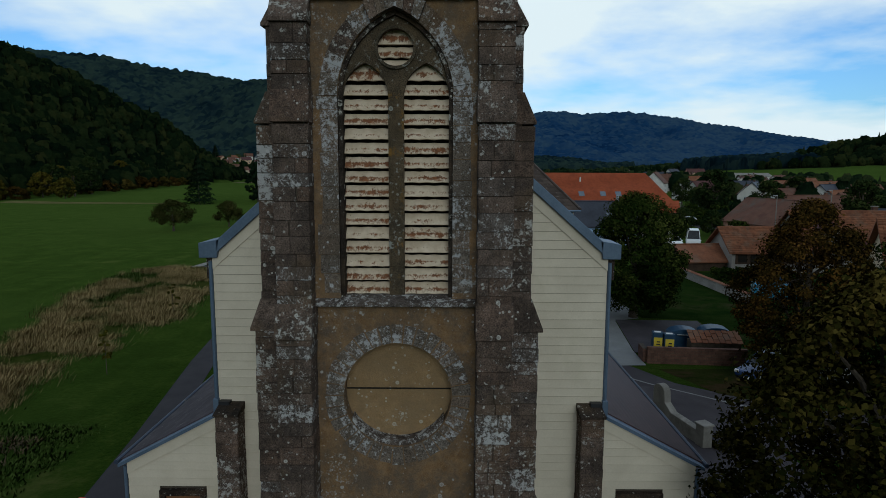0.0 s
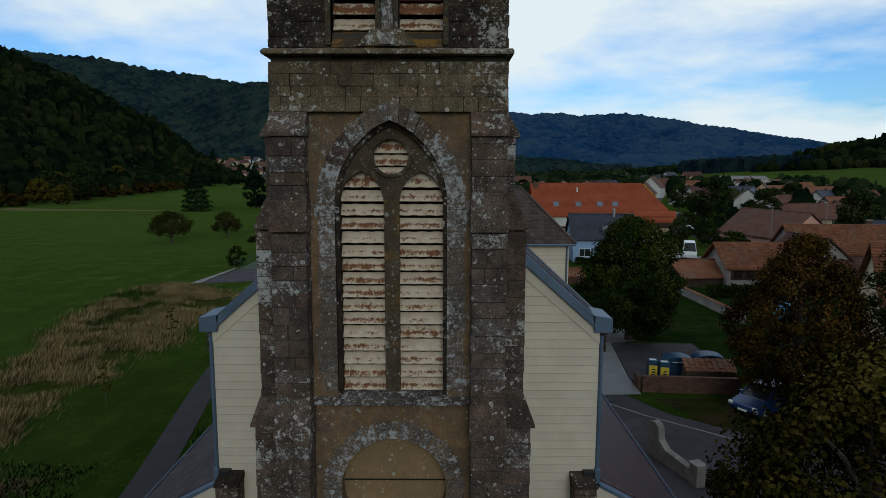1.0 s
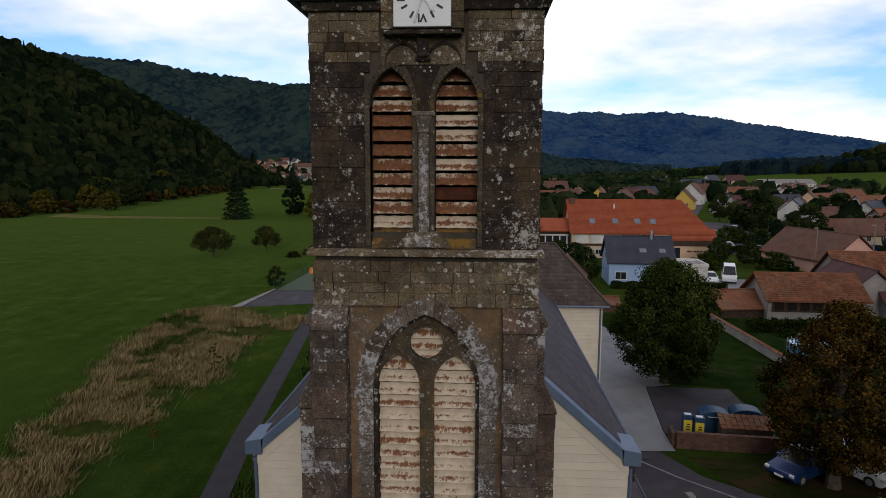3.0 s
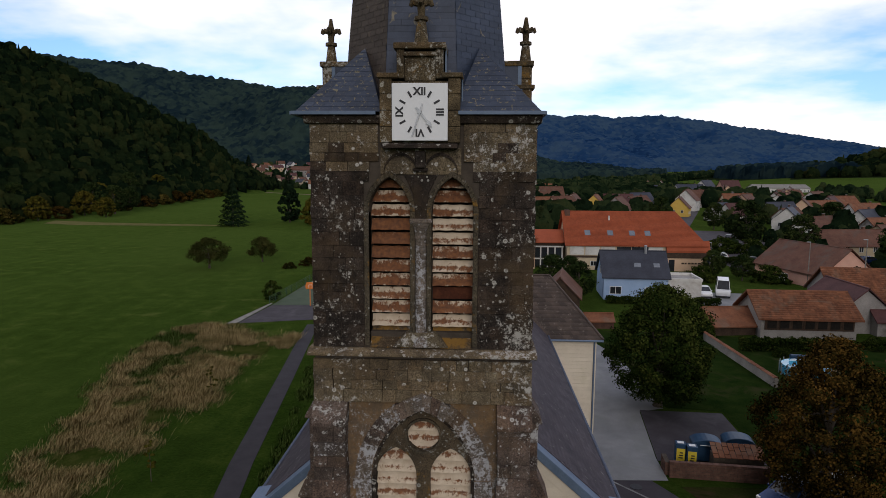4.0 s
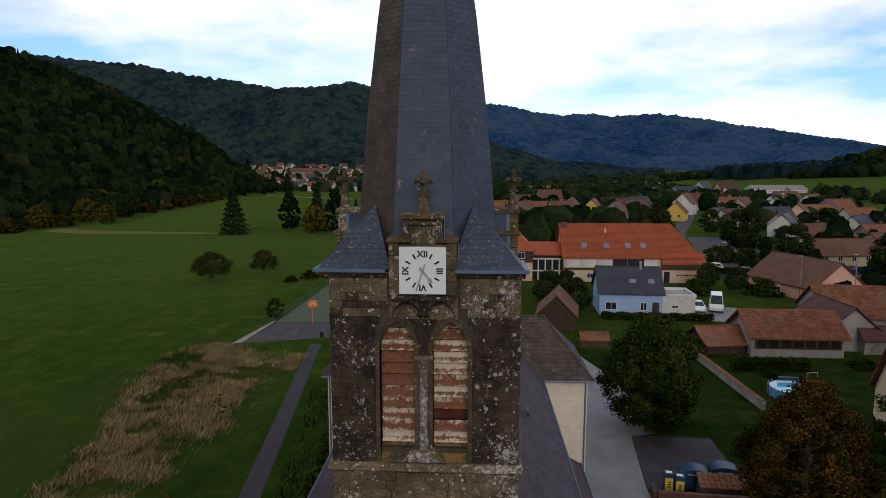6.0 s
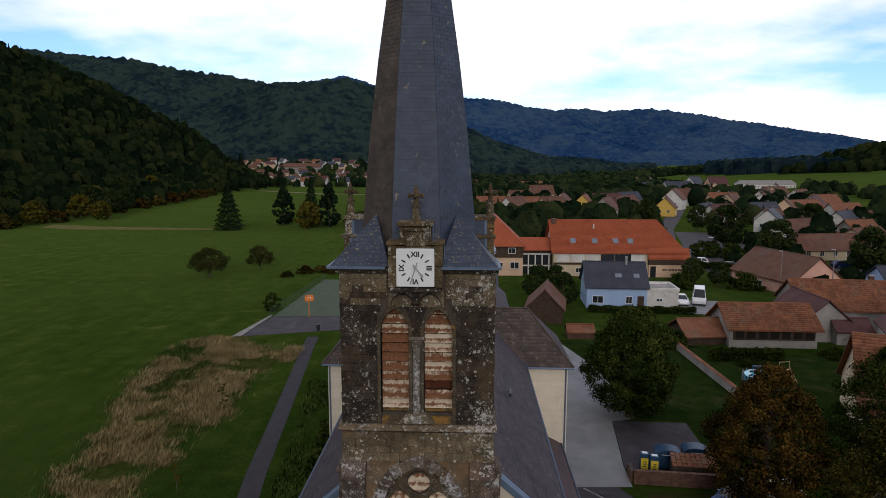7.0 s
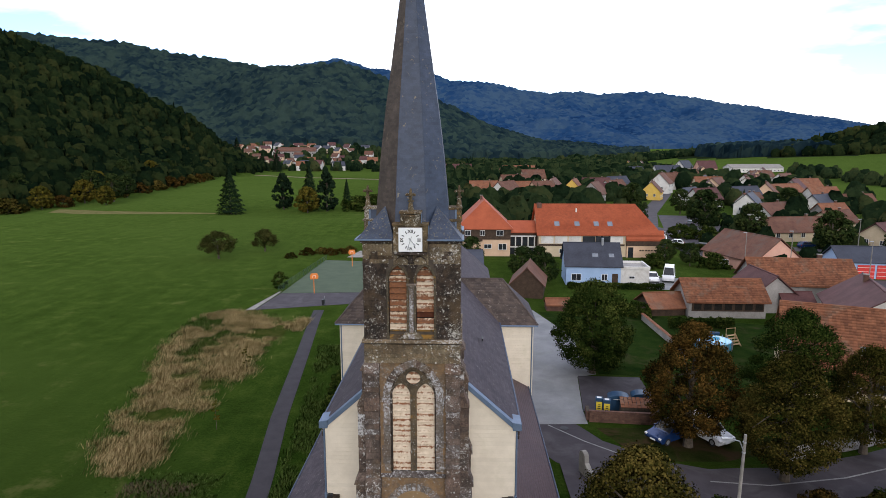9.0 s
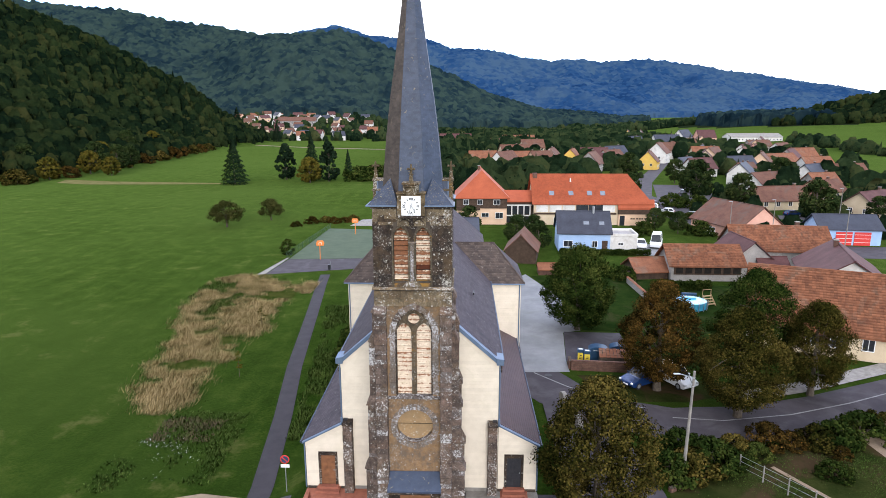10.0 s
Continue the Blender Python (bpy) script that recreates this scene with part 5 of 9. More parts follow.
ROW = 0.219
front_l = tagged(piece("gable_facing", Geo().box(TX - 4.79, TX + 4.79, NY + 0.012, NY + 0.05, 1.3, EAVE), MORTAR, church))
for side in (-1, 1):
    z = 1.35
    while z < 12.2:
        xa, xb = sorted((TX + side * 2.0, TX + side * NH))
        lim = roof_z
        if lim(TX + side * 2.0) > z + 0.05:
            board_row(xa, xb, z, z + ROW - 0.009, NY, lim, front_l)
        z += ROW
    z = 1.3
    while z < A_IN:
        xa, xb = sorted((TX + side * AI, TX + side * AX))
        def lim(x, s=side):
            return A_IN - 0.06 - (abs(x - TX) - AI) * (A_IN - A_OUT) / (AX - AI)
        # the courses beside the aisle door stop at its frame
        d0, d1 = sorted((TX + side * 5.25, TX + side * 6.45))
        if z < 3.62:
            board_row(xa, d0, z, z + ROW - 0.009, NY, lim, front_l)
            board_row(d1, xb, z, z + ROW - 0.009, NY, lim, front_l)
        else:
            board_row(xa, xb, z, z + ROW - 0.009, NY, lim, front_l)
        z += ROW
    # sloping trim under the roof edges
    for (x0, z0), (x1, z1) in (((TX + side * 2.0, roof_z(TX + side * 2.0)), (TX + side * NH, EAVE)), ((TX + side * AI, A_IN), (TX + side * AX, A_OUT))):
        piece("verge_board", Geo().prism([(x0, z0 - 0.34), (x1, z1 - 0.3), (x1, z1), (x0, z0)], "y", NY - 0.05, NY + 0.02), SIDING, church)
    # metal coping of the gable with its flat kneeler
    o = 0.29
    piece("gable_coping", Geo().prism([(TX + side * 1.9, roof_z(TX + side * 1.9) + 0.0), (TX + side * (NH - 0.15), EAVE + 0.13), (TX + side * (NH - 0.15), EAVE + 0.13 + o), (TX + side * 1.9, roof_z(TX + side * 1.9) + o)], "y", NY - 0.16, NY + 0.34), ZINC, church, "grey-blue metal coping of the gable", bevel=0.01)
    piece("kneeler", Geo().prism([(TX + side * (NH - 0.15), EAVE + 0.0), (TX + side * (NH + 0.28), EAVE + 0.0), (TX + side * (NH + 0.28), EAVE + 0.36), (TX + side * (NH - 0.22), EAVE + 0.45)], "y", NY - 0.16, NY + 0.9), ZINC, church, bevel=0.01)
    piece("kneeler_stone", Geo().box(*sorted((TX + side * (NH + 0.02), TX + side * (NH + 0.2))), NY + 0.1, NY + 0.85, EAVE - 0.55, EAVE), STONE, church)
    piece("aisle_coping", Geo().prism([(TX + side * (AI - 0.05), A_IN), (TX + side * (AX + 0.2), A_OUT - 0.1), (TX + side * (AX + 0.2), A_OUT - 0.01), (TX + side * (AI - 0.05), A_IN + 0.09)], "y", NY - 0.12, NY + 0.2), ZINC, church)
    piece("downpipe", Geo().tube((TX + side * (NH + 0.05), NY - 0.03, EAVE - 0.1), (TX + side * (NH + 0.05), NY - 0.03, A_IN + 0.2), 0.05, 0.05, 10), ZINC, church)
    piece("downpipe", Geo().tube((TX + side * (AX + 0.06), NY - 0.02, A_OUT - 0.1), (TX + side * (AX + 0.06), NY - 0.02, 1.2), 0.045, 0.045, 10), ZINC, church)
    piece("rain_head", Geo().box(*sorted((TX + side * (NH - 0.02), TX + side * (NH + 0.12))), NY - 0.12, NY + 0.06, A_IN - 0.05, A_IN + 0.42), ZINC, church, bevel=0.01)
    piece("floodlight", Geo().box(*sorted((TX + side * (NH - 0.32), TX + side * (NH - 0.05))), NY - 0.2, NY - 0.02, A_IN + 0.28, A_IN + 0.38), BLACK, church)
    # stone pier between nave and aisle front
    pa, pb = sorted((TX + side * 4.19, TX + side * 4.76))
    pier = piece("stone_pier", Geo().box(pa + 0.02, pb - 0.02, 3.95, NY, 0.9, 5.8), MORTAR, church)
    z = 0.9
    while z < 5.75:
        h = min(random.uniform(0.3, 0.5), 5.85 - z)
        stone_block(pier, pa, pb, 3.9, NY + 0.02, z, z + h, LOW_STONE)
        z += h
    piece("pier_cap", Geo().prism([(3.86, 5.8), (3.86, 5.86), (NY, 6.0), (NY, 5.8)], "x", pa - 0.02, pb + 0.02), STONE, church)
    # aisle door in its stone frame
    da, db = TX + side * 5.85 - 0.45, TX + side * 5.85 + 0.45
    piece("door_frame", Geo().strip([(da - 0.15, 1.3), (da - 0.15, 3.62), (db + 0.15, 3.62), (db + 0.15, 1.3)], [(da, 1.3), (da, 3.47), (db, 3.47), (db, 1.3)], NY - 0.1, NY + 0.05), STONE, church, bevel=0.01)
    door = piece("aisle_door", Geo().box(da, db, NY - 0.035, NY + 0.02, 1.45, 3.47), WOOD if side < 0 else BLACK, church, "brown panelled wooden door" if side < 0 else "dark aisle door", bevel=0.008)
    for px in (da + 0.1, da + 0.5):
        for z0, z1 in ((1.6, 2.35), (2.5, 3.35)):
            piece("door_panel", Geo().box(px, px + 0.3, NY - 0.05, NY - 0.03, z0, z1), WOOD if side < 0 else BLACK, door, bevel=0.01)
    piece("door_knob", Geo().tube((db - 0.09, NY - 0.035, 2.45), (db - 0.09, NY - 0.09, 2.45), 0.025, 0.03, 8), STEEL, door)
    for k in range(3):
        piece("door_step", Geo().box(da - 0.2 - 0.1 * k, db + 0.2 + 0.1 * k, NY - 0.35 - 0.3 * k, NY - 0.03, 1.3 - 0.14 * k, 1.44 - 0.14 * k), RED_TILE_FLOOR, church)
for a, b in ((-NH, -2.0), (2.0, NH)):
    piece("plinth", Geo().box(TX + a, TX + b, NY - 0.05, NY + 0.03, 0.8, 1.35), CONCRETE, church)


def slated_plane(name, p00, p10, p11, p01, rows, width, material, parent, label="", lift=0.008, trim=None):
    """Courses of roofing slates laid over a four-cornered slope; p00, p10 are the eave, p01, p11 the top."""
    p00, p10, p11, p01 = map(Vector, (p00, p10, p11, p01))
    nrm = (p10 - p00).cross(p01 - p00).normalized()
    if nrm.z < 0:
        nrm = -nrm
    base = Geo().add([p00, p10, p11, p01, p00 - nrm * 0.12, p10 - nrm * 0.12, p11 - nrm * 0.12, p01 - nrm * 0.12], [(0, 1, 2, 3), (7, 6, 5, 4), (0, 4, 5, 1), (1, 5, 6, 2), (2, 6, 7, 3), (3, 7, 4, 0)])
    roof = piece(name, base, material, parent, label)
    verts, quads = [], []
    for r in range(rows):
        t0, t1 = r / rows, min((r + 1.06) / rows, 1)
        l0, r0, l1, r1 = p00.lerp(p01, t0), p10.lerp(p11, t0), p00.lerp(p01, t1), p10.lerp(p11, t1)
        n = max(1, round((r0 - l0).length / width))
        for i in range(n):
            s = 0.5 if r % 2 else 0.0
            f0, f1 = (i + s + 0.02) / n, (i + s + 0.98) / n
            if f1 > 1:
                f1 = 1.0
            up = lift * (0.8 + 0.5 * random.random())
            k = len(verts)
            verts += [l0.lerp(r0, f0) + nrm * up, l0.lerp(r0, f1) + nrm * up, l1.lerp(r1, f1) + nrm * 0.004, l1.lerp(r1, f0) + nrm * 0.004, l0.lerp(r0, f0), l0.lerp(r0, f1)]
            quads += [(k, k + 1, k + 2, k + 3), (k + 4, k + 5, k + 1, k)]
    ob = new("slating", fast_mesh("slating", [tuple(v) for v in verts], quads, material))
    ob.parent = roof
    tagged(ob, kind="stuff")
    return roof


top = RIDGE - 0.12
for side in (-1, 1):
    slated_plane("nave_roof", (TX + side * (NH + 0.25), NY + 0.3, EAVE + 0.1), (TX + side * (NH + 0.25), 45.3, EAVE + 0.1), (TX, 45.3, top), (TX, NY + 0.3, top), 40, 0.33, ROOF_SLATE, church, "violet-grey slate roof of the nave")
    slated_plane("aisle_roof", (TX + side * (AX + 0.25), NY + 0.15, A_OUT + 0.0), (TX + side * (AX + 0.25), TRY0, A_OUT + 0.0), (TX + side * AI, TRY0, A_IN + 0.1), (TX + side * AI, NY + 0.15, A_IN + 0.1), 18, 0.33, ROOF_AISLE if side > 0 else ROOF_SLATE, church, "red-brown aisle roof" if side > 0 else "slate aisle roof", lift=0.003)
    piece("roof_hook", Geo().box(TX + side * 3.4 - 0.05, TX + side * 3.4 + 0.05, 13.0, 13.7, roof_z(TX + 3.4) + 0.55, roof_z(TX + 3.4) + 0.72), BLACK, church)
    piece("nave_gutter", Geo().tube((TX + side * (NH + 0.3), NY + 0.4, EAVE + 0.08), (TX + side * (NH + 0.3), TRY0, EAVE + 0.08), 0.06, 0.06, 8), SLATE, church)
    piece("aisle_gutter", Geo().tube((TX + side * (AX + 0.3), NY + 0.0, A_OUT - 0.02), (TX + side * (AX + 0.3), TRY0, A_OUT - 0.02), 0.06, 0.06, 8), SLATE, church)
# transept: hipped cross roof
TZ, TR, TYM = 9.62, 12.6, 26.5
for side in (-1, 1):
    ex, rx = TX + side * (TRX + 0.35), TX + side * 5.5
    slated_plane("transept_roof", (TX, TRY0 - 0.35, TZ), (ex, TRY0 - 0.35, TZ), (rx, TYM, TR), (TX, TYM, TR), 16, 0.42, ROOF_TRANSEPT, church, "brown slate transept roof with lichen")
    slated_plane("transept_hip", (ex, TRY0 - 0.35, TZ), (ex, TRY1 + 0.35, TZ), (rx, TYM + 0.02, TR), (rx, TYM - 0.02, TR), 16, 0.42, ROOF_SLATE, church)
    slated_plane("transept_roof", (ex, TRY1 + 0.35, TZ), (TX, TRY1 + 0.35, TZ), (TX, TYM, TR), (rx, TYM, TR), 16, 0.42, ROOF_TRANSEPT, church)
    piece("hip_ridge", Geo().tube((rx, TYM, TR + 0.03), (ex, TRY0 - 0.35, TZ + 0.04), 0.07, 0.07, 6), ROOF_TRANSEPT, church)
    piece("eave_gutter", Geo().tube((TX + side * 4.9, TRY0 - 0.4, TZ - 0.05), (ex, TRY0 - 0.4, TZ - 0.05), 0.06, 0.06, 8), ZINC, church)
    piece("downpipe", Geo().tube((TX + side * (TRX - 0.08), TRY0 - 0.06, TZ - 0.1), (TX + side * (TRX - 0.08), TRY0 - 0.06, 0.2), 0.05, 0.05, 10), ZINC, church)
    z = 0.4
    while z < 9.4:
        xa, xb = sorted((TX + side * 4.9, TX + side * TRX))
        board_row(xa, xb, z, z + ROW - 0.009, TRY0, lambda x: 9.58, church)
        z += ROW
piece("transept_ridge", Geo().tube((TX - 5.5, TYM, TR + 0.03), (TX + 5.5, TYM, TR + 0.03), 0.08, 0.08, 6), ROOF_TRANSEPT, church)
# long courses of siding on the side walls
for side in (-1, 1):
    for x, y0, y1, z0, z1 in ((NH, NY + 0.1, TRY0 - 0.05, A_IN + 0.15, EAVE - 0.05), (AX, NY + 0.1, TRY0 - 0.05, 0.9, A_OUT - 0.1), (TRX + 0.02, TRY0 - 0.02, TRY1 + 0.02, 0.4, 9.5)):
        z = z0
        while z < z1 - 0.1:
            xa, xb = sorted((TX + side * (x - 0.02), TX + side * (x + 0.02)))
            piece("siding_board", Geo().box(xa, xb, y0, y1, z, min(z + ROW - 0.009, z1)), SIDING, church)
            z += ROW
# terrace of red paving before the aisle door, with a sloping side wall
terrace = tagged(piece("terrace", Geo().box(-7.2, -2.7, 1.0, NY - 0.05, 0.9, 1.14), RED_TILE_FLOOR), "red paved terrace before the church doors", "terrace", kind="structure")
tagged(piece("terrace", Geo().box(2.9, 7.4, 1.0, NY - 0.05, 0.9, 1.12), CONCRETE), "grey paved terrace before the church doors", "terrace", kind="structure")
tagged(piece("ramp_wall", Geo().prism([(NY - 1.2, 1.0), (NY - 1.2, 1.75), (0.2, 1.35), (0.2, 1.0)], "x", -6.95, -6.7), RED_TILE_FLOOR, bevel=0.02), "low red sloping wall beside the church door", "wall")

# ---- trees ----
def crown_arrays(rnd, z0, z1, radius, n_clumps, per_clump, leaf, power=0.75, blunt=0.55, clump=0.16):
    """Leaf quads gathered in clumps over an uneven ovoid, with a thinner filling inside."""
    h = z1 - z0
    centres = []
    lumps = rnd.uniform(0, 2 * np.pi, 5)
    for _ in range(n_clumps):
        t = rnd.uniform(0.02, 0.98)
        a = rnd.uniform(0, 2 * np.pi)
        r = radius * np.sin(np.pi * t ** power) ** blunt
        r *= 0.88 + 0.10 * np.sin(3 * a + lumps[0] + 5 * t) + 0.07 * np.sin(5 * a + lumps[1] - 7 * t)
        r *= rnd.uniform(0.62, 1.0) ** 0.5 if rnd.random() < 0.82 else rnd.uniform(0.2, 0.6)
        centres.append((r * np.cos(a), r * np.sin(a), z0 + t * h))
    centres = np.array(centres)
    c = np.repeat(centres, per_clump, 0)
    n = len(c)
    d = rnd.normal(size=(n, 3))
    d /= np.linalg.norm(d, axis=1, keepdims=True)
    size = radius * clump * rnd.uniform(0.75, 1.35, (len(centres), 1)).repeat(per_clump, 0)
    p = c + d * size * rnd.uniform(0.45, 1.0, (n, 1)) * np.array([1.1, 1.1, 0.8])
    nrm = d * 0.8 + rnd.normal(size=(n, 3)) * 0.35 + np.array([0, 0, 0.3])
    nrm /= np.linalg.norm(nrm, axis=1, keepdims=True)
    u = np.cross(nrm, rnd.normal(size=(n, 3)))
    u /= np.linalg.norm(u, axis=1, keepdims=True)
    w = np.cross(nrm, u)
    s = leaf * rnd.uniform(0.6, 1.3, (n, 1))
    fold = nrm * s * 0.18
    verts = np.stack([p - u * s * 0.5, p - w * s * 0.36 + fold, p + u * s * 0.55, p + w * s * 0.36 + fold], 1).reshape(-1, 3)
    out = c - np.array([0, 0, z0 + 0.35 * h])
    out /= np.linalg.norm(out, axis=1, keepdims=True) + 1e-6
    soft = nrm * 0.45 + d * 0.45 + out * 0.4 + np.array([0, 0, 0.1])
    soft /= np.linalg.norm(soft, axis=1, keepdims=True)
    return verts, np.arange(4 * n, dtype=np.int32).reshape(-1, 4), centres, soft.repeat(4, 0)


def trunk_geo(rnd, height, r0, z_top, centres, limbs=9):
    g = Geo()
    k, pts = 6, []
    for i in range(k + 1):
        t = i / k
        pts.append(Vector((rnd.uniform(-0.06, 0.06) * t * height * 0.2, rnd.uniform(-0.06, 0.06) * t * height * 0.2, z_top * t)))
    for i in range(k):
        ra, rb = r0 * (1 - 0.7 * i / k) * (1.35 if i == 0 else 1.0), r0 * (1 - 0.7 * (i + 1) / k)
        g.tube(pts[i], pts[i + 1], ra, rb, 9)
    for i in range(limbs):
        c = Vector(centres[rnd.integers(len(centres))])
        base = pts[2 + i % (k - 2)]
        mid = base.lerp(c, 0.5) + Vector((0, 0, 0.3))
        g.tube(base, mid, r0 * 0.32, r0 * 0.2, 6)
        g.tube(mid, c, r0 * 0.2, r0 * 0.07, 5)
    return g


TREE_KINDS = {}


def tree_kind(key, height, radius, low, leaf_mat, n_clumps=150, per_clump=70, leaf=0.34, r0=0.25, seed=1, **more):
    rnd = np.random.default_rng(seed)
    v, q, centres, soft = crown_arrays(rnd, low, height, radius, n_clumps, per_clump, leaf, **more)
    TREE_KINDS[key] = (mesh_of("trunk", trunk_geo(rnd, height, r0, height * 0.72, centres), BARK), fast_mesh("crown", v, q, leaf_mat, soft))


def tree(key, x, y, label, scale=1.0, turn=0.0, wide=1.0, name="tree", category="tree", group="", sink=0.05):
    t = thing(name, label, category, group, pose(x, y, gz(x, y) - sink, 0, 0, turn))
    t.scale = (scale * wide, scale * wide, scale)
    for part_name, me in zip(("trunk", "crown"), TREE_KINDS[key]):
        ob = new(part_name, me)
        ob.parent = t
    return t


tree_kind("linden_olive", 9.3, 3.9, 1.5, LEAF_OLIVE, 330, 135, 0.145, 0.3, 11, power=0.66, blunt=0.66, clump=0.15)
tree_kind("linden_green", 10.5, 4.1, 1.9, LEAF_GREEN, 330, 135, 0.145, 0.32, 12, power=0.68, blunt=0.66, clump=0.15)
tree_kind("linden_brown", 10.2, 3.8, 1.6, LEAF_BROWN, 330, 135, 0.145, 0.32, 13, power=0.62, blunt=0.72, clump=0.15)
tree_kind("walnut", 9.9, 4.3, 0.9, LEAF_GREEN, 300, 130, 0.195, 0.3, 14, power=0.7)
tree_kind("meadow_tree", 5.6, 3.9, 1.5, LEAF_MEADOW, 85, 100, 0.24, 0.2, 15, power=0.62, blunt=0.5, clump=0.2)
tree_kind("bush", 2.8, 1.4, 0.1, LEAF_GREEN, 60, 50, 0.22, 0.06, 16, power=0.6)
tree_kind("garden_tree", 8.0, 3.4, 1.4, LEAF_GARDEN, 115, 48, 0.38, 0.2, 17, clump=0.19)
tree_kind("yellow_tree", 10.0, 5.0, 0.8, LEAF_YELLOW, 120, 50, 0.6, 0.25, 18)
tree_kind("fir_round", 14.0, 4.2, 0.6, LEAF_DARK, 150, 50, 0.6, 0.3, 19, power=0.6, blunt=0.7)
tree_kind("shrub_mass", 2.2, 2.6, 0.05, LEAF_GREEN, 70, 50, 0.26, 0.05, 20, power=0.45, blunt=0.5)
tree_kind("shrub_brown", 2.0, 2.4, 0.05, LEAF_BROWN, 70, 50, 0.2, 0.05, 22, power=0.45, blunt=0.5)
tree_kind("shrub_olive", 2.0, 2.4, 0.05, LEAF_OLIVE, 70, 50, 0.26, 0.05, 21, power=0.45, blunt=0.5)


def spruce_mesh(height, radius, seed):
    """Drooping tiers of needled boughs round a straight stem."""
    rnd = np.random.default_rng(seed)
    n = 5200
    t = rnd.uniform(0.0, 1.0, n) ** 0.8
    a = rnd.uniform(0, 2 * np.pi, n)
    tier = 0.82 + 0.18 * np.sin(t * 60 + 0.8 * np.sin(3 * a))
    r = radius * (1 - t) ** 0.85 * tier * rnd.uniform(0.35, 1.0, n) ** 0.5
    p = np.stack([r * np.cos(a), r * np.sin(a), 0.6 + t * (height - 0.6) - 0.22 * r], 1)
    out = np.stack([np.cos(a), np.sin(a), np.full(n, -0.35)], 1)
    side = np.stack([-np.sin(a), np.cos(a), rnd.uniform(-0.3, 0.3, n)], 1)
    s = 0.75 * (1 - 0.6 * t)[:, None] * rnd.uniform(0.7, 1.3, (n, 1))
    v = np.stack([p - side * s * 0.4, p + out * s * 0.7 - side * s * 0.15, p + out * s * 0.7 + side * s * 0.15, p + side * s * 0.4 + np.array([0, 0, 0.12])], 1).reshape(-1, 3)
    return fast_mesh("boughs", v, np.arange(4 * n).reshape(-1, 4), LEAF_DARK)


TREE_KINDS["spruce"] = (mesh_of("trunk", Geo().tube((0, 0, 0), (0, 0, 15.5), 0.28, 0.04, 8), BARK), spruce_mesh(16.2, 6.2, 5))

tree("linden_olive", 10.6, 2.3, "broad leafy linden with olive autumn tinge by the church", 0.98, 20, 1.0)
tree("linden_brown", 20.3, 21.9, "browning linden with a dense rounded crown", 1.0, 0)
tree("linden_olive", 25.4, 17.0, "olive-green linden beside the street", 1.0, 130, 0.98)
tree("linden_green", 29.9, 25.0, "dark green linden beside the street", 1.0, 40, 1.02)
tree("linden_olive", 33.6, 21.2, "small green linden beside the street", 0.93, 260, 0.9)
tree("walnut", 16.0, 37.9, "spreading green tree in the grassy yard", 1.0, 10)
tree("meadow_tree", -50.4, 103.4, "low spreading tree standing alone in the meadow", 1.0, 0)
tree("meadow_tree", -43.3, 112.8, "small round tree standing alone in the meadow", 0.88, 90, 0.85)
tree("bush", -28.9, 76.3, "dark round bush beside the court", 1.0, 0, name="bush", category="bush")
tree("bush", -8.9, 30.5, "dark bush beside the church", 1.0, 50, 1.2, name="bush", category="bush")
tree("bush", -9.2, 26.5, "dark bush beside the church", 0.7, 90, 1.4, name="bush", category="bush")
tree("spruce", -81.2, 191.6, "dark green spruce standing alone in the meadow", 1.0, 0, name="spruce")
tree("fir_round", -66.9, 208.3, "dense dark conifer at the meadow's end", 1.0, 0, name="conifer")
tree("spruce", -56.0, 206.0, "dark conifer in a clump of trees", 1.08, 60, 0.75, name="conifer")
tree("fir_round", -48.6, 202.0, "dense dark conifer at the meadow's end", 1.08, 60, 0.9, name="conifer")
tree("spruce", -43.0, 212.0, "slim dark conifer at the meadow's end", 0.72, 10, 0.6, name="conifer")
for x, y, s in ((-214, 560, 1.25), (-192, 566, 1.1), (-180, 572, 1.15), (-224, 590, 1.0)):
    tree("spruce", x, y, "dark conifer before the far village", s, 9 * x, name="conifer", group="far conifers")
for x, y, key, s in ((-163, 262, "shrub_olive", 2.4), (-164, 285, "shrub_brown", 2.6), (-166, 305, "shrub_olive", 2.5), (-168, 325, "shrub_brown", 2.8), (-171, 345, "shrub_brown", 2.6), (-175, 368, "shrub_olive", 2.6), (-180, 392, "shrub_brown", 2.6), (-184, 415, "shrub_olive", 2.4), (-162, 190, "shrub_olive", 2.6), (-158, 214, "shrub_brown", 2.2)):
    tree(key, x, y, "browning shrub at the foot of the wooded hill", s, 31 * y, name="shrub", category="shrub", group="shrubs at the wood's edge")
tree("yellow_tree", -54.5, 196.0, "yellowing leafy tree in a clump of trees", 0.95, 0)
tree("shrub_mass", -37.0, 206.0, "green shrubs at the meadow's end", 2.4, 0, 1.2, name="shrub", category="shrub")
tree("shrub_mass", -31.0, 208.0, "green shrubs at the meadow's end", 2.6, 70, 1.1, name="shrub", category="shrub")
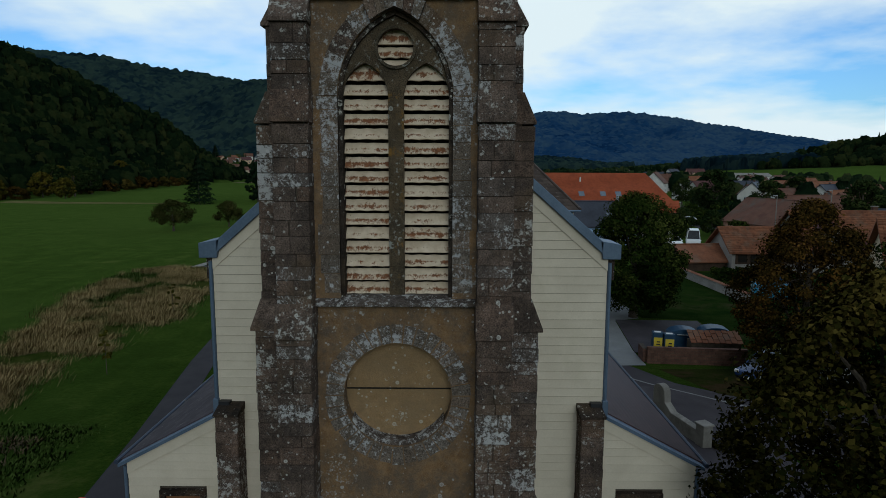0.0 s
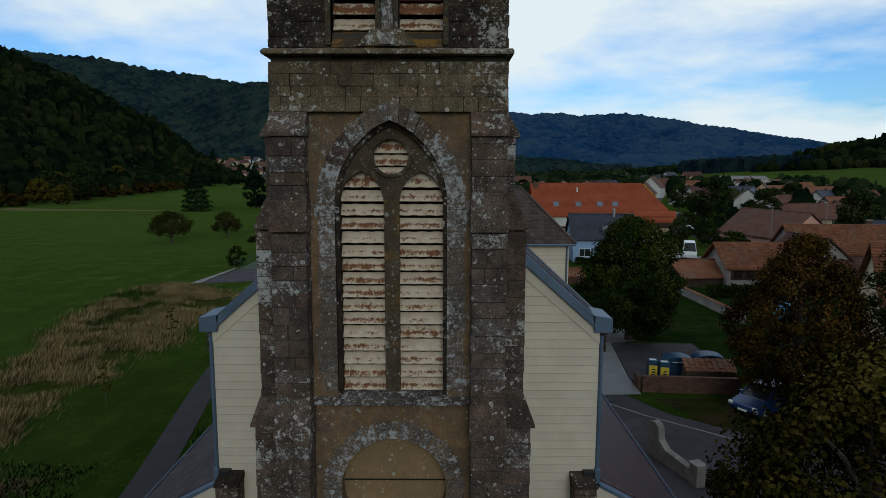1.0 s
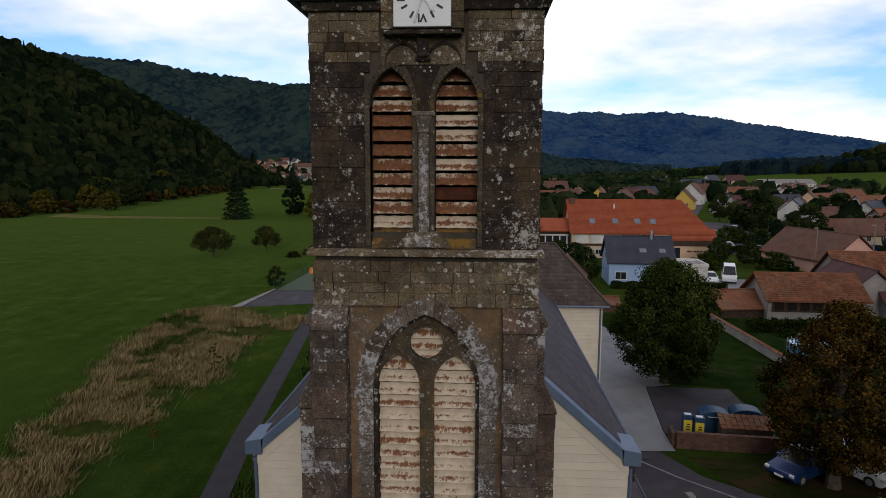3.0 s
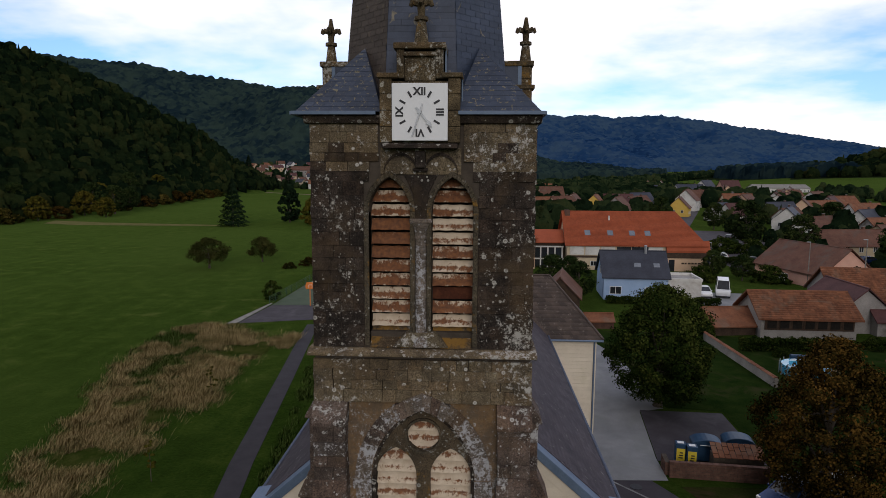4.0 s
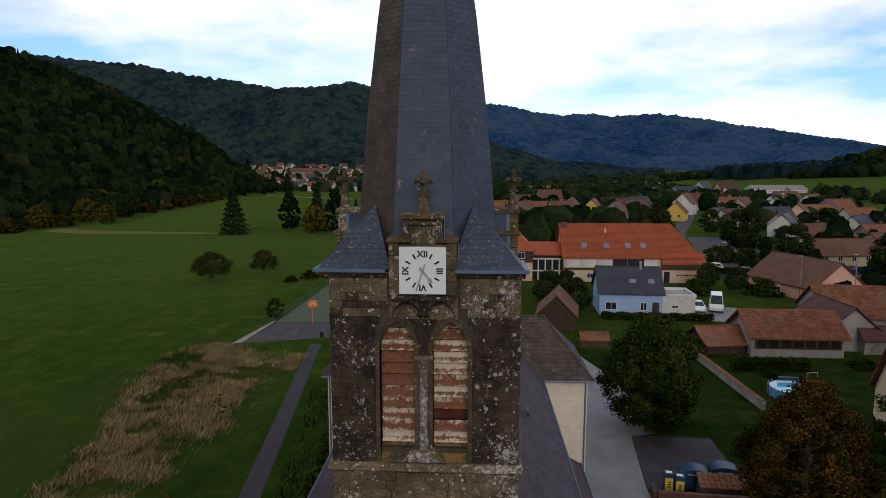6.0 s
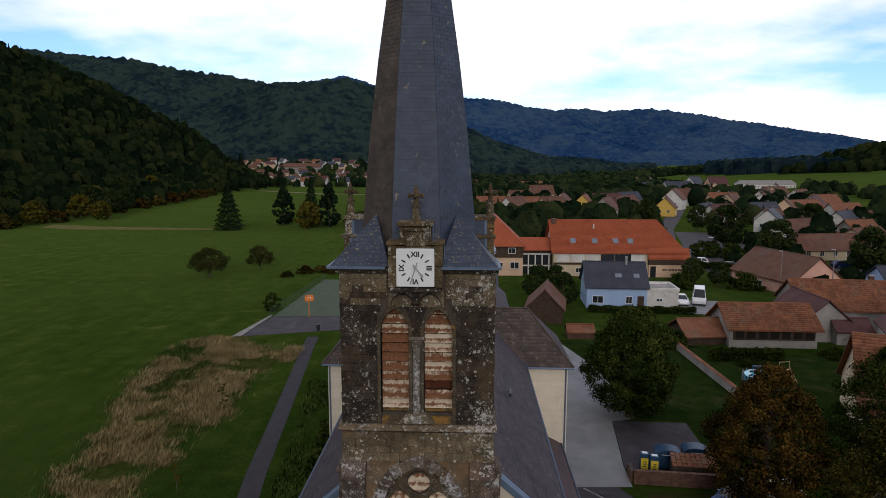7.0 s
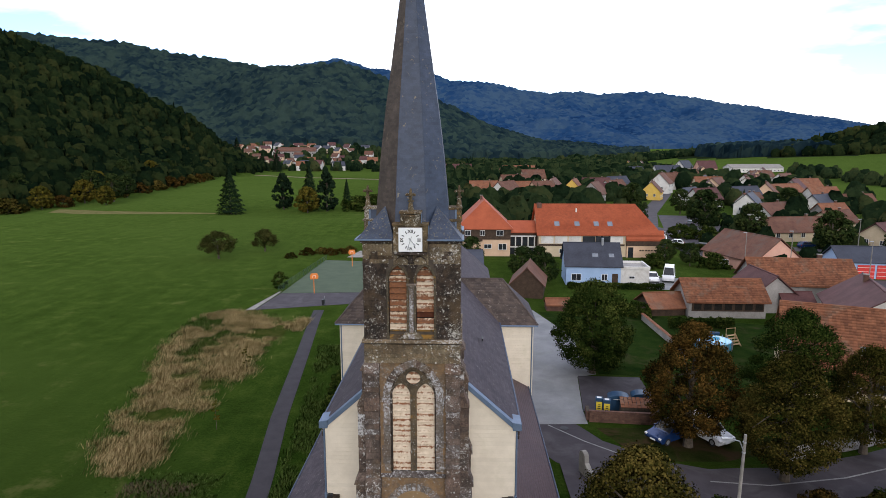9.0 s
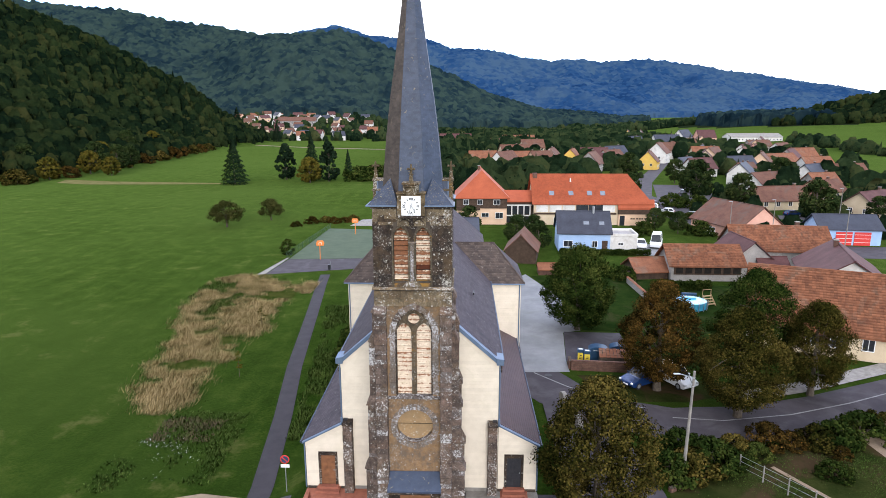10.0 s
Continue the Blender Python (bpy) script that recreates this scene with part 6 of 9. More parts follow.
for k, (x, y, key, s) in enumerate([(71, 151, "garden_tree", 1.45), (77, 135, "garden_tree", 1.15), (84.5, 113, "garden_tree", 1.2), (90, 118, "garden_tree", 0.9), (97, 110, "garden_tree", 0.8), (44, 101, "garden_tree", 0.62), (48, 98, "garden_tree", 0.58), (52, 97, "shrub_mass", 1.3), (40.5, 97, "shrub_mass", 1.2), (13, 84, "garden_tree", 0.75), (16.5, 80, "garden_tree", 0.7), (17, 92, "garden_tree", 0.6), (4, 96, "garden_tree", 0.75), (52, 152, "garden_tree", 1.0), (60, 138, "shrub_mass", 1.6), (66, 136, "shrub_mass", 1.5), (115, 190, "garden_tree", 1.2), (122, 205, "garden_tree", 1.1), (80, 196, "garden_tree", 1.1), (68, 215, "garden_tree", 1.25), (64, 128, "shrub_mass", 1.1), (36, 122, "garden_tree", 0.8)]):
    tree(key, x, y, "green garden tree among the village houses" if key == "garden_tree" else "green shrub among the village houses", s, 47 * k, name="tree" if key == "garden_tree" else "shrub", category="tree" if key == "garden_tree" else "shrub", group="village trees")
for k, (x, y, key, s) in enumerate([(16.9, 8.1, "shrub_mass", 0.8), (18.7, 8.6, "shrub_olive", 0.85), (20.3, 9.4, "shrub_mass", 0.85), (21.6, 9.6, "shrub_mass", 0.6), (20.5, 11.0, "shrub_mass", 0.62), (22.8, 11.6, "shrub_olive", 0.6), (25.6, 12.6, "shrub_brown", 0.8), (27.4, 12.4, "shrub_brown", 0.55), (24.0, 10.6, "shrub_mass", 0.5), (19.0, 11.6, "shrub_mass", 0.7), (21.6, 10.2, "shrub_olive", 0.45), (18.6, 9.0, "shrub_mass", 0.55), (31, 13.0, "shrub_mass", 0.75), (33.4, 14.0, "shrub_mass", 0.85), (35.6, 15.2, "shrub_olive", 0.7), (28.4, 8.5, "shrub_mass", 0.5), (29.4, 12.6, "shrub_olive", 0.7), (30.2, 11.0, "shrub_brown", 0.4), (13.2, 14.5, "shrub_olive", 0.4), (27.0, 60.5, "shrub_mass", 0.9), (44.5, 56, "shrub_mass", 0.6), (33, 52.5, "shrub_mass", 0.4)]):
    tree(key, x, y, "rank green shrub in a garden", s, 61 * k, name="shrub", category="shrub", group="garden shrubs")
for k, (x, y, key, s) in enumerate([(-160, 232, "yellow_tree", 1.0), (-152, 240, "garden_tree", 1.5), (-146, 224, "yellow_tree", 0.8), (-168, 250, "garden_tree", 1.6), (-172, 262, "yellow_tree", 1.1), (-158, 262, "garden_tree", 1.3), (-176, 215, "garden_tree", 1.4), (-160, 205, "yellow_tree", 0.9), (-180, 300, "garden_tree", 1.5), (-186, 340, "yellow_tree", 1.0), (-190, 370, "garden_tree", 1.4)]):
    tree(key, x, y, "yellowing tree at the foot of the wooded hill" if key == "yellow_tree" else "green tree at the foot of the wooded hill", s, 77 * k, group="trees at the wood's edge")


# ---- woods on the slopes and in the valley ----
def cone_arrays():
    n = 7
    v, f = [], []
    for tier, (z0, z1, r) in enumerate(((-0.9, 0.5, 0.62), (-0.1, 1.6, 0.42))):
        k = len(v)
        v += [(r * math.cos(2 * math.pi * i / n + tier), r * math.sin(2 * math.pi * i / n + tier), z0) for i in range(n)] + [(0, 0, z1)]
        f += [(k + i, k + (i + 1) % n, k + n) for i in range(n)]
    v = np.array(v)
    return v, np.array(f), v * np.array([1.6, 1.6, 0.0]) + np.array([0, 0, 0.5])


def lumpy_arrays(seed, around, rings, leaves, leaf):
    """A far tree: a lumpy crown, closed at the top, with leafy sprays standing out of it."""
    rnd = np.random.default_rng(seed)
    v, f = [(0, 0, 1.15 + rnd.uniform(-0.1, 0.15))], []
    for i in range(1, rings + 1):
        phi = math.radians(118) * i / rings
        for j in range(around):
            a = 2 * math.pi * (j + 0.5 * (i % 2)) / around
            r = 1 + rnd.uniform(-0.24, 0.2)
            v.append((r * math.sin(phi) * math.cos(a), r * math.sin(phi) * math.sin(a), 1.15 * r * math.cos(phi)))
    for j in range(around):
        f.append((0, 1 + j, 1 + (j + 1) % around))
        for i in range(rings - 1):
            p, q = 1 + i * around, 1 + (i + 1) * around
            k = (j + 1) % around
            f += [(p + j, q + j, q + k), (p + j, q + k, p + k)] if i % 2 == 0 else [(p + j, q + j, p + k), (q + j, q + k, p + k)]
    v = np.array(v)
    nv = v / np.linalg.norm(v, axis=1, keepdims=True) + rnd.normal(size=v.shape) * 0.22
    d = rnd.normal(size=(leaves, 3))
    d /= np.linalg.norm(d, axis=1, keepdims=True)
    d[:, 2] = np.abs(d[:, 2]) * 1.1 - 0.3
    p = d * rnd.uniform(0.86, 1.2, (leaves, 1)) * np.array([1, 1, 1.12])
    u = np.cross(d, rnd.normal(size=(leaves, 3)))
    u /= np.linalg.norm(u, axis=1, keepdims=True)
    w = np.cross(d + 0.4 * u, u)
    s = leaf * rnd.uniform(0.6, 1.4, (leaves, 1))
    t = np.stack([p - u * s * 0.5 - w * s * 0.2, p + u * s * 0.5 - w * s * 0.3, p + w * s * 0.6 + d * s * 0.4], 1).reshape(-1, 3)
    faces = np.concatenate([np.array(f), len(v) + np.arange(3 * leaves).reshape(-1, 3)])
    return np.concatenate([v, t]), faces, np.concatenate([nv, (d + np.array([0, 0, 0.2])).repeat(3, 0)])


FINE = [lumpy_arrays(k + 40, 10, 6, 80, 0.26) for k in range(4)]
LEAFY = [lumpy_arrays(k, 8, 5, 50, 0.32) for k in range(4)]
CONE = cone_arrays()


def woods(name, pts, radius, material, label, seed, conifers=0.2, squash=1.15, shapes=LEAFY):
    rnd = np.random.default_rng(seed)
    all_v, all_f, all_n, base = [], [], [], 0
    kind = rnd.random(len(pts)) < conifers
    for t in range(5):
        tv, tf, tn = CONE if t == 4 else shapes[t]
        pick = np.where(kind)[0] if t == 4 else np.where(~kind)[0][t::4]
        if not len(pick):
            continue
        p, r = pts[pick], radius[pick]
        a = rnd.uniform(0, 2 * np.pi, len(pick))
        ca, sa = np.cos(a)[:, None], np.sin(a)[:, None]
        x = (tv[:, 0] * ca - tv[:, 1] * sa) * r[:, None] + p[:, :1]
        y = (tv[:, 0] * sa + tv[:, 1] * ca) * r[:, None] + p[:, 1:2]
        z = tv[:, 2] * r[:, None] * squash + p[:, 2:3] + r[:, None] * 0.4
        v = np.stack([x, y, z], -1).reshape(-1, 3)
        f = (tf[None] + (np.arange(len(pick)) * len(tv))[:, None, None]).reshape(-1, 3) + base
        base += len(v)
        m = np.stack([tn[:, 0] * ca - tn[:, 1] * sa, tn[:, 0] * sa + tn[:, 1] * ca, np.broadcast_to(tn[:, 2], (len(pick), len(tv)))], -1).reshape(-1, 3)
        all_n.append(m / np.linalg.norm(m, axis=1, keepdims=True))
        all_v.append(v)
        all_f.append(f)
    ob = new(name, fast_mesh(name, np.concatenate(all_v), np.concatenate(all_f), material, np.concatenate(all_n)))
    return tagged(ob, label, "woods", kind="stuff")


def scatter(x0, x1, y0, y1, step, seed, keep, view=0.92):
    rnd = np.random.default_rng(seed)
    x, y = np.meshgrid(np.arange(x0, x1, step), np.arange(y0, y1, step))
    x = x.ravel() + rnd.uniform(-0.5, 0.5, x.size) * step
    y = y.ravel() + rnd.uniform(-0.5, 0.5, y.size) * step
    ok = np.abs(x) < view * (y + 32)
    x, y = x[ok], y[ok]
    z = terrain(x, y)
    ok = keep(x, y, z)
    return np.stack([x, y, z], 1)[ok]


def radii_for(pts, r, seed, spread=0.3):
    return r * np.random.default_rng(seed).uniform(1 - spread, 1 + spread, len(pts))


p = scatter(-640, -120, 90, 640, 4.8, 1, lambda x, y, z: hills(x, y) > 1.0)
woods("hillside_wood", p, radii_for(p, 3.7, 2, 0.45), FOREST, "dark mixed wood covering the near hillside", 3, 0.05, 1.3)


def crowns(x, y, size, seed):
    """Height of a closed canopy: the domes of crowns standing on a jittered grid, 0 to 1."""
    i, j = np.floor(x / size).astype(np.int64), np.floor(y / size).astype(np.int64)
    best = np.full_like(x, 0.4)

    def chance(a, b, k):
        h = np.sin(a * 127.1 + b * 311.7 + k * 74.7 + seed) * 43758.5453
        return h - np.floor(h)

    for di in (-1, 0, 1):
        for dj in (-1, 0, 1):
            a, b = i + di, j + dj
            cx, cy = (a + chance(a, b, 1)) * size, (b + chance(a, b, 2)) * size
            d2 = ((x - cx) ** 2 + (y - cy) ** 2) / (size * size)
            best = np.maximum(best, (0.55 + 0.45 * chance(a, b, 3)) * np.clip(1 - 0.9 * d2, 0, 1))
    return best


def canopy(name, near, far, rows, step, size, tall, material, label, seed, keep):
    """A closed wood seen from afar: one relief of crowns over the slopes."""
    rnd = np.random.default_rng(seed)
    ang = np.radians(np.arange(90 - 39, 90 + 40.5, step))
    rad = near * (far / near) ** np.linspace(0, 1, rows)
    aa, rr = np.meshgrid(ang, rad)
    x, y = rr * np.cos(aa), rr * np.sin(aa) - 30
    x, y = x + rnd.normal(0, 0.05, x.shape) * size, y + rnd.normal(0, 0.05, x.shape) * size
    base = terrain(x, y)
    z = base + tall * (0.25 + crowns(x, y, size, seed)) + rnd.normal(0, 0.025 * tall, x.shape)
    ok = keep(x, y, base)
    z = np.where(ok, z, base - 2)
    n, m = x.shape
    i, j = np.meshgrid(np.arange(n - 1), np.arange(m - 1), indexing="ij")
    q = np.stack([i * m + j, (i + 1) * m + j, (i + 1) * m + j + 1, i * m + j + 1], -1).reshape(-1, 4)[:, ::-1]
    q = q[ok.ravel()[q].any(1)]
    me = fast_mesh(name, np.stack([x, y, z], -1).reshape(-1, 3), q, material)
    me.polygons.foreach_set("use_smooth", np.ones(len(q), bool))
    return tagged(new(name, me), label, "woods", kind="stuff")


canopy("ridge_wood", 660, 1760, 360, 0.12, 10.5, 14.0, HAZY_FOREST_MID, "dark mixed wood covering the middle ridges, slightly tinted with haze blue", 6, lambda x, y, z: ((hills(x, y) > 4) & (x + 0.3 * y > -420) | (hills(x, y) > 60)) & (x < 420) & (y > 630) & (y < 1460))
canopy("far_wood", 1500, 3950, 170, 0.1, 14.0, 13.0, HAZY_FOREST_FAR, "woods covering the far ridges, distance haze put into their blue colour", 9, lambda x, y, z: (hills(x, y) > 8) & (y >= 1450))
p = scatter(330, 760, 560, 940, 9.5, 10, lambda x, y, z: (hills(x, y) > 2.5) & (x > 360))
woods("side_hill_wood", p, radii_for(p, 6.0, 11), FOREST, "dark wood on the side hill", 12, 0.08)


def valley(x, y, z):
    band = (y > 330 + 40 * np.sin(x * 0.03)) & (x > -30) & (x < 150 + 0.06 * y) & (y < 800)
    strip = (y > 880 + 40 * np.sin(x * 0.02)) & (x > 90) & (y < 980 + 20 * np.sin(x * 0.05)) & (x < 470)
    left = (y > 600) & (x < -20) & (x > -150) & (np.sin(x * 0.09) * np.cos(y * 0.06) > 0.45) & (y < 700)
    open_ = (np.sin(x * 0.041 + 2) * np.sin(y * 0.033) > 0.62)
    return (band & ~open_) | strip | left


p = scatter(-160, 620, 330, 1000, 7.0, 13, valley)
woods("valley_trees", p, radii_for(p, 4.6, 14, 0.35), VALLEY_LEAF, "leafy trees along the valley floor", 15, 0.12)
p = scatter(-400, -40, 585, 860, 12, 23, lambda x, y, z: (x > -0.47 * (y + 30)) & (hills(x, y) < 6) & (np.sin(x * 0.13 + 1) * np.cos(y * 0.11) > -0.15))
woods("far_village_trees", p, radii_for(p, 4.4, 24, 0.4), VALLEY_LEAF, "dark trees between the far village's houses", 25, 0.25)
p = scatter(-25, 200, 130, 335, 8.5, 16, lambda x, y, z: (np.sin(x * 0.11) * np.cos(y * 0.09 + 1) > -0.12) & ((y > 215) | (x > 105)) & (x < 30 + 0.48 * y) & (np.abs(x - 62 - (y - 160) * 0.36) > 11))
woods("village_trees", p, radii_for(p, 3.6, 17, 0.4), VALLEY_LEAF, "leafy trees between the village houses", 18, 0.08, 1.15, FINE)
p = scatter(-8, 56, 132, 240, 8.0, 71, lambda x, y, z: np.sin(x * 0.21 + 0.5) * np.cos(y * 0.13) > -0.35)
woods("school_trees", p, radii_for(p, 3.7, 72, 0.4), VALLEY_LEAF, "leafy trees behind the school", 73, 0.03, 1.2, FINE)
p = scatter(64, 175, 84, 225, 6.5, 31, lambda x, y, z: (np.sin(x * 0.23 + 0.7 * np.sin(y * 0.19)) * np.cos(y * 0.21 + 0.4) > 0.1) & (np.abs(x - 62 - (y - 160) * 0.36) > 9))
woods("garden_bushes", p, radii_for(p, 2.0, 32, 0.45), VALLEY_LEAF, "leafy bushes in the gardens between the houses", 33, 0.0, 1.15, FINE)
def groves(spots, seed):
    """Trees standing in loose groups: x, y, how many and how far they spread."""
    rnd = np.random.default_rng(seed)
    x = np.concatenate([rnd.normal(a, d, n) for a, b, n, d in spots])
    y = np.concatenate([rnd.normal(b, d, n) for a, b, n, d in spots])
    return np.stack([x, y, terrain(x, y)], 1)


p = groves([(190, 320, 9, 6), (200, 334, 5, 5), (175, 249, 3, 2.5), (180, 256, 2, 2), (284, 500, 6, 7), (281, 470, 6, 6), (278, 440, 6, 6), (274, 415, 5, 6), (268, 398, 5, 5), (262, 372, 5, 4), (255, 350, 3, 3), (431, 736, 1, 1), (415, 777, 8, 9), (445, 800, 10, 12), (150, 300, 6, 6), (160, 345, 6, 8), (225, 395, 6, 9), (140, 205, 4, 4), (118, 140, 3, 3), (124, 150, 2, 3)], 61)
woods("field_trees", p, radii_for(p, 3.8, 62, 0.35), VALLEY_LEAF, "leafy trees and hedges along the far fields", 63, 0.06, 1.15, FINE)

# ---- houses ----
TILE_ORANGE = surface("orange_roof_tiles", (0.255, 0.056, 0.022), (0.36, 0.086, 0.035), 0.5, 6, 0.75, island=0.1)
TILE_BROWN = surface("brown_roof_tiles", (0.085, 0.036, 0.024), (0.15, 0.07, 0.045), 0.6, 5, 0.85, stain=(0.1, 0.075, 0.06), stain_scale=0.3)
TILE_RUST = surface("rusty_roof_tiles", (0.12, 0.045, 0.023), (0.225, 0.09, 0.045), 0.7, 4, 0.85, island=0.25, stain=(0.15, 0.1, 0.07), stain_scale=0.35)
TILE_MAROON = surface("maroon_roof_tiles", (0.06, 0.024, 0.023), (0.1, 0.042, 0.04), 0.6, 5, 0.8)
TILE_DARK = surface("anthracite_roof_tiles", (0.022, 0.025, 0.037), (0.042, 0.047, 0.066), 0.5, 5, 0.6)
WALL_WHITE = surface("white_render", (0.55, 0.54, 0.51), (0.7, 0.69, 0.66), 0.5, 15, 0.9, stain=(0.45, 0.42, 0.38), stain_scale=0.4)
WALL_CREAM = surface("cream_render", (0.5, 0.4, 0.27), (0.62, 0.51, 0.36), 0.5, 15, 0.9)
WALL_PINK = surface("pink_render", (0.6, 0.33, 0.25), (0.7, 0.41, 0.32), 0.5, 15, 0.9)
WALL_YELLOW = surface("yellow_render", (0.62, 0.4, 0.08), (0.7, 0.48, 0.12), 0.5, 15, 0.9)
WALL_BLUE = surface("light_blue_render", (0.27, 0.40, 0.62), (0.35, 0.49, 0.7), 0.5, 15, 0.9)
WALL_GREY = surface("grey_render", (0.22, 0.21, 0.2), (0.36, 0.34, 0.32), 0.5, 12, 0.9, stain=(0.18, 0.16, 0.14), stain_scale=0.4)
WALL_PEACH = surface("peach_render", (0.56, 0.38, 0.25), (0.66, 0.47, 0.33), 0.5, 15, 0.9)
TIMBER = surface("dark_brown_timber", (0.035, 0.022, 0.015), (0.075, 0.048, 0.032), 1.5, 12, 0.85, island=0.2)
SKY_GLASS = surface("skylight_glass", (0.1, 0.12, 0.15), (0.16, 0.18, 0.22), 1, 5, 0.2, 0.0, 0.6, bump=0)
BRICK = surface("red_brick", (0.075, 0.04, 0.03), (0.14, 0.074, 0.054), 2.0, 12, 0.9, vary=0.2)
RED_PAINT = surface("red_door_paint", (0.5, 0.03, 0.025), (0.6, 0.05, 0.04), 1.5, 10, 0.5)


def window_on(parent, x, y, z, w, h, facing=-1, axis="y", glass=GLASS_DARK, frame_mat=WHITE, name="window"):
    """A framed window standing on a wall: facing along -y or +y, or along x."""
    t = 0.07
    def put(a0, a1, b0, b1, z0, z1):
        return Geo().box(a0, a1, b0, b1, z0, z1) if axis == "y" else Geo().box(b0, b1, a0, a1, z0, z1)
    lo, hi = sorted((y, y + facing * 0.06))
    fr = Geo().strip([(x - w / 2, z), (x - w / 2, z + h), (x + w / 2, z + h), (x + w / 2, z), (x - w / 2, z)], [(x - w / 2 + t, z + t), (x - w / 2 + t, z + h - t), (x + w / 2 - t, z + h - t), (x + w / 2 - t, z + t), (x - w / 2 + t, z + t)], lo, hi)
    if axis == "x":
        fr.v = [(p[1], p[0], p[2]) for p in fr.v]
    win = piece(name, fr, frame_mat, parent)
    lo, hi = sorted((y - facing * 0.01, y + facing * 0.025))
    piece("pane", put(x - w / 2 + t, x + w / 2 - t, lo, hi, z + t, z + h - t), glass, win)
    piece("mullion", put(x - 0.025, x + 0.025, *sorted((y, y + facing * 0.05)), z + t, z + h - t), frame_mat, win)
    return win


def tile_courses(parent, corners, rows, width, material):
    """Overlapping courses of roof tiles on one slope: eave corners first, then the ridge corners."""
    p00, p10, p11, p01 = corners
    nrm = (p10 - p00).cross(p01 - p00).normalized()
    if nrm.z < 0:
        nrm = -nrm
    verts, quads = [], []
    for r in range(rows):
        l0, r0, l1, r1 = p00.lerp(p01, r / rows), p10.lerp(p11, r / rows), p00.lerp(p01, (r + 1) / rows), p10.lerp(p11, (r + 1) / rows)
        n = max(1, round((r0 - l0).length / width))
        for i in range(n):
            f0, f1 = (i + 0.04) / n, (i + 0.96) / n
            up = random.uniform(0.04, 0.075)
            k = len(verts)
            verts += [l0.lerp(r0, f0) + nrm * up, l0.lerp(r0, f1) + nrm * up, l1.lerp(r1, f1) + nrm * 0.012, l1.lerp(r1, f0) + nrm * 0.012, l0.lerp(r0, f0), l0.lerp(r0, f1)]
            quads += [(k, k + 1, k + 2, k + 3), (k + 4, k + 5, k + 1, k)]
    ob = new("tiling", fast_mesh("tiling", [tuple(v) for v in verts], quads, material))
    ob.parent = parent
    tagged(ob, kind="stuff")


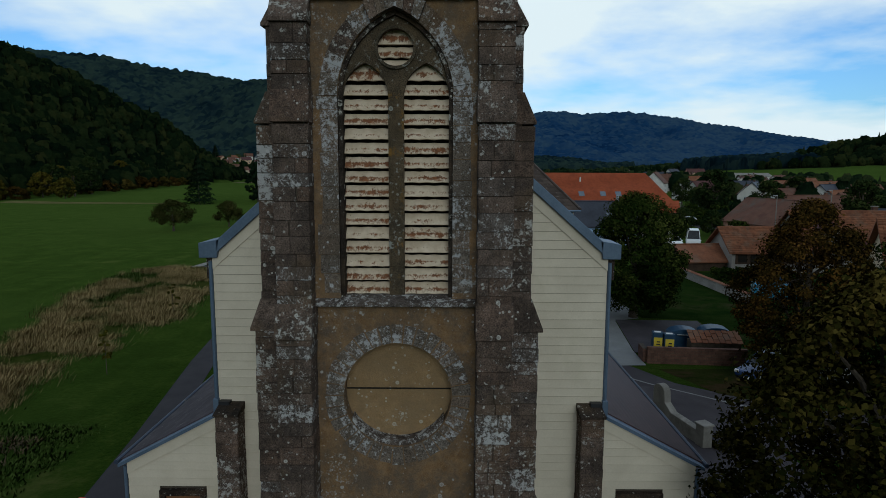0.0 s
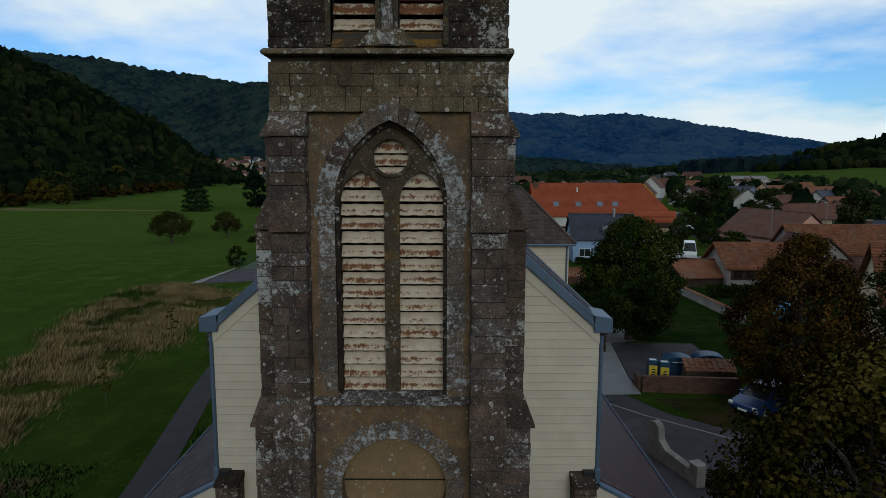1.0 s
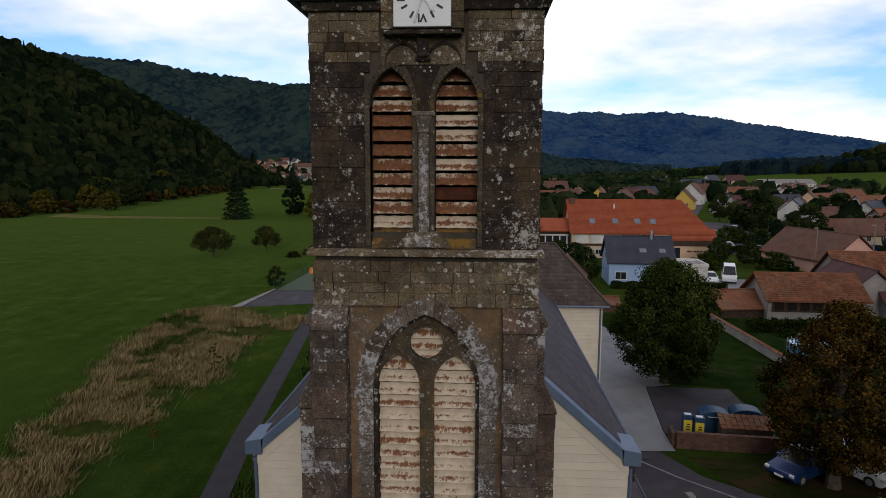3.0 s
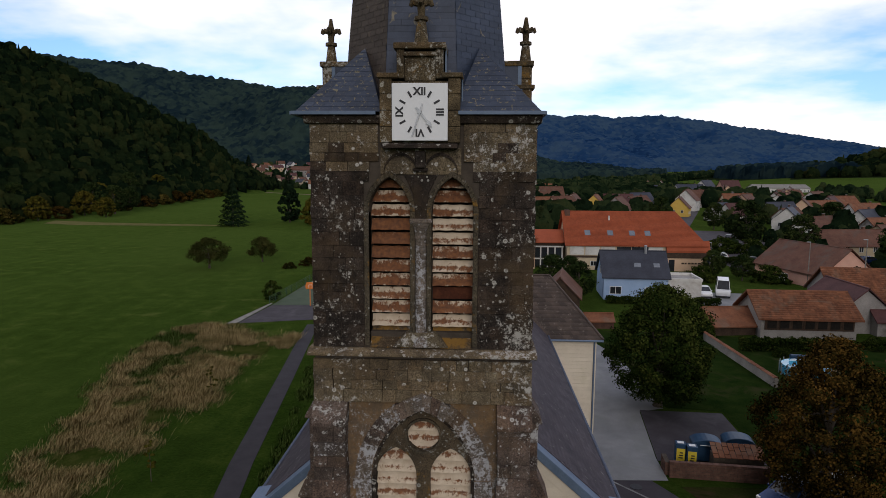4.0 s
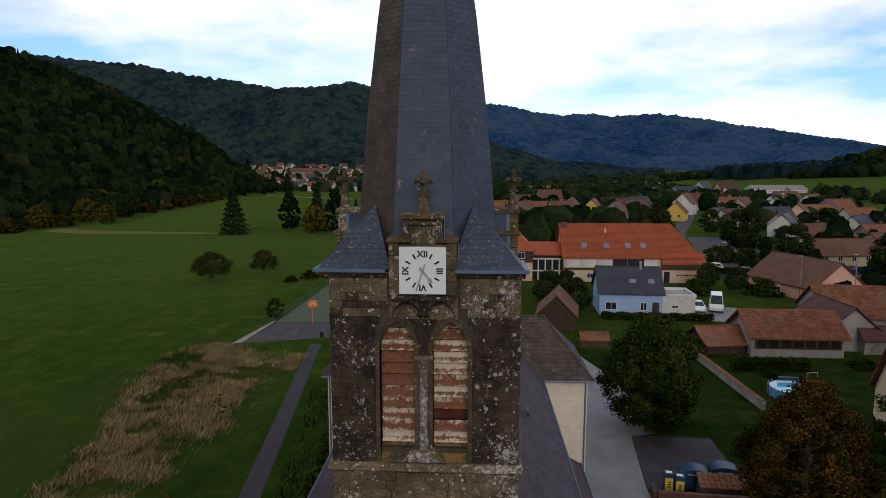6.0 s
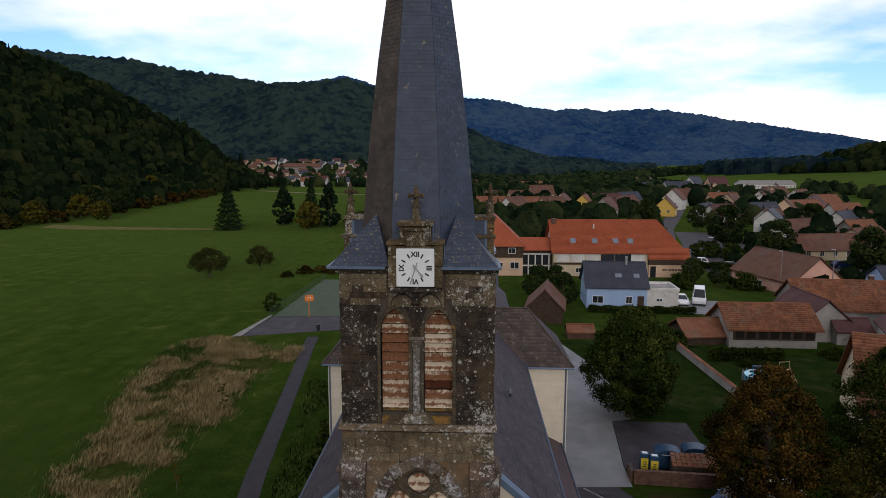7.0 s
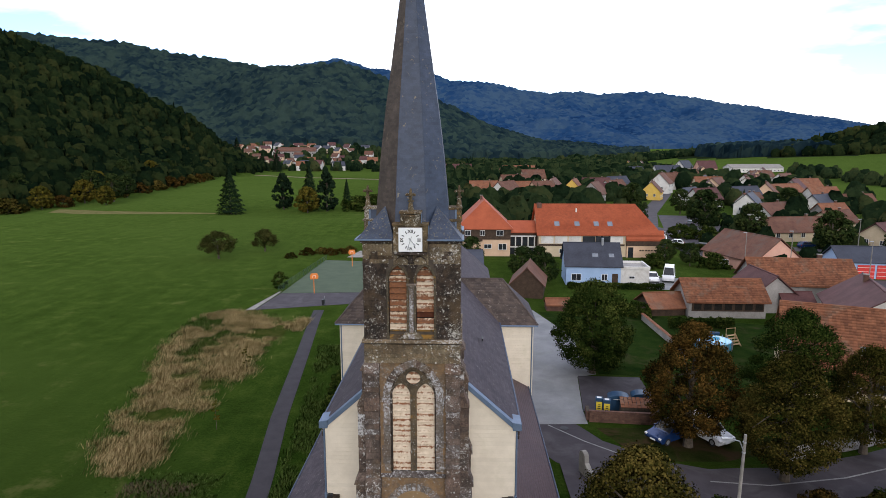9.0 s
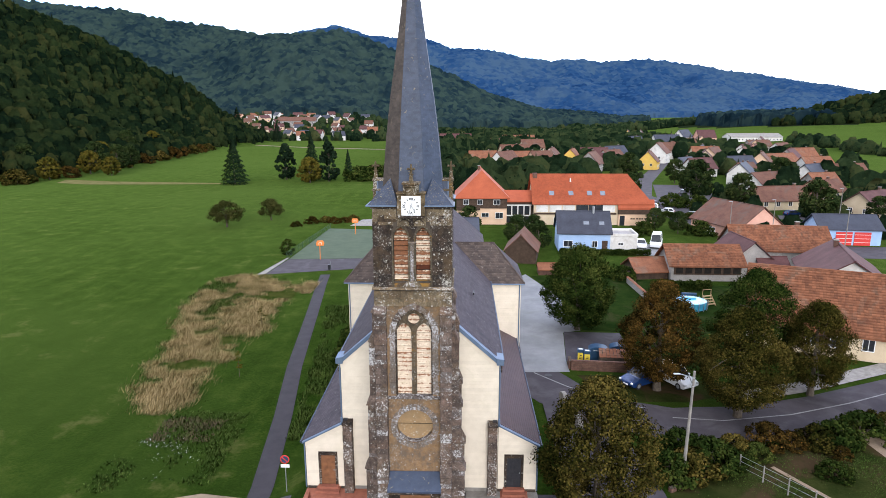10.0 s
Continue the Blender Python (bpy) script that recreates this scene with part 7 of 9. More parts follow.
def house(x, y, turn, length, depth, wall_h, roof_h, wall_mat, roof_mat, label, over=0.4, front=(), back=(), left=(), right=(), chimney=True, skylights=(), category="house", group="", door_at=None, name="house", hip_left=0.0, hip_right=0.0, z=None, tiles=None):
    """A gabled house, its ridge along its own x axis; windows given as (position, sill height, width, height) on each side."""
    base = gz(x, y) if z is None else z
    h = thing(name, label, category, group, pose(x, y, base - 0.15, 0, 0, turn))
    L, D = length / 2, depth / 2
    walls = Geo().box(-L, L, -D, D, 0, wall_h)
    if not hip_left or not hip_right:
        if not hip_left and not hip_right:
            walls = Geo().prism([(-D, 0), (D, 0), (D, wall_h), (0, wall_h + roof_h - 0.12), (-D, wall_h)], "x", -L, L)
        elif hip_right:
            walls = walls.prism([(-D, wall_h), (D, wall_h), (0, wall_h + roof_h - 0.12)], "x", -L, -L + 0.3)
        else:
            walls = walls.prism([(-D, wall_h), (D, wall_h), (0, wall_h + roof_h - 0.12)], "x", L - 0.3, L)
    piece("wall", walls, wall_mat, h)
    k = over * roof_h / D
    th = 0.16
    xl, xr = -L - over, L + over
    for s in (-1, 1):
        pts = [(xl, s * (D + over), wall_h - k), (xr, s * (D + over), wall_h - k), (xr - (hip_right + over if hip_right else 0), 0, wall_h + roof_h), (xl + (hip_left + over if hip_left else 0), 0, wall_h + roof_h)]
        g = Geo().add(pts + [(a, b, c + th) for a, b, c in pts], [(0, 1, 2, 3), (4, 5, 6, 7), (0, 1, 5, 4), (1, 2, 6, 5), (2, 3, 7, 6), (3, 0, 4, 7)])
        slope = piece("roof_slope", g, roof_mat, h)
        if tiles:
            tile_courses(slope, [Vector((a, b, c + th)) for a, b, c in pts], tiles[0], tiles[1], roof_mat)
    for s, hip in ((-1, hip_left), (1, hip_right)):
        if hip:
            e = (xr if s > 0 else xl)
            r = e - s * (hip + over)
            pts = [(e, -D - over, wall_h - k), (e, D + over, wall_h - k), (r, 0, wall_h + roof_h)]
            piece("roof_hip", Geo().add(pts + [(a, b, c + th) for a, b, c in pts], [(0, 1, 2), (3, 4, 5), (0, 1, 4, 3), (1, 2, 5, 4), (2, 0, 3, 5)]), roof_mat, h)
    piece("ridge_cap", Geo().tube((xl + (hip_left + over if hip_left else 0), 0, wall_h + roof_h + th * 0.8), (xr - (hip_right + over if hip_right else 0), 0, wall_h + roof_h + th * 0.8), 0.12, 0.12, 6), roof_mat, h)
    for p, sill, w, hh in front:
        window_on(h, p, -D, sill, w, hh, -1)
    for p, sill, w, hh in back:
        window_on(h, p, D, sill, w, hh, 1)
    for p, sill, w, hh in left:
        window_on(h, p, -L, sill, w, hh, -1, "x")
    for p, sill, w, hh in right:
        window_on(h, p, L, sill, w, hh, 1, "x")
    if door_at is not None:
        door = piece("door", Geo().box(door_at - 0.5, door_at + 0.5, -D - 0.05, -D + 0.02, 0.15, 2.25), TIMBER, h)
        piece("door_knob", Geo().box(door_at + 0.35, door_at + 0.41, -D - 0.1, -D - 0.05, 1.15, 1.25), STEEL, door)
    if chimney:
        c = piece("chimney", Geo().box(L * 0.45 - 0.3, L * 0.45 + 0.3, 0.2, 0.75, wall_h + roof_h * 0.6, wall_h + roof_h + 0.7), BRICK, h)
        piece("chimney_cap", Geo().box(L * 0.45 - 0.37, L * 0.45 + 0.37, 0.13, 0.82, wall_h + roof_h + 0.7, wall_h + roof_h + 0.8), CONCRETE, c)
    for p, up, w in skylights:
        t0, t1 = up, up + 0.15
        def on(px, t, o):
            return (px, -(D) * (1 - t), wall_h + roof_h * t + th + o)
        g = Geo().add([on(p - w / 2, t0, 0.02), on(p + w / 2, t0, 0.02), on(p + w / 2, t1, 0.02), on(p - w / 2, t1, 0.02), on(p - w / 2, t0, 0.1), on(p + w / 2, t0, 0.1), on(p + w / 2, t1, 0.1), on(p - w / 2, t1, 0.1)], [(4, 5, 6, 7), (0, 1, 5, 4), (1, 2, 6, 5), (2, 3, 7, 6), (3, 0, 4, 7)])
        piece("skylight", g, GLASS_DARK if int(p * 10) % 2 else SKY_GLASS, h)
    return h


# the school: a long orange-roofed block, a lower entrance end, a glazed link and a gabled house
school = house(31.9, 114.2, 0, 26.2, 12.4, 5.3, 5.7, WALL_CREAM, TILE_ORANGE, "long cream school building under an orange tile roof", 0.5, hip_right=4.0, chimney=False,
               skylights=[(-9.0, 0.22, 1.1), (-4.6, 0.22, 1.1), (-0.4, 0.22, 1.1), (2.6, 0.22, 1.1)], tiles=(30, 0.33), front=[(-8.0, 0.9, 1.2, 1.0)], category="school", name="school")
for k in range(6):
    piece("window_band", Geo().box(-12.6 + 3.0 * k, -9.9 + 3.0 * k, -6.3, -6.2, 3.1, 4.7), WALL_WHITE if k not in (3, 4) else GLASS_DARK, school)
for x in (-0.6, 0.6, 2.2):
    piece("tall_window", Geo().box(x - 0.2, x + 0.2, -6.33, -6.2, 2.9, 4.9), GLASS_DARK, school)
piece("floor_band", Geo().box(-13.1, 5.5, -6.32, -6.2, 2.55, 2.95), TIMBER, school)
piece("entrance_canopy", Geo().prism([(-6.9, 3.75), (-6.9, 4.15), (-6.0, 6.0), (-6.0, 5.3)], "x", 5.7, 13.9), TILE_ORANGE, school)
piece("entrance_wall", Geo().box(5.9, 13.4, -6.75, -6.1, 0, 3.6), WALL_PEACH, school)
piece("entrance_beam", Geo().box(5.8, 13.6, -6.85, -6.3, 2.7, 3.7), TIMBER, school)
piece("entrance_door", Geo().box(6.2, 7.3, -6.8, -6.7, 0.1, 2.4), GLASS_DARK, school)
for k, w in enumerate((0.5, 0.35, 0.5, 0.45, 0.4, 0.5)):
    piece("sign_bar", Geo().box(8.6 + 0.62 * k, 8.6 + 0.62 * k + w, -6.79, -6.74, 1.55, 1.85), TIMBER, school)
piece("brick_chimney", Geo().box(-13.0, -12.0, -1.0, 0.4, 9.5, 11.4), BRICK, school)
piece("roof_vent", Geo().tube((-4.4, -1.8, 9.5), (-4.4, -1.8, 10.4), 0.18, 0.14, 8), WALL_WHITE, school)
link = thing("school_link", "glazed link under a low orange roof between school buildings", "building", at=pose(15.4, 110.5, -0.1))
piece("wall", Geo().box(-3.2, 3.2, 0, 6, 0, 5.2), TIMBER, link)
piece("roof_slope", Geo().prism([(-0.6, 5.0), (-0.6, 5.2), (3.2, 7.4), (6.5, 5.2), (6.5, 5.0)], "x", -3.2, 3.2), TILE_ORANGE, link)
for k in range(5):
    piece("post", Geo().box(-2.9 + 1.4 * k - 0.12, -2.9 + 1.4 * k + 0.12, -0.7, -0.45, 0, 4.3), WALL_WHITE, link)
    if k < 4:
        piece("pane", Geo().box(-2.75 + 1.4 * k, -1.65 + 1.4 * k, -0.3, -0.2, 2.2, 4.0), GLASS_DARK, link)
        piece("pane", Geo().box(-2.75 + 1.4 * k, -1.65 + 1.4 * k, -0.3, -0.2, 0.3, 1.6), GLASS_DARK, link)
for z in (1.8, 4.2):
    piece("rail", Geo().box(-3.0, 3.0, -0.7, -0.45, z, z + 0.25), WALL_WHITE, link)
annex = house(6.9, 114.6, 90, 13.0, 11.4, 6.7, 5.4, WALL_PEACH, TILE_ORANGE, "peach house with a brown timber gable and orange roof", 0.6, chimney=True, hip_left=3.2, category="house")
piece("timber_front", Geo().box(-6.72, -6.4, -5.75, 5.75, 3.9, 6.7), TIMBER, annex)
for s in (-1, 1):
    piece("timber_side", Geo().box(-6.4, 6.4, *sorted((s * 5.72, s * 5.78)), 3.9, 6.7), TIMBER, annex)
for p, z0, w, hh in ((-3.6, 4.7, 1.3, 1.2), (-0.4, 4.7, 1.1, 1.2), (3.4, 4.7, 1.5, 1.2), (0.8, 1.9, 1.7, 1.0), (4.0, 1.6, 1.8, 1.4), (-4.0, 2.0, 0.9, 1.0)):
    window_on(annex, -p, -6.76, z0, w, hh, -1, "x")
piece("balcony", Geo().box(-7.4, -6.5, 0.4, 5.6, 3.6, 4.3), TIMBER, annex)

# blue house with its flat garage
blue = house(25.0, 83.4, -3, 9.3, 7.2, 3.7, 3.3, WALL_BLUE, TILE_DARK, "light blue house with an anthracite tile roof", 0.35, front=[(-2.9, 1.0, 1.7, 1.2), (1.9, 1.0, 1.0, 1.2)], left=[(0, 3.6, 1.0, 1.1)], skylights=[(0.4, 0.32, 1.0), (3.2, 0.32, 0.9)], chimney=False, door_at=3.7)
piece("flue", Geo().tube((1.9, -0.3, 6.4), (1.9, -0.3, 8.0), 0.22, 0.22, 10), STEEL, blue)
garage = thing("garage", "pale flat-roofed garage beside a blue house", "garage", at=pose(32.0, 82.6, -0.1, 0, 0, -3))
piece("wall", Geo().box(-2.5, 2.5, -2.8, 2.8, 0, 3.0), WALL_WHITE, garage)
for x0, x1, y0, y1 in ((-2.6, 2.6, -2.9, -2.65), (-2.6, 2.6, 2.65, 2.9), (-2.6, -2.35, -2.65, 2.65), (2.35, 2.6, -2.65, 2.65)):
    piece("parapet", Geo().box(x0, x1, y0, y1, 3.0, 3.45), WALL_WHITE, garage)
piece("flat_roof", Geo().box(-2.35, 2.35, -2.65, 2.65, 3.0, 3.06), WALL_GREY, garage)
window_on(garage, -0.4, -2.8, 1.3, 1.0, 0.5)

# the barn and its neighbours
barn = house(39.3, 63.0, -1, 10.6, 6.6, 2.7, 2.3, WALL_GREY, TILE_RUST, "old barn with a rusty tile roof and dark timber front", 0.5, chimney=False, category="barn", name="barn", tiles=(14, 0.33))
for k in range(30):
    piece("plank", Geo().box(-4.9 + 0.33 * k, -4.9 + 0.33 * k + 0.31, -3.37 - 0.01 * (k % 3), -3.3, 1.15, 2.6), TIMBER, barn)
# near-black panels on the planks stand in for shaded openings
for k in range(7):
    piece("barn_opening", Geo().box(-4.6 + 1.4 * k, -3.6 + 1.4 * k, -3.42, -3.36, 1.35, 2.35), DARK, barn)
house(31.6, 63.2, 8, 6.0, 5.0, 1.4, 1.5, TIMBER, TILE_RUST, "low lean-to shed with a rusty tile roof", 0.4, chimney=False, category="shed", name="shed")
house(47.2, 66.8, 90, 8.5, 6.0, 2.9, 2.6, WALL_GREY, TILE_MAROON, "grey gabled outbuilding with a brown roof", 0.35, chimney=False, category="outbuilding", name="outbuilding")
house(50.0, 62.8, 0, 4.2, 3.0, 2.0, 1.2, WALL_GREY, TILE_MAROON, "small shed with a dark red roof", 0.3, chimney=False, category="shed", name="shed")
house(55.0, 72.0, -6, 15.0, 8.5, 3.2, 3.2, WALL_GREY, TILE_RUST, "farmhouse under a wide rusty tile roof", 0.4, category="house", tiles=(16, 0.33))
house(55.0, 53.5, 68, 15.0, 9.5, 3.2, 3.2, WALL_WHITE, TILE_MAROON, "white gabled house with a maroon roof", 0.5, left=[(-0.9, 3.7, 0.8, 0.9)], category="house")
big = house(44.9, 34.1, -22.5, 20.5, 10.4, 3.0, 5.0, WALL_CREAM, TILE_RUST, "large old farmhouse under a broad rusty tile roof", 0.45, front=[(-4.4, 1.2, 1.1, 1.3), (-2.2, 1.2, 1.1, 1.3), (0.6, 1.2, 1.1, 1.3)], skylights=[(-3.4, 0.22, 1.0)], category="house", chimney=False, tiles=(24, 0.33))
for p in (-5.2, -3.6, -3.0, -1.4):
    piece("shutter", Geo().box(p - 0.25, p + 0.25, -5.27, -5.2, 1.15, 2.55), BRICK, big)
pink = house(60.2, 99.0, 106, 15.0, 10.5, 2.6, 4.0, WALL_PINK, TILE_BROWN, "brown-roofed house with a bare pink gable", 0.4, chimney=False, skylights=[(1.0, 0.3, 0.8), (4.0, 0.5, 0.8)])
station = house(77.0, 90.2, -6, 11.0, 7.0, 3.3, 2.2, WALL_BLUE, TILE_DARK, "blue-grey station building with red folding doors", 0.4, chimney=False, category="building", name="station_building")
for k in range(2):
    door = piece("folding_door", Geo().box(-2.6 + 3.3 * k, 0.3 + 3.3 * k, -3.62, -3.45, 0.1, 2.7), RED_PAINT, station, "red folding door")
    for j in range(3):
        piece("door_rail", Geo().box(-2.6 + 3.3 * k, 0.3 + 3.3 * k, -3.65, -3.6, 0.7 + 0.75 * j, 0.76 + 0.75 * j), WHITE, door)

# houses of the village, farther off
FAR = [
    (88, 136, 8, 17, 8.5, 2.7, 3.2, WALL_CREAM, TILE_BROWN), (104, 123, 30, 13, 9, 2.8, 3.5, WALL_CREAM, TILE_MAROON), (104, 196, 55, 10, 8, 4.0, 3.8, WALL_WHITE, TILE_DARK),
    (101, 173, 30, 13, 8, 3.2, 3.2, WALL_WHITE, TILE_BROWN), (89, 259, 65, 9, 8.5, 4.0, 4.4, WALL_YELLOW, TILE_BROWN), (106, 300, 60, 11, 10, 5.5, 5.0, WALL_WHITE, TILE_BROWN),
    (98, 238, 45, 12, 7, 3.5, 3.5, WALL_WHITE, TILE_DARK), (131, 292, 50, 13, 10, 4.2, 4.4, WALL_PEACH, TILE_BROWN), (155, 396, 30, 13, 9, 4.5, 4.5, WALL_PINK, TILE_BROWN),
    (176, 430, 80, 14, 9, 5, 5, WALL_PEACH, TILE_BROWN), (171, 383, 5, 26, 10, 3.2, 3.2, WALL_GREY, TILE_DARK), (258, 527, 3, 46, 16, 4, 3, WALL_WHITE, CONCRETE),
    (175, 338, 50, 16, 9, 4, 4.6, WALL_PINK, TILE_BROWN), (189, 339, 40, 15, 10, 4.2, 4.6, WALL_WHITE, TILE_BROWN), (150, 262, 25, 17, 9, 3.6, 3.6, WALL_CREAM, TILE_RUST),
    (145, 221, -10, 6.5, 4, 2.2, 0.8, WALL_GREY, CONCRETE), (48.5, 292, 70, 12, 9, 3.8, 4.4, WALL_WHITE, TILE_BROWN), (57, 280, 70, 12, 9.5, 3.6, 4.8, WALL_YELLOW, TILE_RUST),
    (60, 247, 65, 13, 9.5, 4.0, 4.8, WALL_GREY, TILE_BROWN), (46, 362, 10, 14, 9, 5, 5, WALL_CREAM, TILE_BROWN), (35, 284, 10, 13, 9, 3, 4, WALL_CREAM, TILE_RUST),
    (45, 450, 0, 24, 10, 5, 5, WALL_WHITE, TILE_RUST), (22, 258, 55, 14, 9, 3.6, 4.8, WALL_WHITE, TILE_BROWN), (12, 268, 5, 13, 9, 3.6, 4.4, WALL_CREAM, TILE_RUST),
    (-4, 490, 0, 26, 10, 5, 5, WALL_CREAM, TILE_MAROON), (25, 405, 5, 17, 9, 4.5, 4.5, WALL_CREAM, TILE_BROWN), (158, 562, 70, 12, 10, 5, 6, WALL_YELLOW, TILE_BROWN),
    (170, 562, 70, 13, 10, 5, 6, WALL_WHITE, TILE_MAROON), (160, 457, 15, 22, 10, 5, 5, WALL_WHITE, TILE_DARK), (195, 520, 40, 15, 11, 6, 6, WALL_WHITE, TILE_DARK),
    (208, 505, 10, 16, 10, 6, 6, WALL_PINK, TILE_MAROON), (140, 330, 60, 12, 9, 4, 4, WALL_WHITE, TILE_DARK), (68, 262, 10, 12, 8, 3.4, 4, WALL_PEACH, TILE_MAROON),
    (120, 330, 20, 14, 9, 5, 4.4, WALL_WHITE, TILE_BROWN), (205, 402, 15, 17, 9, 4, 4, WALL_GREY, TILE_BROWN), (220, 430, 60, 15, 9, 4.4, 4.4, WALL_WHITE, TILE_MAROON),
    (112, 212, 30, 9, 7, 3.4, 3.2, WALL_WHITE, TILE_BROWN), (128, 160, 20, 9, 6, 2.4, 2.0, WALL_CREAM, TILE_RUST),
    (76, 278, 40, 13, 9, 3.6, 4.4, WALL_WHITE, TILE_BROWN), (40, 268, 30, 12, 9, 3.4, 4.6, WALL_PEACH, TILE_BROWN), (72, 300, 0, 14, 9, 3.6, 4.4, WALL_WHITE, TILE_MAROON),
    (118, 268, 70, 13, 9, 4, 4.4, WALL_CREAM, TILE_MAROON), (122, 240, 20, 13, 8, 3.4, 4.0, WALL_WHITE, TILE_DARK), (150, 300, 60, 14, 9, 4, 4.4, WALL_WHITE, TILE_BROWN),
    (140, 360, 10, 16, 9, 4.5, 4.4, WALL_CREAM, TILE_BROWN), (190, 375, 70, 14, 9, 4.4, 4.6, WALL_PEACH, TILE_BROWN), (180, 300, 15, 15, 9, 3.6, 4.2, WALL_CREAM, TILE_RUST),
    (165, 330, 40, 13, 9, 4, 4.5, WALL_WHITE, TILE_MAROON), (128, 430, 30, 14, 9, 5, 4.8, WALL_WHITE, TILE_DARK), (30, 320, 20, 14, 9, 4, 4.6, WALL_CREAM, TILE_BROWN),
    (99, 224, 25, 12, 8, 3.6, 4.0, WALL_WHITE, TILE_MAROON), (136, 250, 60, 13, 9, 4, 4.4, WALL_PEACH, TILE_BROWN), (152, 236, 15, 14, 8.5, 3.4, 4.0, WALL_WHITE, TILE_RUST), (164, 280, 50, 13, 9, 4, 4.4, WALL_GREY, TILE_MAROON),
    (131, 200, 35, 11, 8, 3.2, 3.8, WALL_WHITE, TILE_DARK), (147, 205, 10, 12, 8, 3.2, 3.6, WALL_CREAM, TILE_BROWN), (84, 305, 30, 13, 9, 4, 4.6, WALL_WHITE, TILE_DARK), (130, 300, 0, 14, 9, 4, 4.6, WALL_CREAM, TILE_RUST),
    (108, 152, 28, 12, 7.5, 3.0, 3.0, WALL_CREAM, TILE_BROWN), (122, 178, 15, 10, 7, 2.8, 3.0, WALL_GREY, TILE_RUST),
]
WORDS = {"white_render": "white", "cream_render": "cream", "pink_render": "pink", "yellow_render": "yellow", "grey_render": "grey", "peach_render": "peach"}
for x, y, turn, L, D, wh, rh, wm, rm in FAR:
    n = int(L // 3)
    fr = [(-L / 2 + (k + 0.5) * L / n, 1.2, 1.1, 1.3) for k in range(n)]
    if wh > 4.4:
        fr += [(p, 3.4, w, hh) for p, _, w, hh in fr[: len(fr)]]
    gab = [(-1.7, wh * 0.45, 1.0, 1.2), (1.7, wh * 0.45, 1.0, 1.2)]
    house(x, y, turn, L, D, wh, rh, wm, rm, f"{WORDS[wm.name]} village house with a {'brown' if rm in (TILE_BROWN, TILE_RUST) else 'dark'} tiled roof", 0.4, front=fr, left=gab, group="village houses", name="house")

# the far village at the foot of the woods
rnd = random.Random(8)
spots = []
for k in range(64):
    for _ in range(40):
        y = rnd.uniform(600, 850)
        x = -(y + 30) * (0.13 + 0.27 * rnd.random() ** 0.7)
        if all((x - a) ** 2 + (y - b) ** 2 > 300 for a, b in spots):
            spots.append((x, y))
            break
for x, y in spots:
    wm = rnd.choice([WALL_WHITE, WALL_WHITE, WALL_WHITE, WALL_CREAM, WALL_PEACH])
    rm = rnd.choice([TILE_BROWN, TILE_BROWN, TILE_MAROON, TILE_RUST, TILE_DARK])
    L = rnd.uniform(9, 13)
    house(x, y, rnd.uniform(-40, 60), L, rnd.uniform(7, 9), rnd.uniform(3.6, 6.5), rnd.uniform(3.2, 4.4), wm, rm, f"{WORDS[wm.name]} house of the far village", 0.4, front=[(-L / 4, 1.5, 1.4, 1.5), (L / 4, 1.5, 1.4, 1.5), (0, 4.0, 1.4, 1.4)], group="far village houses", chimney=False)
house(-203, 735, 4, 46, 13, 8, 4.5, WALL_GREY, TILE_BROWN, "long grey building of the far village", 0.5, group="far village houses", front=[(-20 + 5 * k, 4.5, 1.6, 1.8) for k in range(9)])

# ---- vehicles ----
CAR_BLUE = surface("blue_car_paint", (0.009, 0.034, 0.12), (0.013, 0.042, 0.145), 1, 8, 0.25, 0.3, 0.6, bump=0)
CAR_WHITE = surface("white_car_paint", (0.66, 0.68, 0.7), (0.72, 0.73, 0.75), 1, 8, 0.3, 0.0, 0.6, bump=0)
CAR_GREY = surface("grey_car_paint", (0.12, 0.13, 0.15), (0.16, 0.17, 0.19), 1, 8, 0.3, 0.4, 0.6, bump=0)
TYRE = surface("black_tyre", (0.012, 0.012, 0.013), (0.025, 0.025, 0.026), 6, 40, 0.9)
LAMP_GLASS = surface("headlamp_glass", (0.5, 0.52, 0.55), (0.7, 0.72, 0.75), 6, 40, 0.15, 0.2, 0.6, bump=0)
TAIL_RED = surface("tail_lamp", (0.3, 0.01, 0.01), (0.4, 0.02, 0.02), 6, 40, 0.2, 0, 0.6, bump=0)


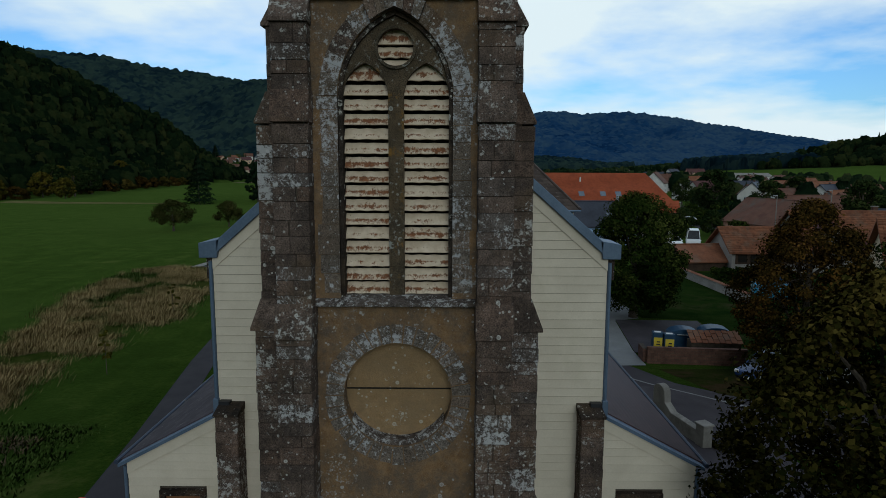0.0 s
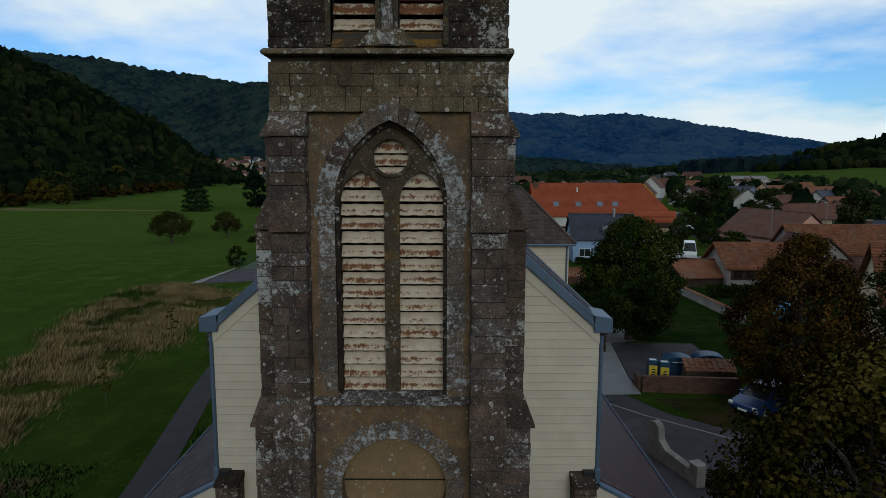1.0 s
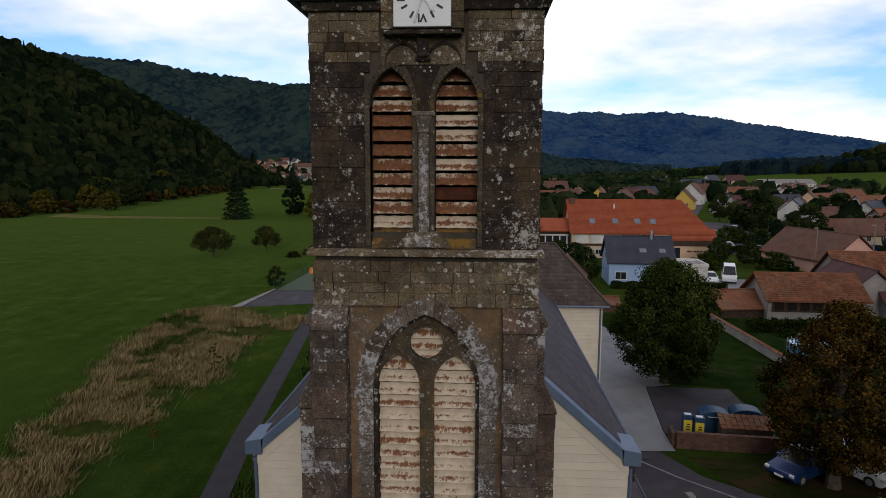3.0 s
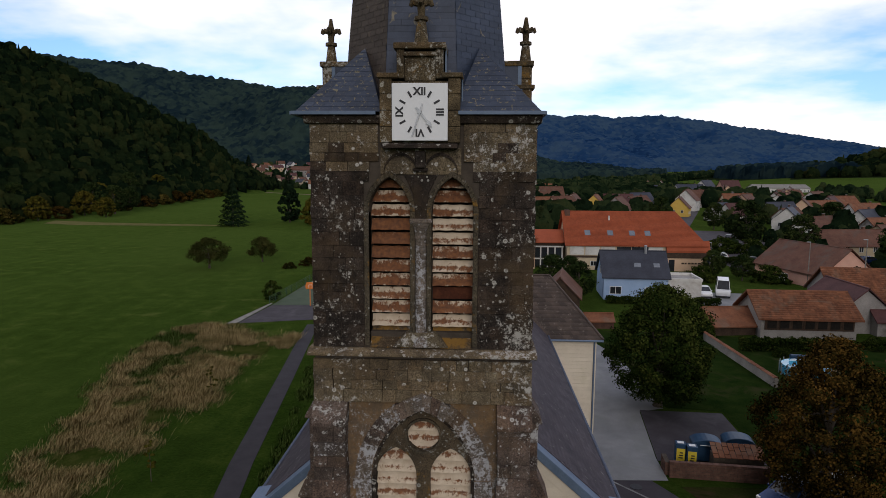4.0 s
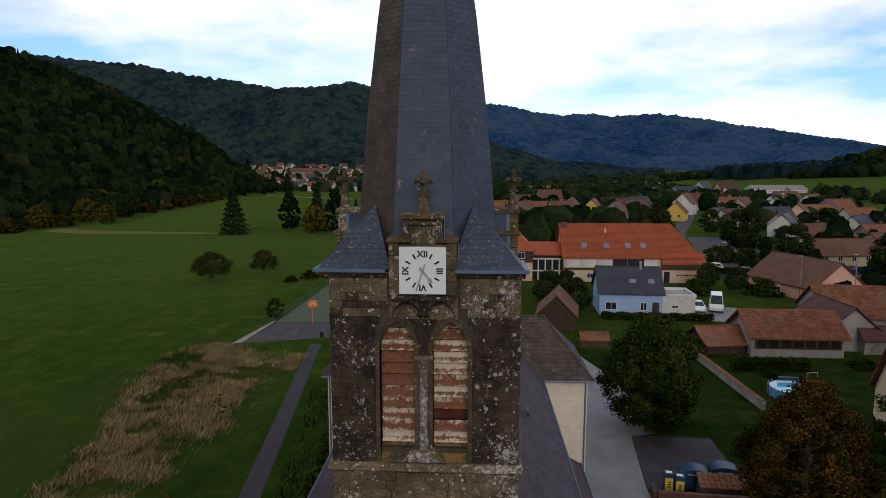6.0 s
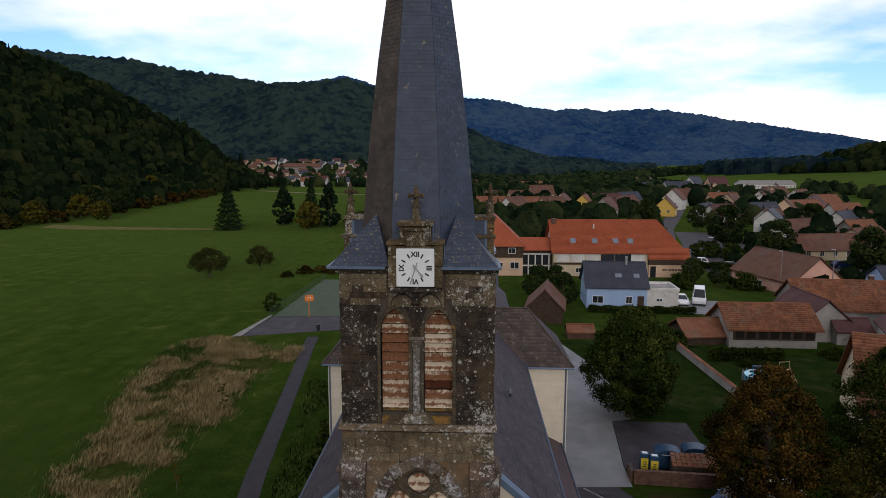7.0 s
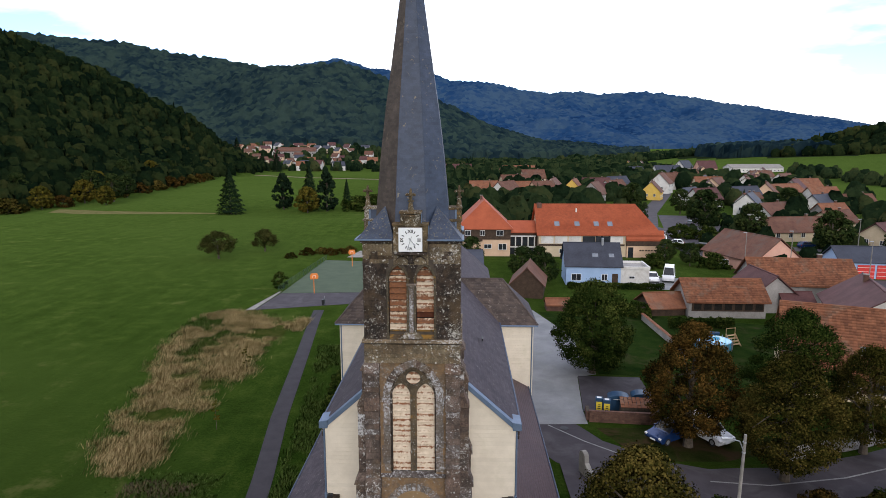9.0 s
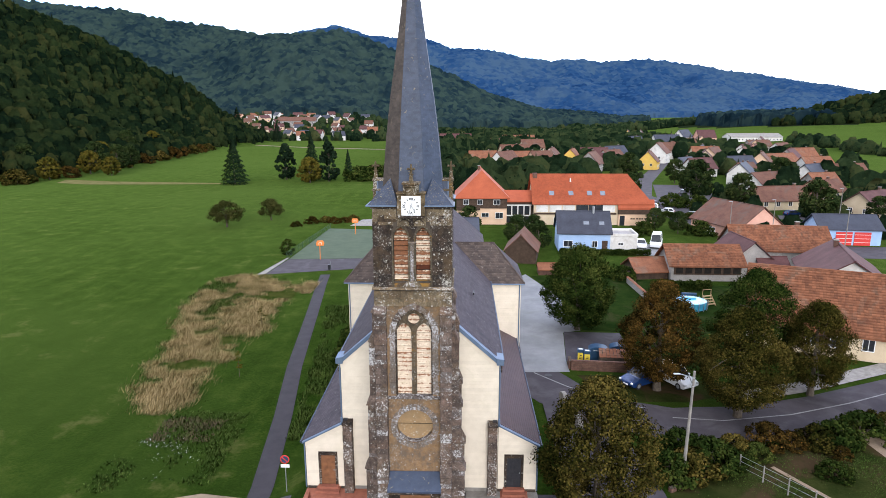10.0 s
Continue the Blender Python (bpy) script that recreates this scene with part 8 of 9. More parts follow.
def car(x, y, turn, paint, label, length=4.1, height=1.48, width=1.74, van=False, name="car", category="car", group="parked cars"):
    """A car pointing along its own +x axis."""
    c = thing(name, label, category, group, pose(x, y, gz(x, y) + 0.03, 0, 0, turn))
    L, W, H = length / 2, width / 2, height
    if van:
        low = [(-L, 0.35), (L - 0.05, 0.35), (L, 0.8), (L - 0.15, 1.1), (L - 0.9, 1.25), (-L, 1.25)]
        top = [(-L, 1.2), (L - 0.9, 1.2), (L - 1.5, H), (-L + 0.1, H)]
    else:
        low = [(-L, 0.4), (-L + 0.15, 0.22), (L - 0.2, 0.22), (L, 0.45), (L - 0.08, 0.72), (L - 1.05, 0.94), (-L + 0.25, 0.98), (-L + 0.02, 0.75)]
        top = [(-L + 0.15, 0.94), (L - 1.05, 0.9), (L - 1.85, H), (-L + 0.75, H - 0.03)]
    piece("body", Geo().prism(low, "y", -W, W), paint, c, bevel=0.06)
    roof = Geo().prism(top, "y", -W, W)
    roof.v = [(px, py * (0.8 if pz > 1.22 else 0.97), pz) for px, py, pz in roof.v]
    cabin = piece("cabin", roof, GLASS_DARK, c, "dark glazed cabin")
    r0, r1 = (top[3][0] + 0.06, top[2][0] - 0.06)
    piece("roof_panel", Geo().box(r0 - 0.05, r1 + 0.08, -W * 0.79, W * 0.79, H - 0.02, H + 0.03), paint, cabin, bevel=0.02)
    for s in (-1, 1):
        for px0, px1, pz1, qx0, qx1 in ((top[1][0] - 0.03, top[2][0], H, 0.07, 0.07), (top[0][0], top[3][0], H - 0.02, 0.1, 0.1), ((top[2][0] + top[3][0]) / 2, (top[2][0] + top[3][0]) / 2, H, 0.05, 0.05)):
            z0 = 0.93 if not van else 1.2
            g = Geo().add([(px0 - qx0, s * W * 0.975, z0), (px0 + qx0, s * W * 0.975, z0), (px1 + qx1, s * W * 0.815, pz1), (px1 - qx1, s * W * 0.815, pz1), (px0 - qx0, s * W * 0.9, z0), (px0 + qx0, s * W * 0.9, z0), (px1 + qx1, s * W * 0.74, pz1), (px1 - qx1, s * W * 0.74, pz1)], [(0, 1, 2, 3), (7, 6, 5, 4), (0, 4, 5, 1), (1, 5, 6, 2), (2, 6, 7, 3), (3, 7, 4, 0)])
            piece("pillar", g, paint, cabin)
        piece("headlamp", Geo().box(L - 0.28, L - 0.02, s * W * 0.82 - 0.17, s * W * 0.82 + 0.1, 0.55, 0.72), LAMP_GLASS, c, bevel=0.03)
        piece("tail_lamp", Geo().box(-L - 0.01, -L + 0.1, s * W * 0.85 - 0.1, s * W * 0.85 + 0.08, 0.65, 0.9), TAIL_RED, c)
        piece("mirror", Geo().box(L - 1.35, L - 1.2, s * (W + 0.06) - 0.08, s * (W + 0.06) + 0.08, 0.93, 1.07), paint, c, bevel=0.02)
        for px in (-L + 0.75, L - 0.8):
            w = piece("wheel", Geo().tube((px, s * (W - 0.2), 0.31), (px, s * (W + 0.01), 0.31), 0.31, 0.31, 18), TYRE, c)
            piece("rim", Geo().tube((px, s * (W - 0.05), 0.31), (px, s * (W + 0.02), 0.31), 0.2, 0.18, 12), STEEL, w)
    piece("number_plate", Geo().box(L - 0.02, L + 0.02, -0.26, 0.26, 0.38, 0.49), WHITE, c)
    return c


car(19.3, 23.2, 211, CAR_BLUE, "dark blue hatchback parked on the grass")
car(22.3, 23.6, 298, CAR_WHITE, "white hatchback parked under the trees", 4.5, 1.65, 1.8)
car(39.3, 84.4, 250, CAR_WHITE, "white camper van parked beside the garage", 5.2, 2.5, 2.0, van=True, name="van", category="van")
car(36.2, 83.6, 262, CAR_WHITE, "white car parked beside the garage", 3.9)
car(54.5, 97.5, 200, CAR_WHITE, "white car parked behind a hedge", 4.1)
car(54.0, 124.5, 160, CAR_WHITE, "white car parked by the street", 4.2)
car(58.0, 119.0, 155, CAR_GREY, "dark car parked by the street", 4.2)
car(48.5, 118.0, 90, CAR_BLUE, "blue car parked by the school", 4.0)
car(50.3, 128.0, 170, CAR_WHITE, "white van parked beside the school", 5.0, 2.1, 1.9, van=True, name="van", category="van")
car(84.0, 121.5, 10, CAR_BLUE, "blue car parked by the street", 4.2)
car(72.5, 165.0, 60, CAR_GREY, "grey car on the street between houses", 4.2)
car(39.8, 17.0, 35, CAR_GREY, "dark car standing beside the street", 4.4)

# ---- waste containers and the wall before them ----
DARK_BLUE = surface("dark_blue_plastic", (0.012, 0.04, 0.085), (0.02, 0.06, 0.12), 2, 20, 0.45, bump=0.05)
YELLOW = surface("yellow_plastic", (0.55, 0.42, 0.03), (0.65, 0.5, 0.06), 2, 20, 0.5, bump=0.05)
for x, y in ((16.4, 28.6), (18.6, 29.0)):
    b = thing("waste_container", "large dark blue waste container with a domed lid", "container", "waste containers", pose(x, y, gz(x, y) + 0.05, 0, 0, -8))
    piece("body", Geo().prism([(-0.8, 0.1), (0.8, 0.1), (0.95, 1.15), (-0.95, 1.15)], "y", -0.55, 0.55), DARK_BLUE, b, bevel=0.04)
    dome = [(-0.98, 1.15)] + [(-0.98 * math.cos(math.pi * k / 10), 1.15 + 0.42 * math.sin(math.pi * k / 10)) for k in range(1, 10)] + [(0.98, 1.15)]
    lid = piece("lid", Geo().prism(dome, "y", -0.6, 0.6), DARK_BLUE, b, bevel=0.03)
    piece("lid_grip", Geo().tube((-0.5, -0.64, 1.22), (0.5, -0.64, 1.22), 0.03, 0.03, 8), STEEL, lid)
    for wx in (-0.65, 0.65):
        for wy in (-0.4, 0.4):
            piece("wheel", Geo().tube((wx, wy - 0.03, 0.1), (wx, wy + 0.03, 0.1), 0.1, 0.1, 10), TYRE, b)
for k, (x, y) in enumerate(((14.5, 27.9), (15.1, 27.5))):
    b = thing("collection_box", "blue collection box with a yellow front panel", "container", "waste containers", pose(x, y, gz(x, y) + 0.05, 0, 0, -10))
    piece("body", Geo().box(-0.32, 0.32, -0.3, 0.3, 0.05, 1.45), DARK_BLUE, b, bevel=0.02)
    piece("front_panel", Geo().box(-0.26, 0.26, -0.325, -0.295, 0.2, 1.15), YELLOW, b)
    piece("top_label", Geo().box(-0.2, 0.2, -0.15, 0.15, 1.45, 1.465), WHITE, b)
    for j in range(3):
        piece("label_bar", Geo().box(-0.13 + 0.03 * j, 0.13, -0.335, -0.325, 0.5 + 0.17 * j, 0.58 + 0.17 * j), BLACK, b)


def brick_wall(label, x0, y0, x1, y1, height, thick=0.3, coping=None, bricks=True):
    """A low wall of coursed bricks from one point to another."""
    d = Vector((x1 - x0, y1 - y0))
    n = d.length
    w = thing("garden_wall", label, "wall", "", pose(x0, y0, gz((x0 + x1) / 2, (y0 + y1) / 2) - 0.05, 0, 0, math.degrees(math.atan2(d.y, d.x))))
    piece("wall_core", Geo().box(0.01, n - 0.01, -thick / 2 + 0.015, thick / 2 - 0.015, 0, height), MORTAR, w)
    if bricks:
        z, r = 0.0, 0
        me = mesh_of("brick", Geo().box(-0.5, 0.5, -0.5, 0.5, -0.5, 0.5), BRICK, bevel=0.04)
        while z < height - 0.05:
            x = -0.2 if r % 2 else 0.0
            while x < n - 0.05:
                a, b = max(x, 0), min(x + 0.4, n)
                if b - a > 0.08:
                    ob = new("brick", me)
                    ob.parent = w
                    ob.location = ((a + b) / 2, 0, z + 0.09)
                    ob.scale = (b - a - 0.015, thick, 0.165)
                x += 0.4
            z += 0.18
            r += 1
    else:
        piece("wall_face", Geo().box(0, n, -thick / 2, thick / 2, 0, height), WALL_GREY, w)
    if coping:
        k = int(n / 0.5)
        for i in range(k):
            g = Geo().prism([(-thick / 2 - 0.08, height - 0.02 + 0.01 * (i % 2)), (0, height + 0.13), (thick / 2 + 0.08, height - 0.02 + 0.01 * (i % 2))], "x", n * i / k + 0.01, n * (i + 1) / k - 0.01)
            piece("coping_tile", g, coping, w)
    return w


brick_wall("low red-brown brick wall before the waste containers", 13.3, 26.2, 19.2, 25.7, 1.0)
brick_wall("low red-brown brick wall end beside the yard", 13.25, 26.35, 13.35, 27.6, 0.9)
hutch = thing("tiled_lean_to", "low lean-to with broken orange roof tiles", "shed", "", pose(17.6, 26.9, gz(17.6, 26.9), 0, 0, -5))
piece("wall", Geo().box(-1.4, 1.6, -0.4, 0.5, 0, 1.2), MORTAR, hutch)
for i in range(9):
    for j in range(4):
        piece("roof_tile", Geo().box(-1.45 + 0.35 * i, -1.14 + 0.35 * i, 0, 0.3, 0, 0.04).moved(Matrix.Translation((0, -0.55 + 0.28 * j, 1.18 + 0.13 * j + 0.02 * ((i + j) % 2))) @ Matrix.Rotation(0.43, 4, "X")), TILE_RUST, hutch)
brick_wall("long low yard wall with a tile coping", 27.2, 58.5, 27.8, 43.0, 0.95, 0.35, TILE_RUST, bricks=False)
brick_wall("low old brown garden wall", 16.4, 6.3, 20.9, 8.9, 0.4, 0.28, None)

# gate pillar and stepped wall beside the church
pillar = thing("gate_wall", "grey stone gate wall with a round-topped pillar", "wall", "", pose(11.0, 17.6, gz(11.0, 17.6), 0, 0, -72))
curve = [(-0.1, 0)] + [(-0.1, 1.4)] + [(0.3 - 0.4 * math.cos(math.pi * k / 8), 1.5 + 0.35 * math.sin(math.pi * k / 8)) for k in range(9)] + [(0.75, 1.1), (1.2, 0.8), (3.0, 0.7), (3.0, 0)]
piece("wall", Geo().prism(curve, "y", -0.18, 0.18), CONCRETE, pillar, bevel=0.015)
piece("end_post", Geo().box(2.9, 3.4, -0.24, 0.24, 0, 1.0), CONCRETE, pillar, bevel=0.02)
piece("post_cap", Geo().box(2.85, 3.45, -0.28, 0.28, 1.0, 1.1), CONCRETE, pillar, bevel=0.02)

# street lamp on its pole
lamp = thing("street_lamp", "tall grey concrete pole with a street lamp", "lamp", "", pose(17.8, 7.9, gz(17.8, 7.9), 0, 0, 0))
piece("pole", Geo().tube((0, 0, 0), (0.14, 0, 7.9), 0.12, 0.075, 10), CONCRETE, lamp)
piece("arm", Geo().tube((0.1, 0, 6.9), (-0.25, -0.2, 7.6), 0.03, 0.03, 8).tube((-0.25, -0.2, 7.6), (-1.0, -0.45, 7.9), 0.03, 0.03, 8), STEEL, lamp)
piece("lamp_head", Geo().prism([(-0.07, 0), (0.07, 0), (0.05, 0.08), (-0.05, 0.08)], "x", -1.4, -0.95).moved(Matrix.Translation((0.0, -0.47, 7.87))), STEEL, lamp, bevel=0.02)
for z in (7.4, 6.8):
    piece("clamp", Geo().tube((0.12, 0, z), (0.12, 0, z + 0.08), 0.1, 0.1, 10), STEEL, lamp)
for x, y, h in ((56.5, 93.0, 7.5), (62.5, 88.0, 8.5), (71.0, 79.0, 8.0), (84.0, 103.0, 9.0), (46.2, 108.3, 5.5)):
    post = thing("street_lamp", "slim grey street lamp post in the village", "lamp", "street lamps", pose(x, y, gz(x, y)))
    piece("pole", Geo().tube((0, 0, 0), (0, 0, h), 0.1, 0.06, 8), CONCRETE, post)
    piece("lamp_head", Geo().box(-0.6, 0.05, -0.1, 0.1, h, h + 0.1), STEEL, post)

# no-parking sign beside the church
sign = thing("road_sign", "round blue and red no-parking sign on a post", "sign", "", pose(-8.7, 4.9, gz(-8.7, 4.9)))
piece("post", Geo().tube((0, 0, 0), (0, 0, 2.6), 0.03, 0.03, 8), STEEL, sign)
piece("rim", Geo().tube((0, -0.03, 2.35), (0, -0.05, 2.35), 0.3, 0.3, 24), RED_PAINT, sign)
piece("disc", Geo().tube((0, -0.05, 2.35), (0, -0.058, 2.35), 0.23, 0.23, 24), DARK_BLUE, sign)
piece("slash", Geo().box(-0.24, 0.24, -0.066, -0.058, -0.03, 0.03).moved(Matrix.Translation((0, 0, 2.35)) @ Matrix.Rotation(0.8, 4, "Y")), RED_PAINT, sign)
piece("plate", Geo().box(-0.28, 0.28, -0.05, -0.03, 1.78, 2.0), WHITE, sign)

# manhole cover in the street
tagged(piece("manhole_cover", Geo().tube((0, 0, 0), (0, 0, 0.02), 0.36, 0.36, 20).moved(Matrix.Translation((10.9, 24.7, gz(10.9, 24.7) + 0.035))), BLACK), "dark iron manhole cover in the street", "manhole cover")

# ---- sports court ----
for x, y, turn in ((-22.1, 72.3, 20), (-20.0, 95.5, 10)):
    hoop = thing("basketball_hoop", "orange steel basketball post with a round board", "hoop", "basketball hoops", pose(x, y, 0.04, 0, 0, turn))
    piece("post", Geo().tube((0, 0, 0), (0, 0, 3.1), 0.07, 0.07, 8), ORANGE, hoop)
    piece("arm", Geo().tube((0, 0, 2.9), (0, -0.8, 3.05), 0.05, 0.05, 8), ORANGE, hoop)
    piece("board", Geo().prism([(-0.6, 2.55), (0.6, 2.55), (0.7, 3.0), (0.5, 3.5), (-0.5, 3.5), (-0.7, 3.0)], "y", -0.86, -0.8), ORANGE, hoop, bevel=0.015)
    piece("ring", Geo().strip(circle(0, 0, 0.25, 16), circle(0, 0, 0.22, 16), 0, 0.03).moved(pose(0, -1.12, 2.75, 90, 0, 0)), ORANGE, hoop)
    piece("board_mark", Geo().strip([(-0.25, 2.75), (-0.25, 3.15), (0.25, 3.15), (0.25, 2.75)], [(-0.2, 2.75), (-0.2, 3.1), (0.2, 3.1), (0.2, 2.75)], -0.875, -0.86), WHITE, hoop)
fence = thing("court_fence", "low green wire fence beside the court", "fence")
FENCE_GREEN = surface("green_fence_paint", (0.03, 0.07, 0.045), (0.05, 0.1, 0.065), 2, 20, 0.6, bump=0)
for k in range(14):
    t = k / 13
    x, y = -28.0 + 1.4 * t, 72.5 + 29 * t
    piece("post", Geo().tube((x, y, 0), (x, y, 1.2), 0.04, 0.04, 6), FENCE_GREEN, fence)
    if k < 13:
        x2, y2 = -28.0 + 1.4 * (k + 1) / 13, 72.5 + 29 * (k + 1) / 13
        for z in (0.2, 0.45, 0.7, 0.95, 1.18):
            piece("wire", Geo().tube((x, y, z), (x2, y2, z), 0.015, 0.015, 4), FENCE_GREEN, fence)
for x, y in ((-18.9, 64.8), (-13.9, 87.0)):
    b = thing("waste_bin", "small bin standing on the court", "bin", "", pose(x, y, 0.05))
    piece("body", Geo().tube((0, 0, 0.1), (0, 0, 0.9), 0.22, 0.26, 12), BLACK if x < -15 else WHITE, b)
    piece("post", Geo().tube((0.2, 0.2, 0), (0.2, 0.2, 1.3), 0.04, 0.04, 6), STEEL, b)

# ---- pool and garden ----
POOL_WATER = surface("pool_water", (0.05, 0.32, 0.52), (0.09, 0.42, 0.62), 1.2, 6, 0.08, 0, 0.5, bump=0.1)
pool = thing("swimming_pool", "round white above-ground pool with blue water", "pool", "", pose(32.1, 46.6, gz(32.1, 46.6)))
ring_o, ring_i = circle(0, 0, 2.1, 40), circle(0, 0, 2.0, 40)
piece("pool_wall", Geo().strip(ring_o, ring_i, -1.2, 0.0).moved(pose(0, 0, 0, 90, 0, 0)), WHITE, pool)
piece("water", Geo().prism(circle(0, 0, 2.0, 40)[:-1], "z", 0.1, 1.02), POOL_WATER, pool)
piece("pool_rim", Geo().strip(circle(0, 0, 2.16, 40), circle(0, 0, 1.96, 40), -1.26, -1.18).moved(pose(0, 0, 0, 90, 0, 0)), WHITE, pool)
for k in range(18):
    a = 2 * math.pi * k / 18
    piece("support", Geo().tube((2.14 * math.cos(a), 2.14 * math.sin(a), 0), (2.14 * math.cos(a), 2.14 * math.sin(a), 1.2), 0.045, 0.045, 6), STEEL, pool)
cover = piece("rolled_cover", Geo().tube((-0.6, 1.6, 1.35), (1.3, 1.5, 1.35), 0.22, 0.18, 10), DARK_BLUE, pool)
PALE_WOOD = surface("pale_wood", (0.36, 0.24, 0.12), (0.48, 0.33, 0.18), 2, 20, 0.8)
steps = thing("pool_steps", "pale wooden steps beside the pool", "steps", "", pose(35.0, 47.6, gz(35.0, 47.6), 0, 0, 15))
for k in range(4):
    piece("tread", Geo().box(-0.6, 0.6, -0.5 + 0.3 * k, -0.18 + 0.3 * k, 0.25 + 0.28 * k, 0.3 + 0.28 * k), PALE_WOOD, steps)
for s in (-0.62, 0.62):
    piece("stringer", Geo().prism([(-0.6, 0.0), (-0.4, 0.0), (0.75, 1.1), (0.75, 1.3), (0.6, 1.3)], "x", s - 0.03, s + 0.03), PALE_WOOD, steps)
    piece("handrail", Geo().tube((s, 0.7, 0), (s, 0.7, 2.0), 0.04, 0.04, 6), PALE_WOOD, steps)
piece("top_rail", Geo().tube((-0.62, 0.7, 1.95), (0.62, 0.7, 1.95), 0.04, 0.04, 6), PALE_WOOD, steps)
house(13.0, 74.0, 80, 7.5, 5.2, 2.4, 2.6, TIMBER, TILE_BROWN, "small timber hut with a steep brown roof", 0.35, chimney=False, category="hut", name="hut")
house(16.2, 63.8, 0, 3.4, 2.4, 1.0, 0.7, BRICK, TILE_RUST, "tiny brick shed with a rusty tile roof", 0.15, chimney=False, category="shed", name="shed")
house(1.6, 60.0, 0, 6.2, 20.0, 6.0, 3.5, WALL_WHITE, TILE_DARK, "white outbuilding with a dark slate roof behind the church", 0.35, chimney=False, category="outbuilding", name="outbuilding")

# hedges
def hedge(label, x0, y0, x1, y1, h, w, seed):
    rnd = np.random.default_rng(seed)
    n = int(math.hypot(x1 - x0, y1 - y0) * w * 420)
    t = rnd.uniform(0, 1, n)
    a = math.atan2(y1 - y0, x1 - x0)
    side = rnd.uniform(-0.5, 0.5, n)
    z = rnd.uniform(0, 1, n) ** 0.6 * h * (0.92 + 0.08 * np.sin(t * 40))
    px = x0 + (x1 - x0) * t - math.sin(a) * side * w
    py = y0 + (y1 - y0) * t + math.cos(a) * side * w
    p = np.stack([px, py, z + gz(x0, y0)], 1)
    d = rnd.normal(size=(n, 3))
    d /= np.linalg.norm(d, axis=1, keepdims=True)
    u = np.cross(d, rnd.normal(size=(n, 3)))
    u /= np.linalg.norm(u, axis=1, keepdims=True)
    w2 = np.cross(d, u)
    s = 0.22 * rnd.uniform(0.6, 1.3, (n, 1))
    v = np.stack([p - u * s * 0.5, p - w2 * s * 0.4, p + u * s * 0.5, p + w2 * s * 0.4], 1).reshape(-1, 3)
    return tagged(new("hedge", fast_mesh("hedge", v, np.arange(4 * n).reshape(-1, 4), LEAF_GREEN)), label, "hedge")


hedge("clipped dark green hedge before the barn", 29.5, 54.6, 38.0, 55.0, 1.4, 1.4, 31)
hedge("green hedge along the plot of the blue house", 20.0, 77.4, 36.0, 76.8, 1.1, 1.2, 32)
hedge("dark hedge beside the car park", 47.0, 121.5, 62.0, 114.0, 1.6, 1.6, 33)

# ---- rank grass on the meadow ----
DRY = [(-35.5, 56), (-32.5, 61.5), (-26.3, 58.6), (-19.4, 58.3), (-18.6, 52), (-21.8, 46.5), (-22.0, 41), (-20.6, 35.5), (-22.3, 31.5), (-21.5, 27), (-23, 24), (-21.4, 19.5), (-21.3, 16.8), (-23.2, 15.6), (-25, 17.8), (-27.6, 24), (-28.6, 30), (-31.6, 41), (-33.7, 48)]


def inside(poly, x, y):
    hit = np.zeros(len(x), bool)
    for (ax, ay), (bx, by) in zip(poly, poly[1:] + poly[:1]):
        cross = ((ay > y) != (by > y)) & (x < (bx - ax) * (y - ay) / (by - ay + 1e-9) + ax)
        hit ^= cross
    return hit


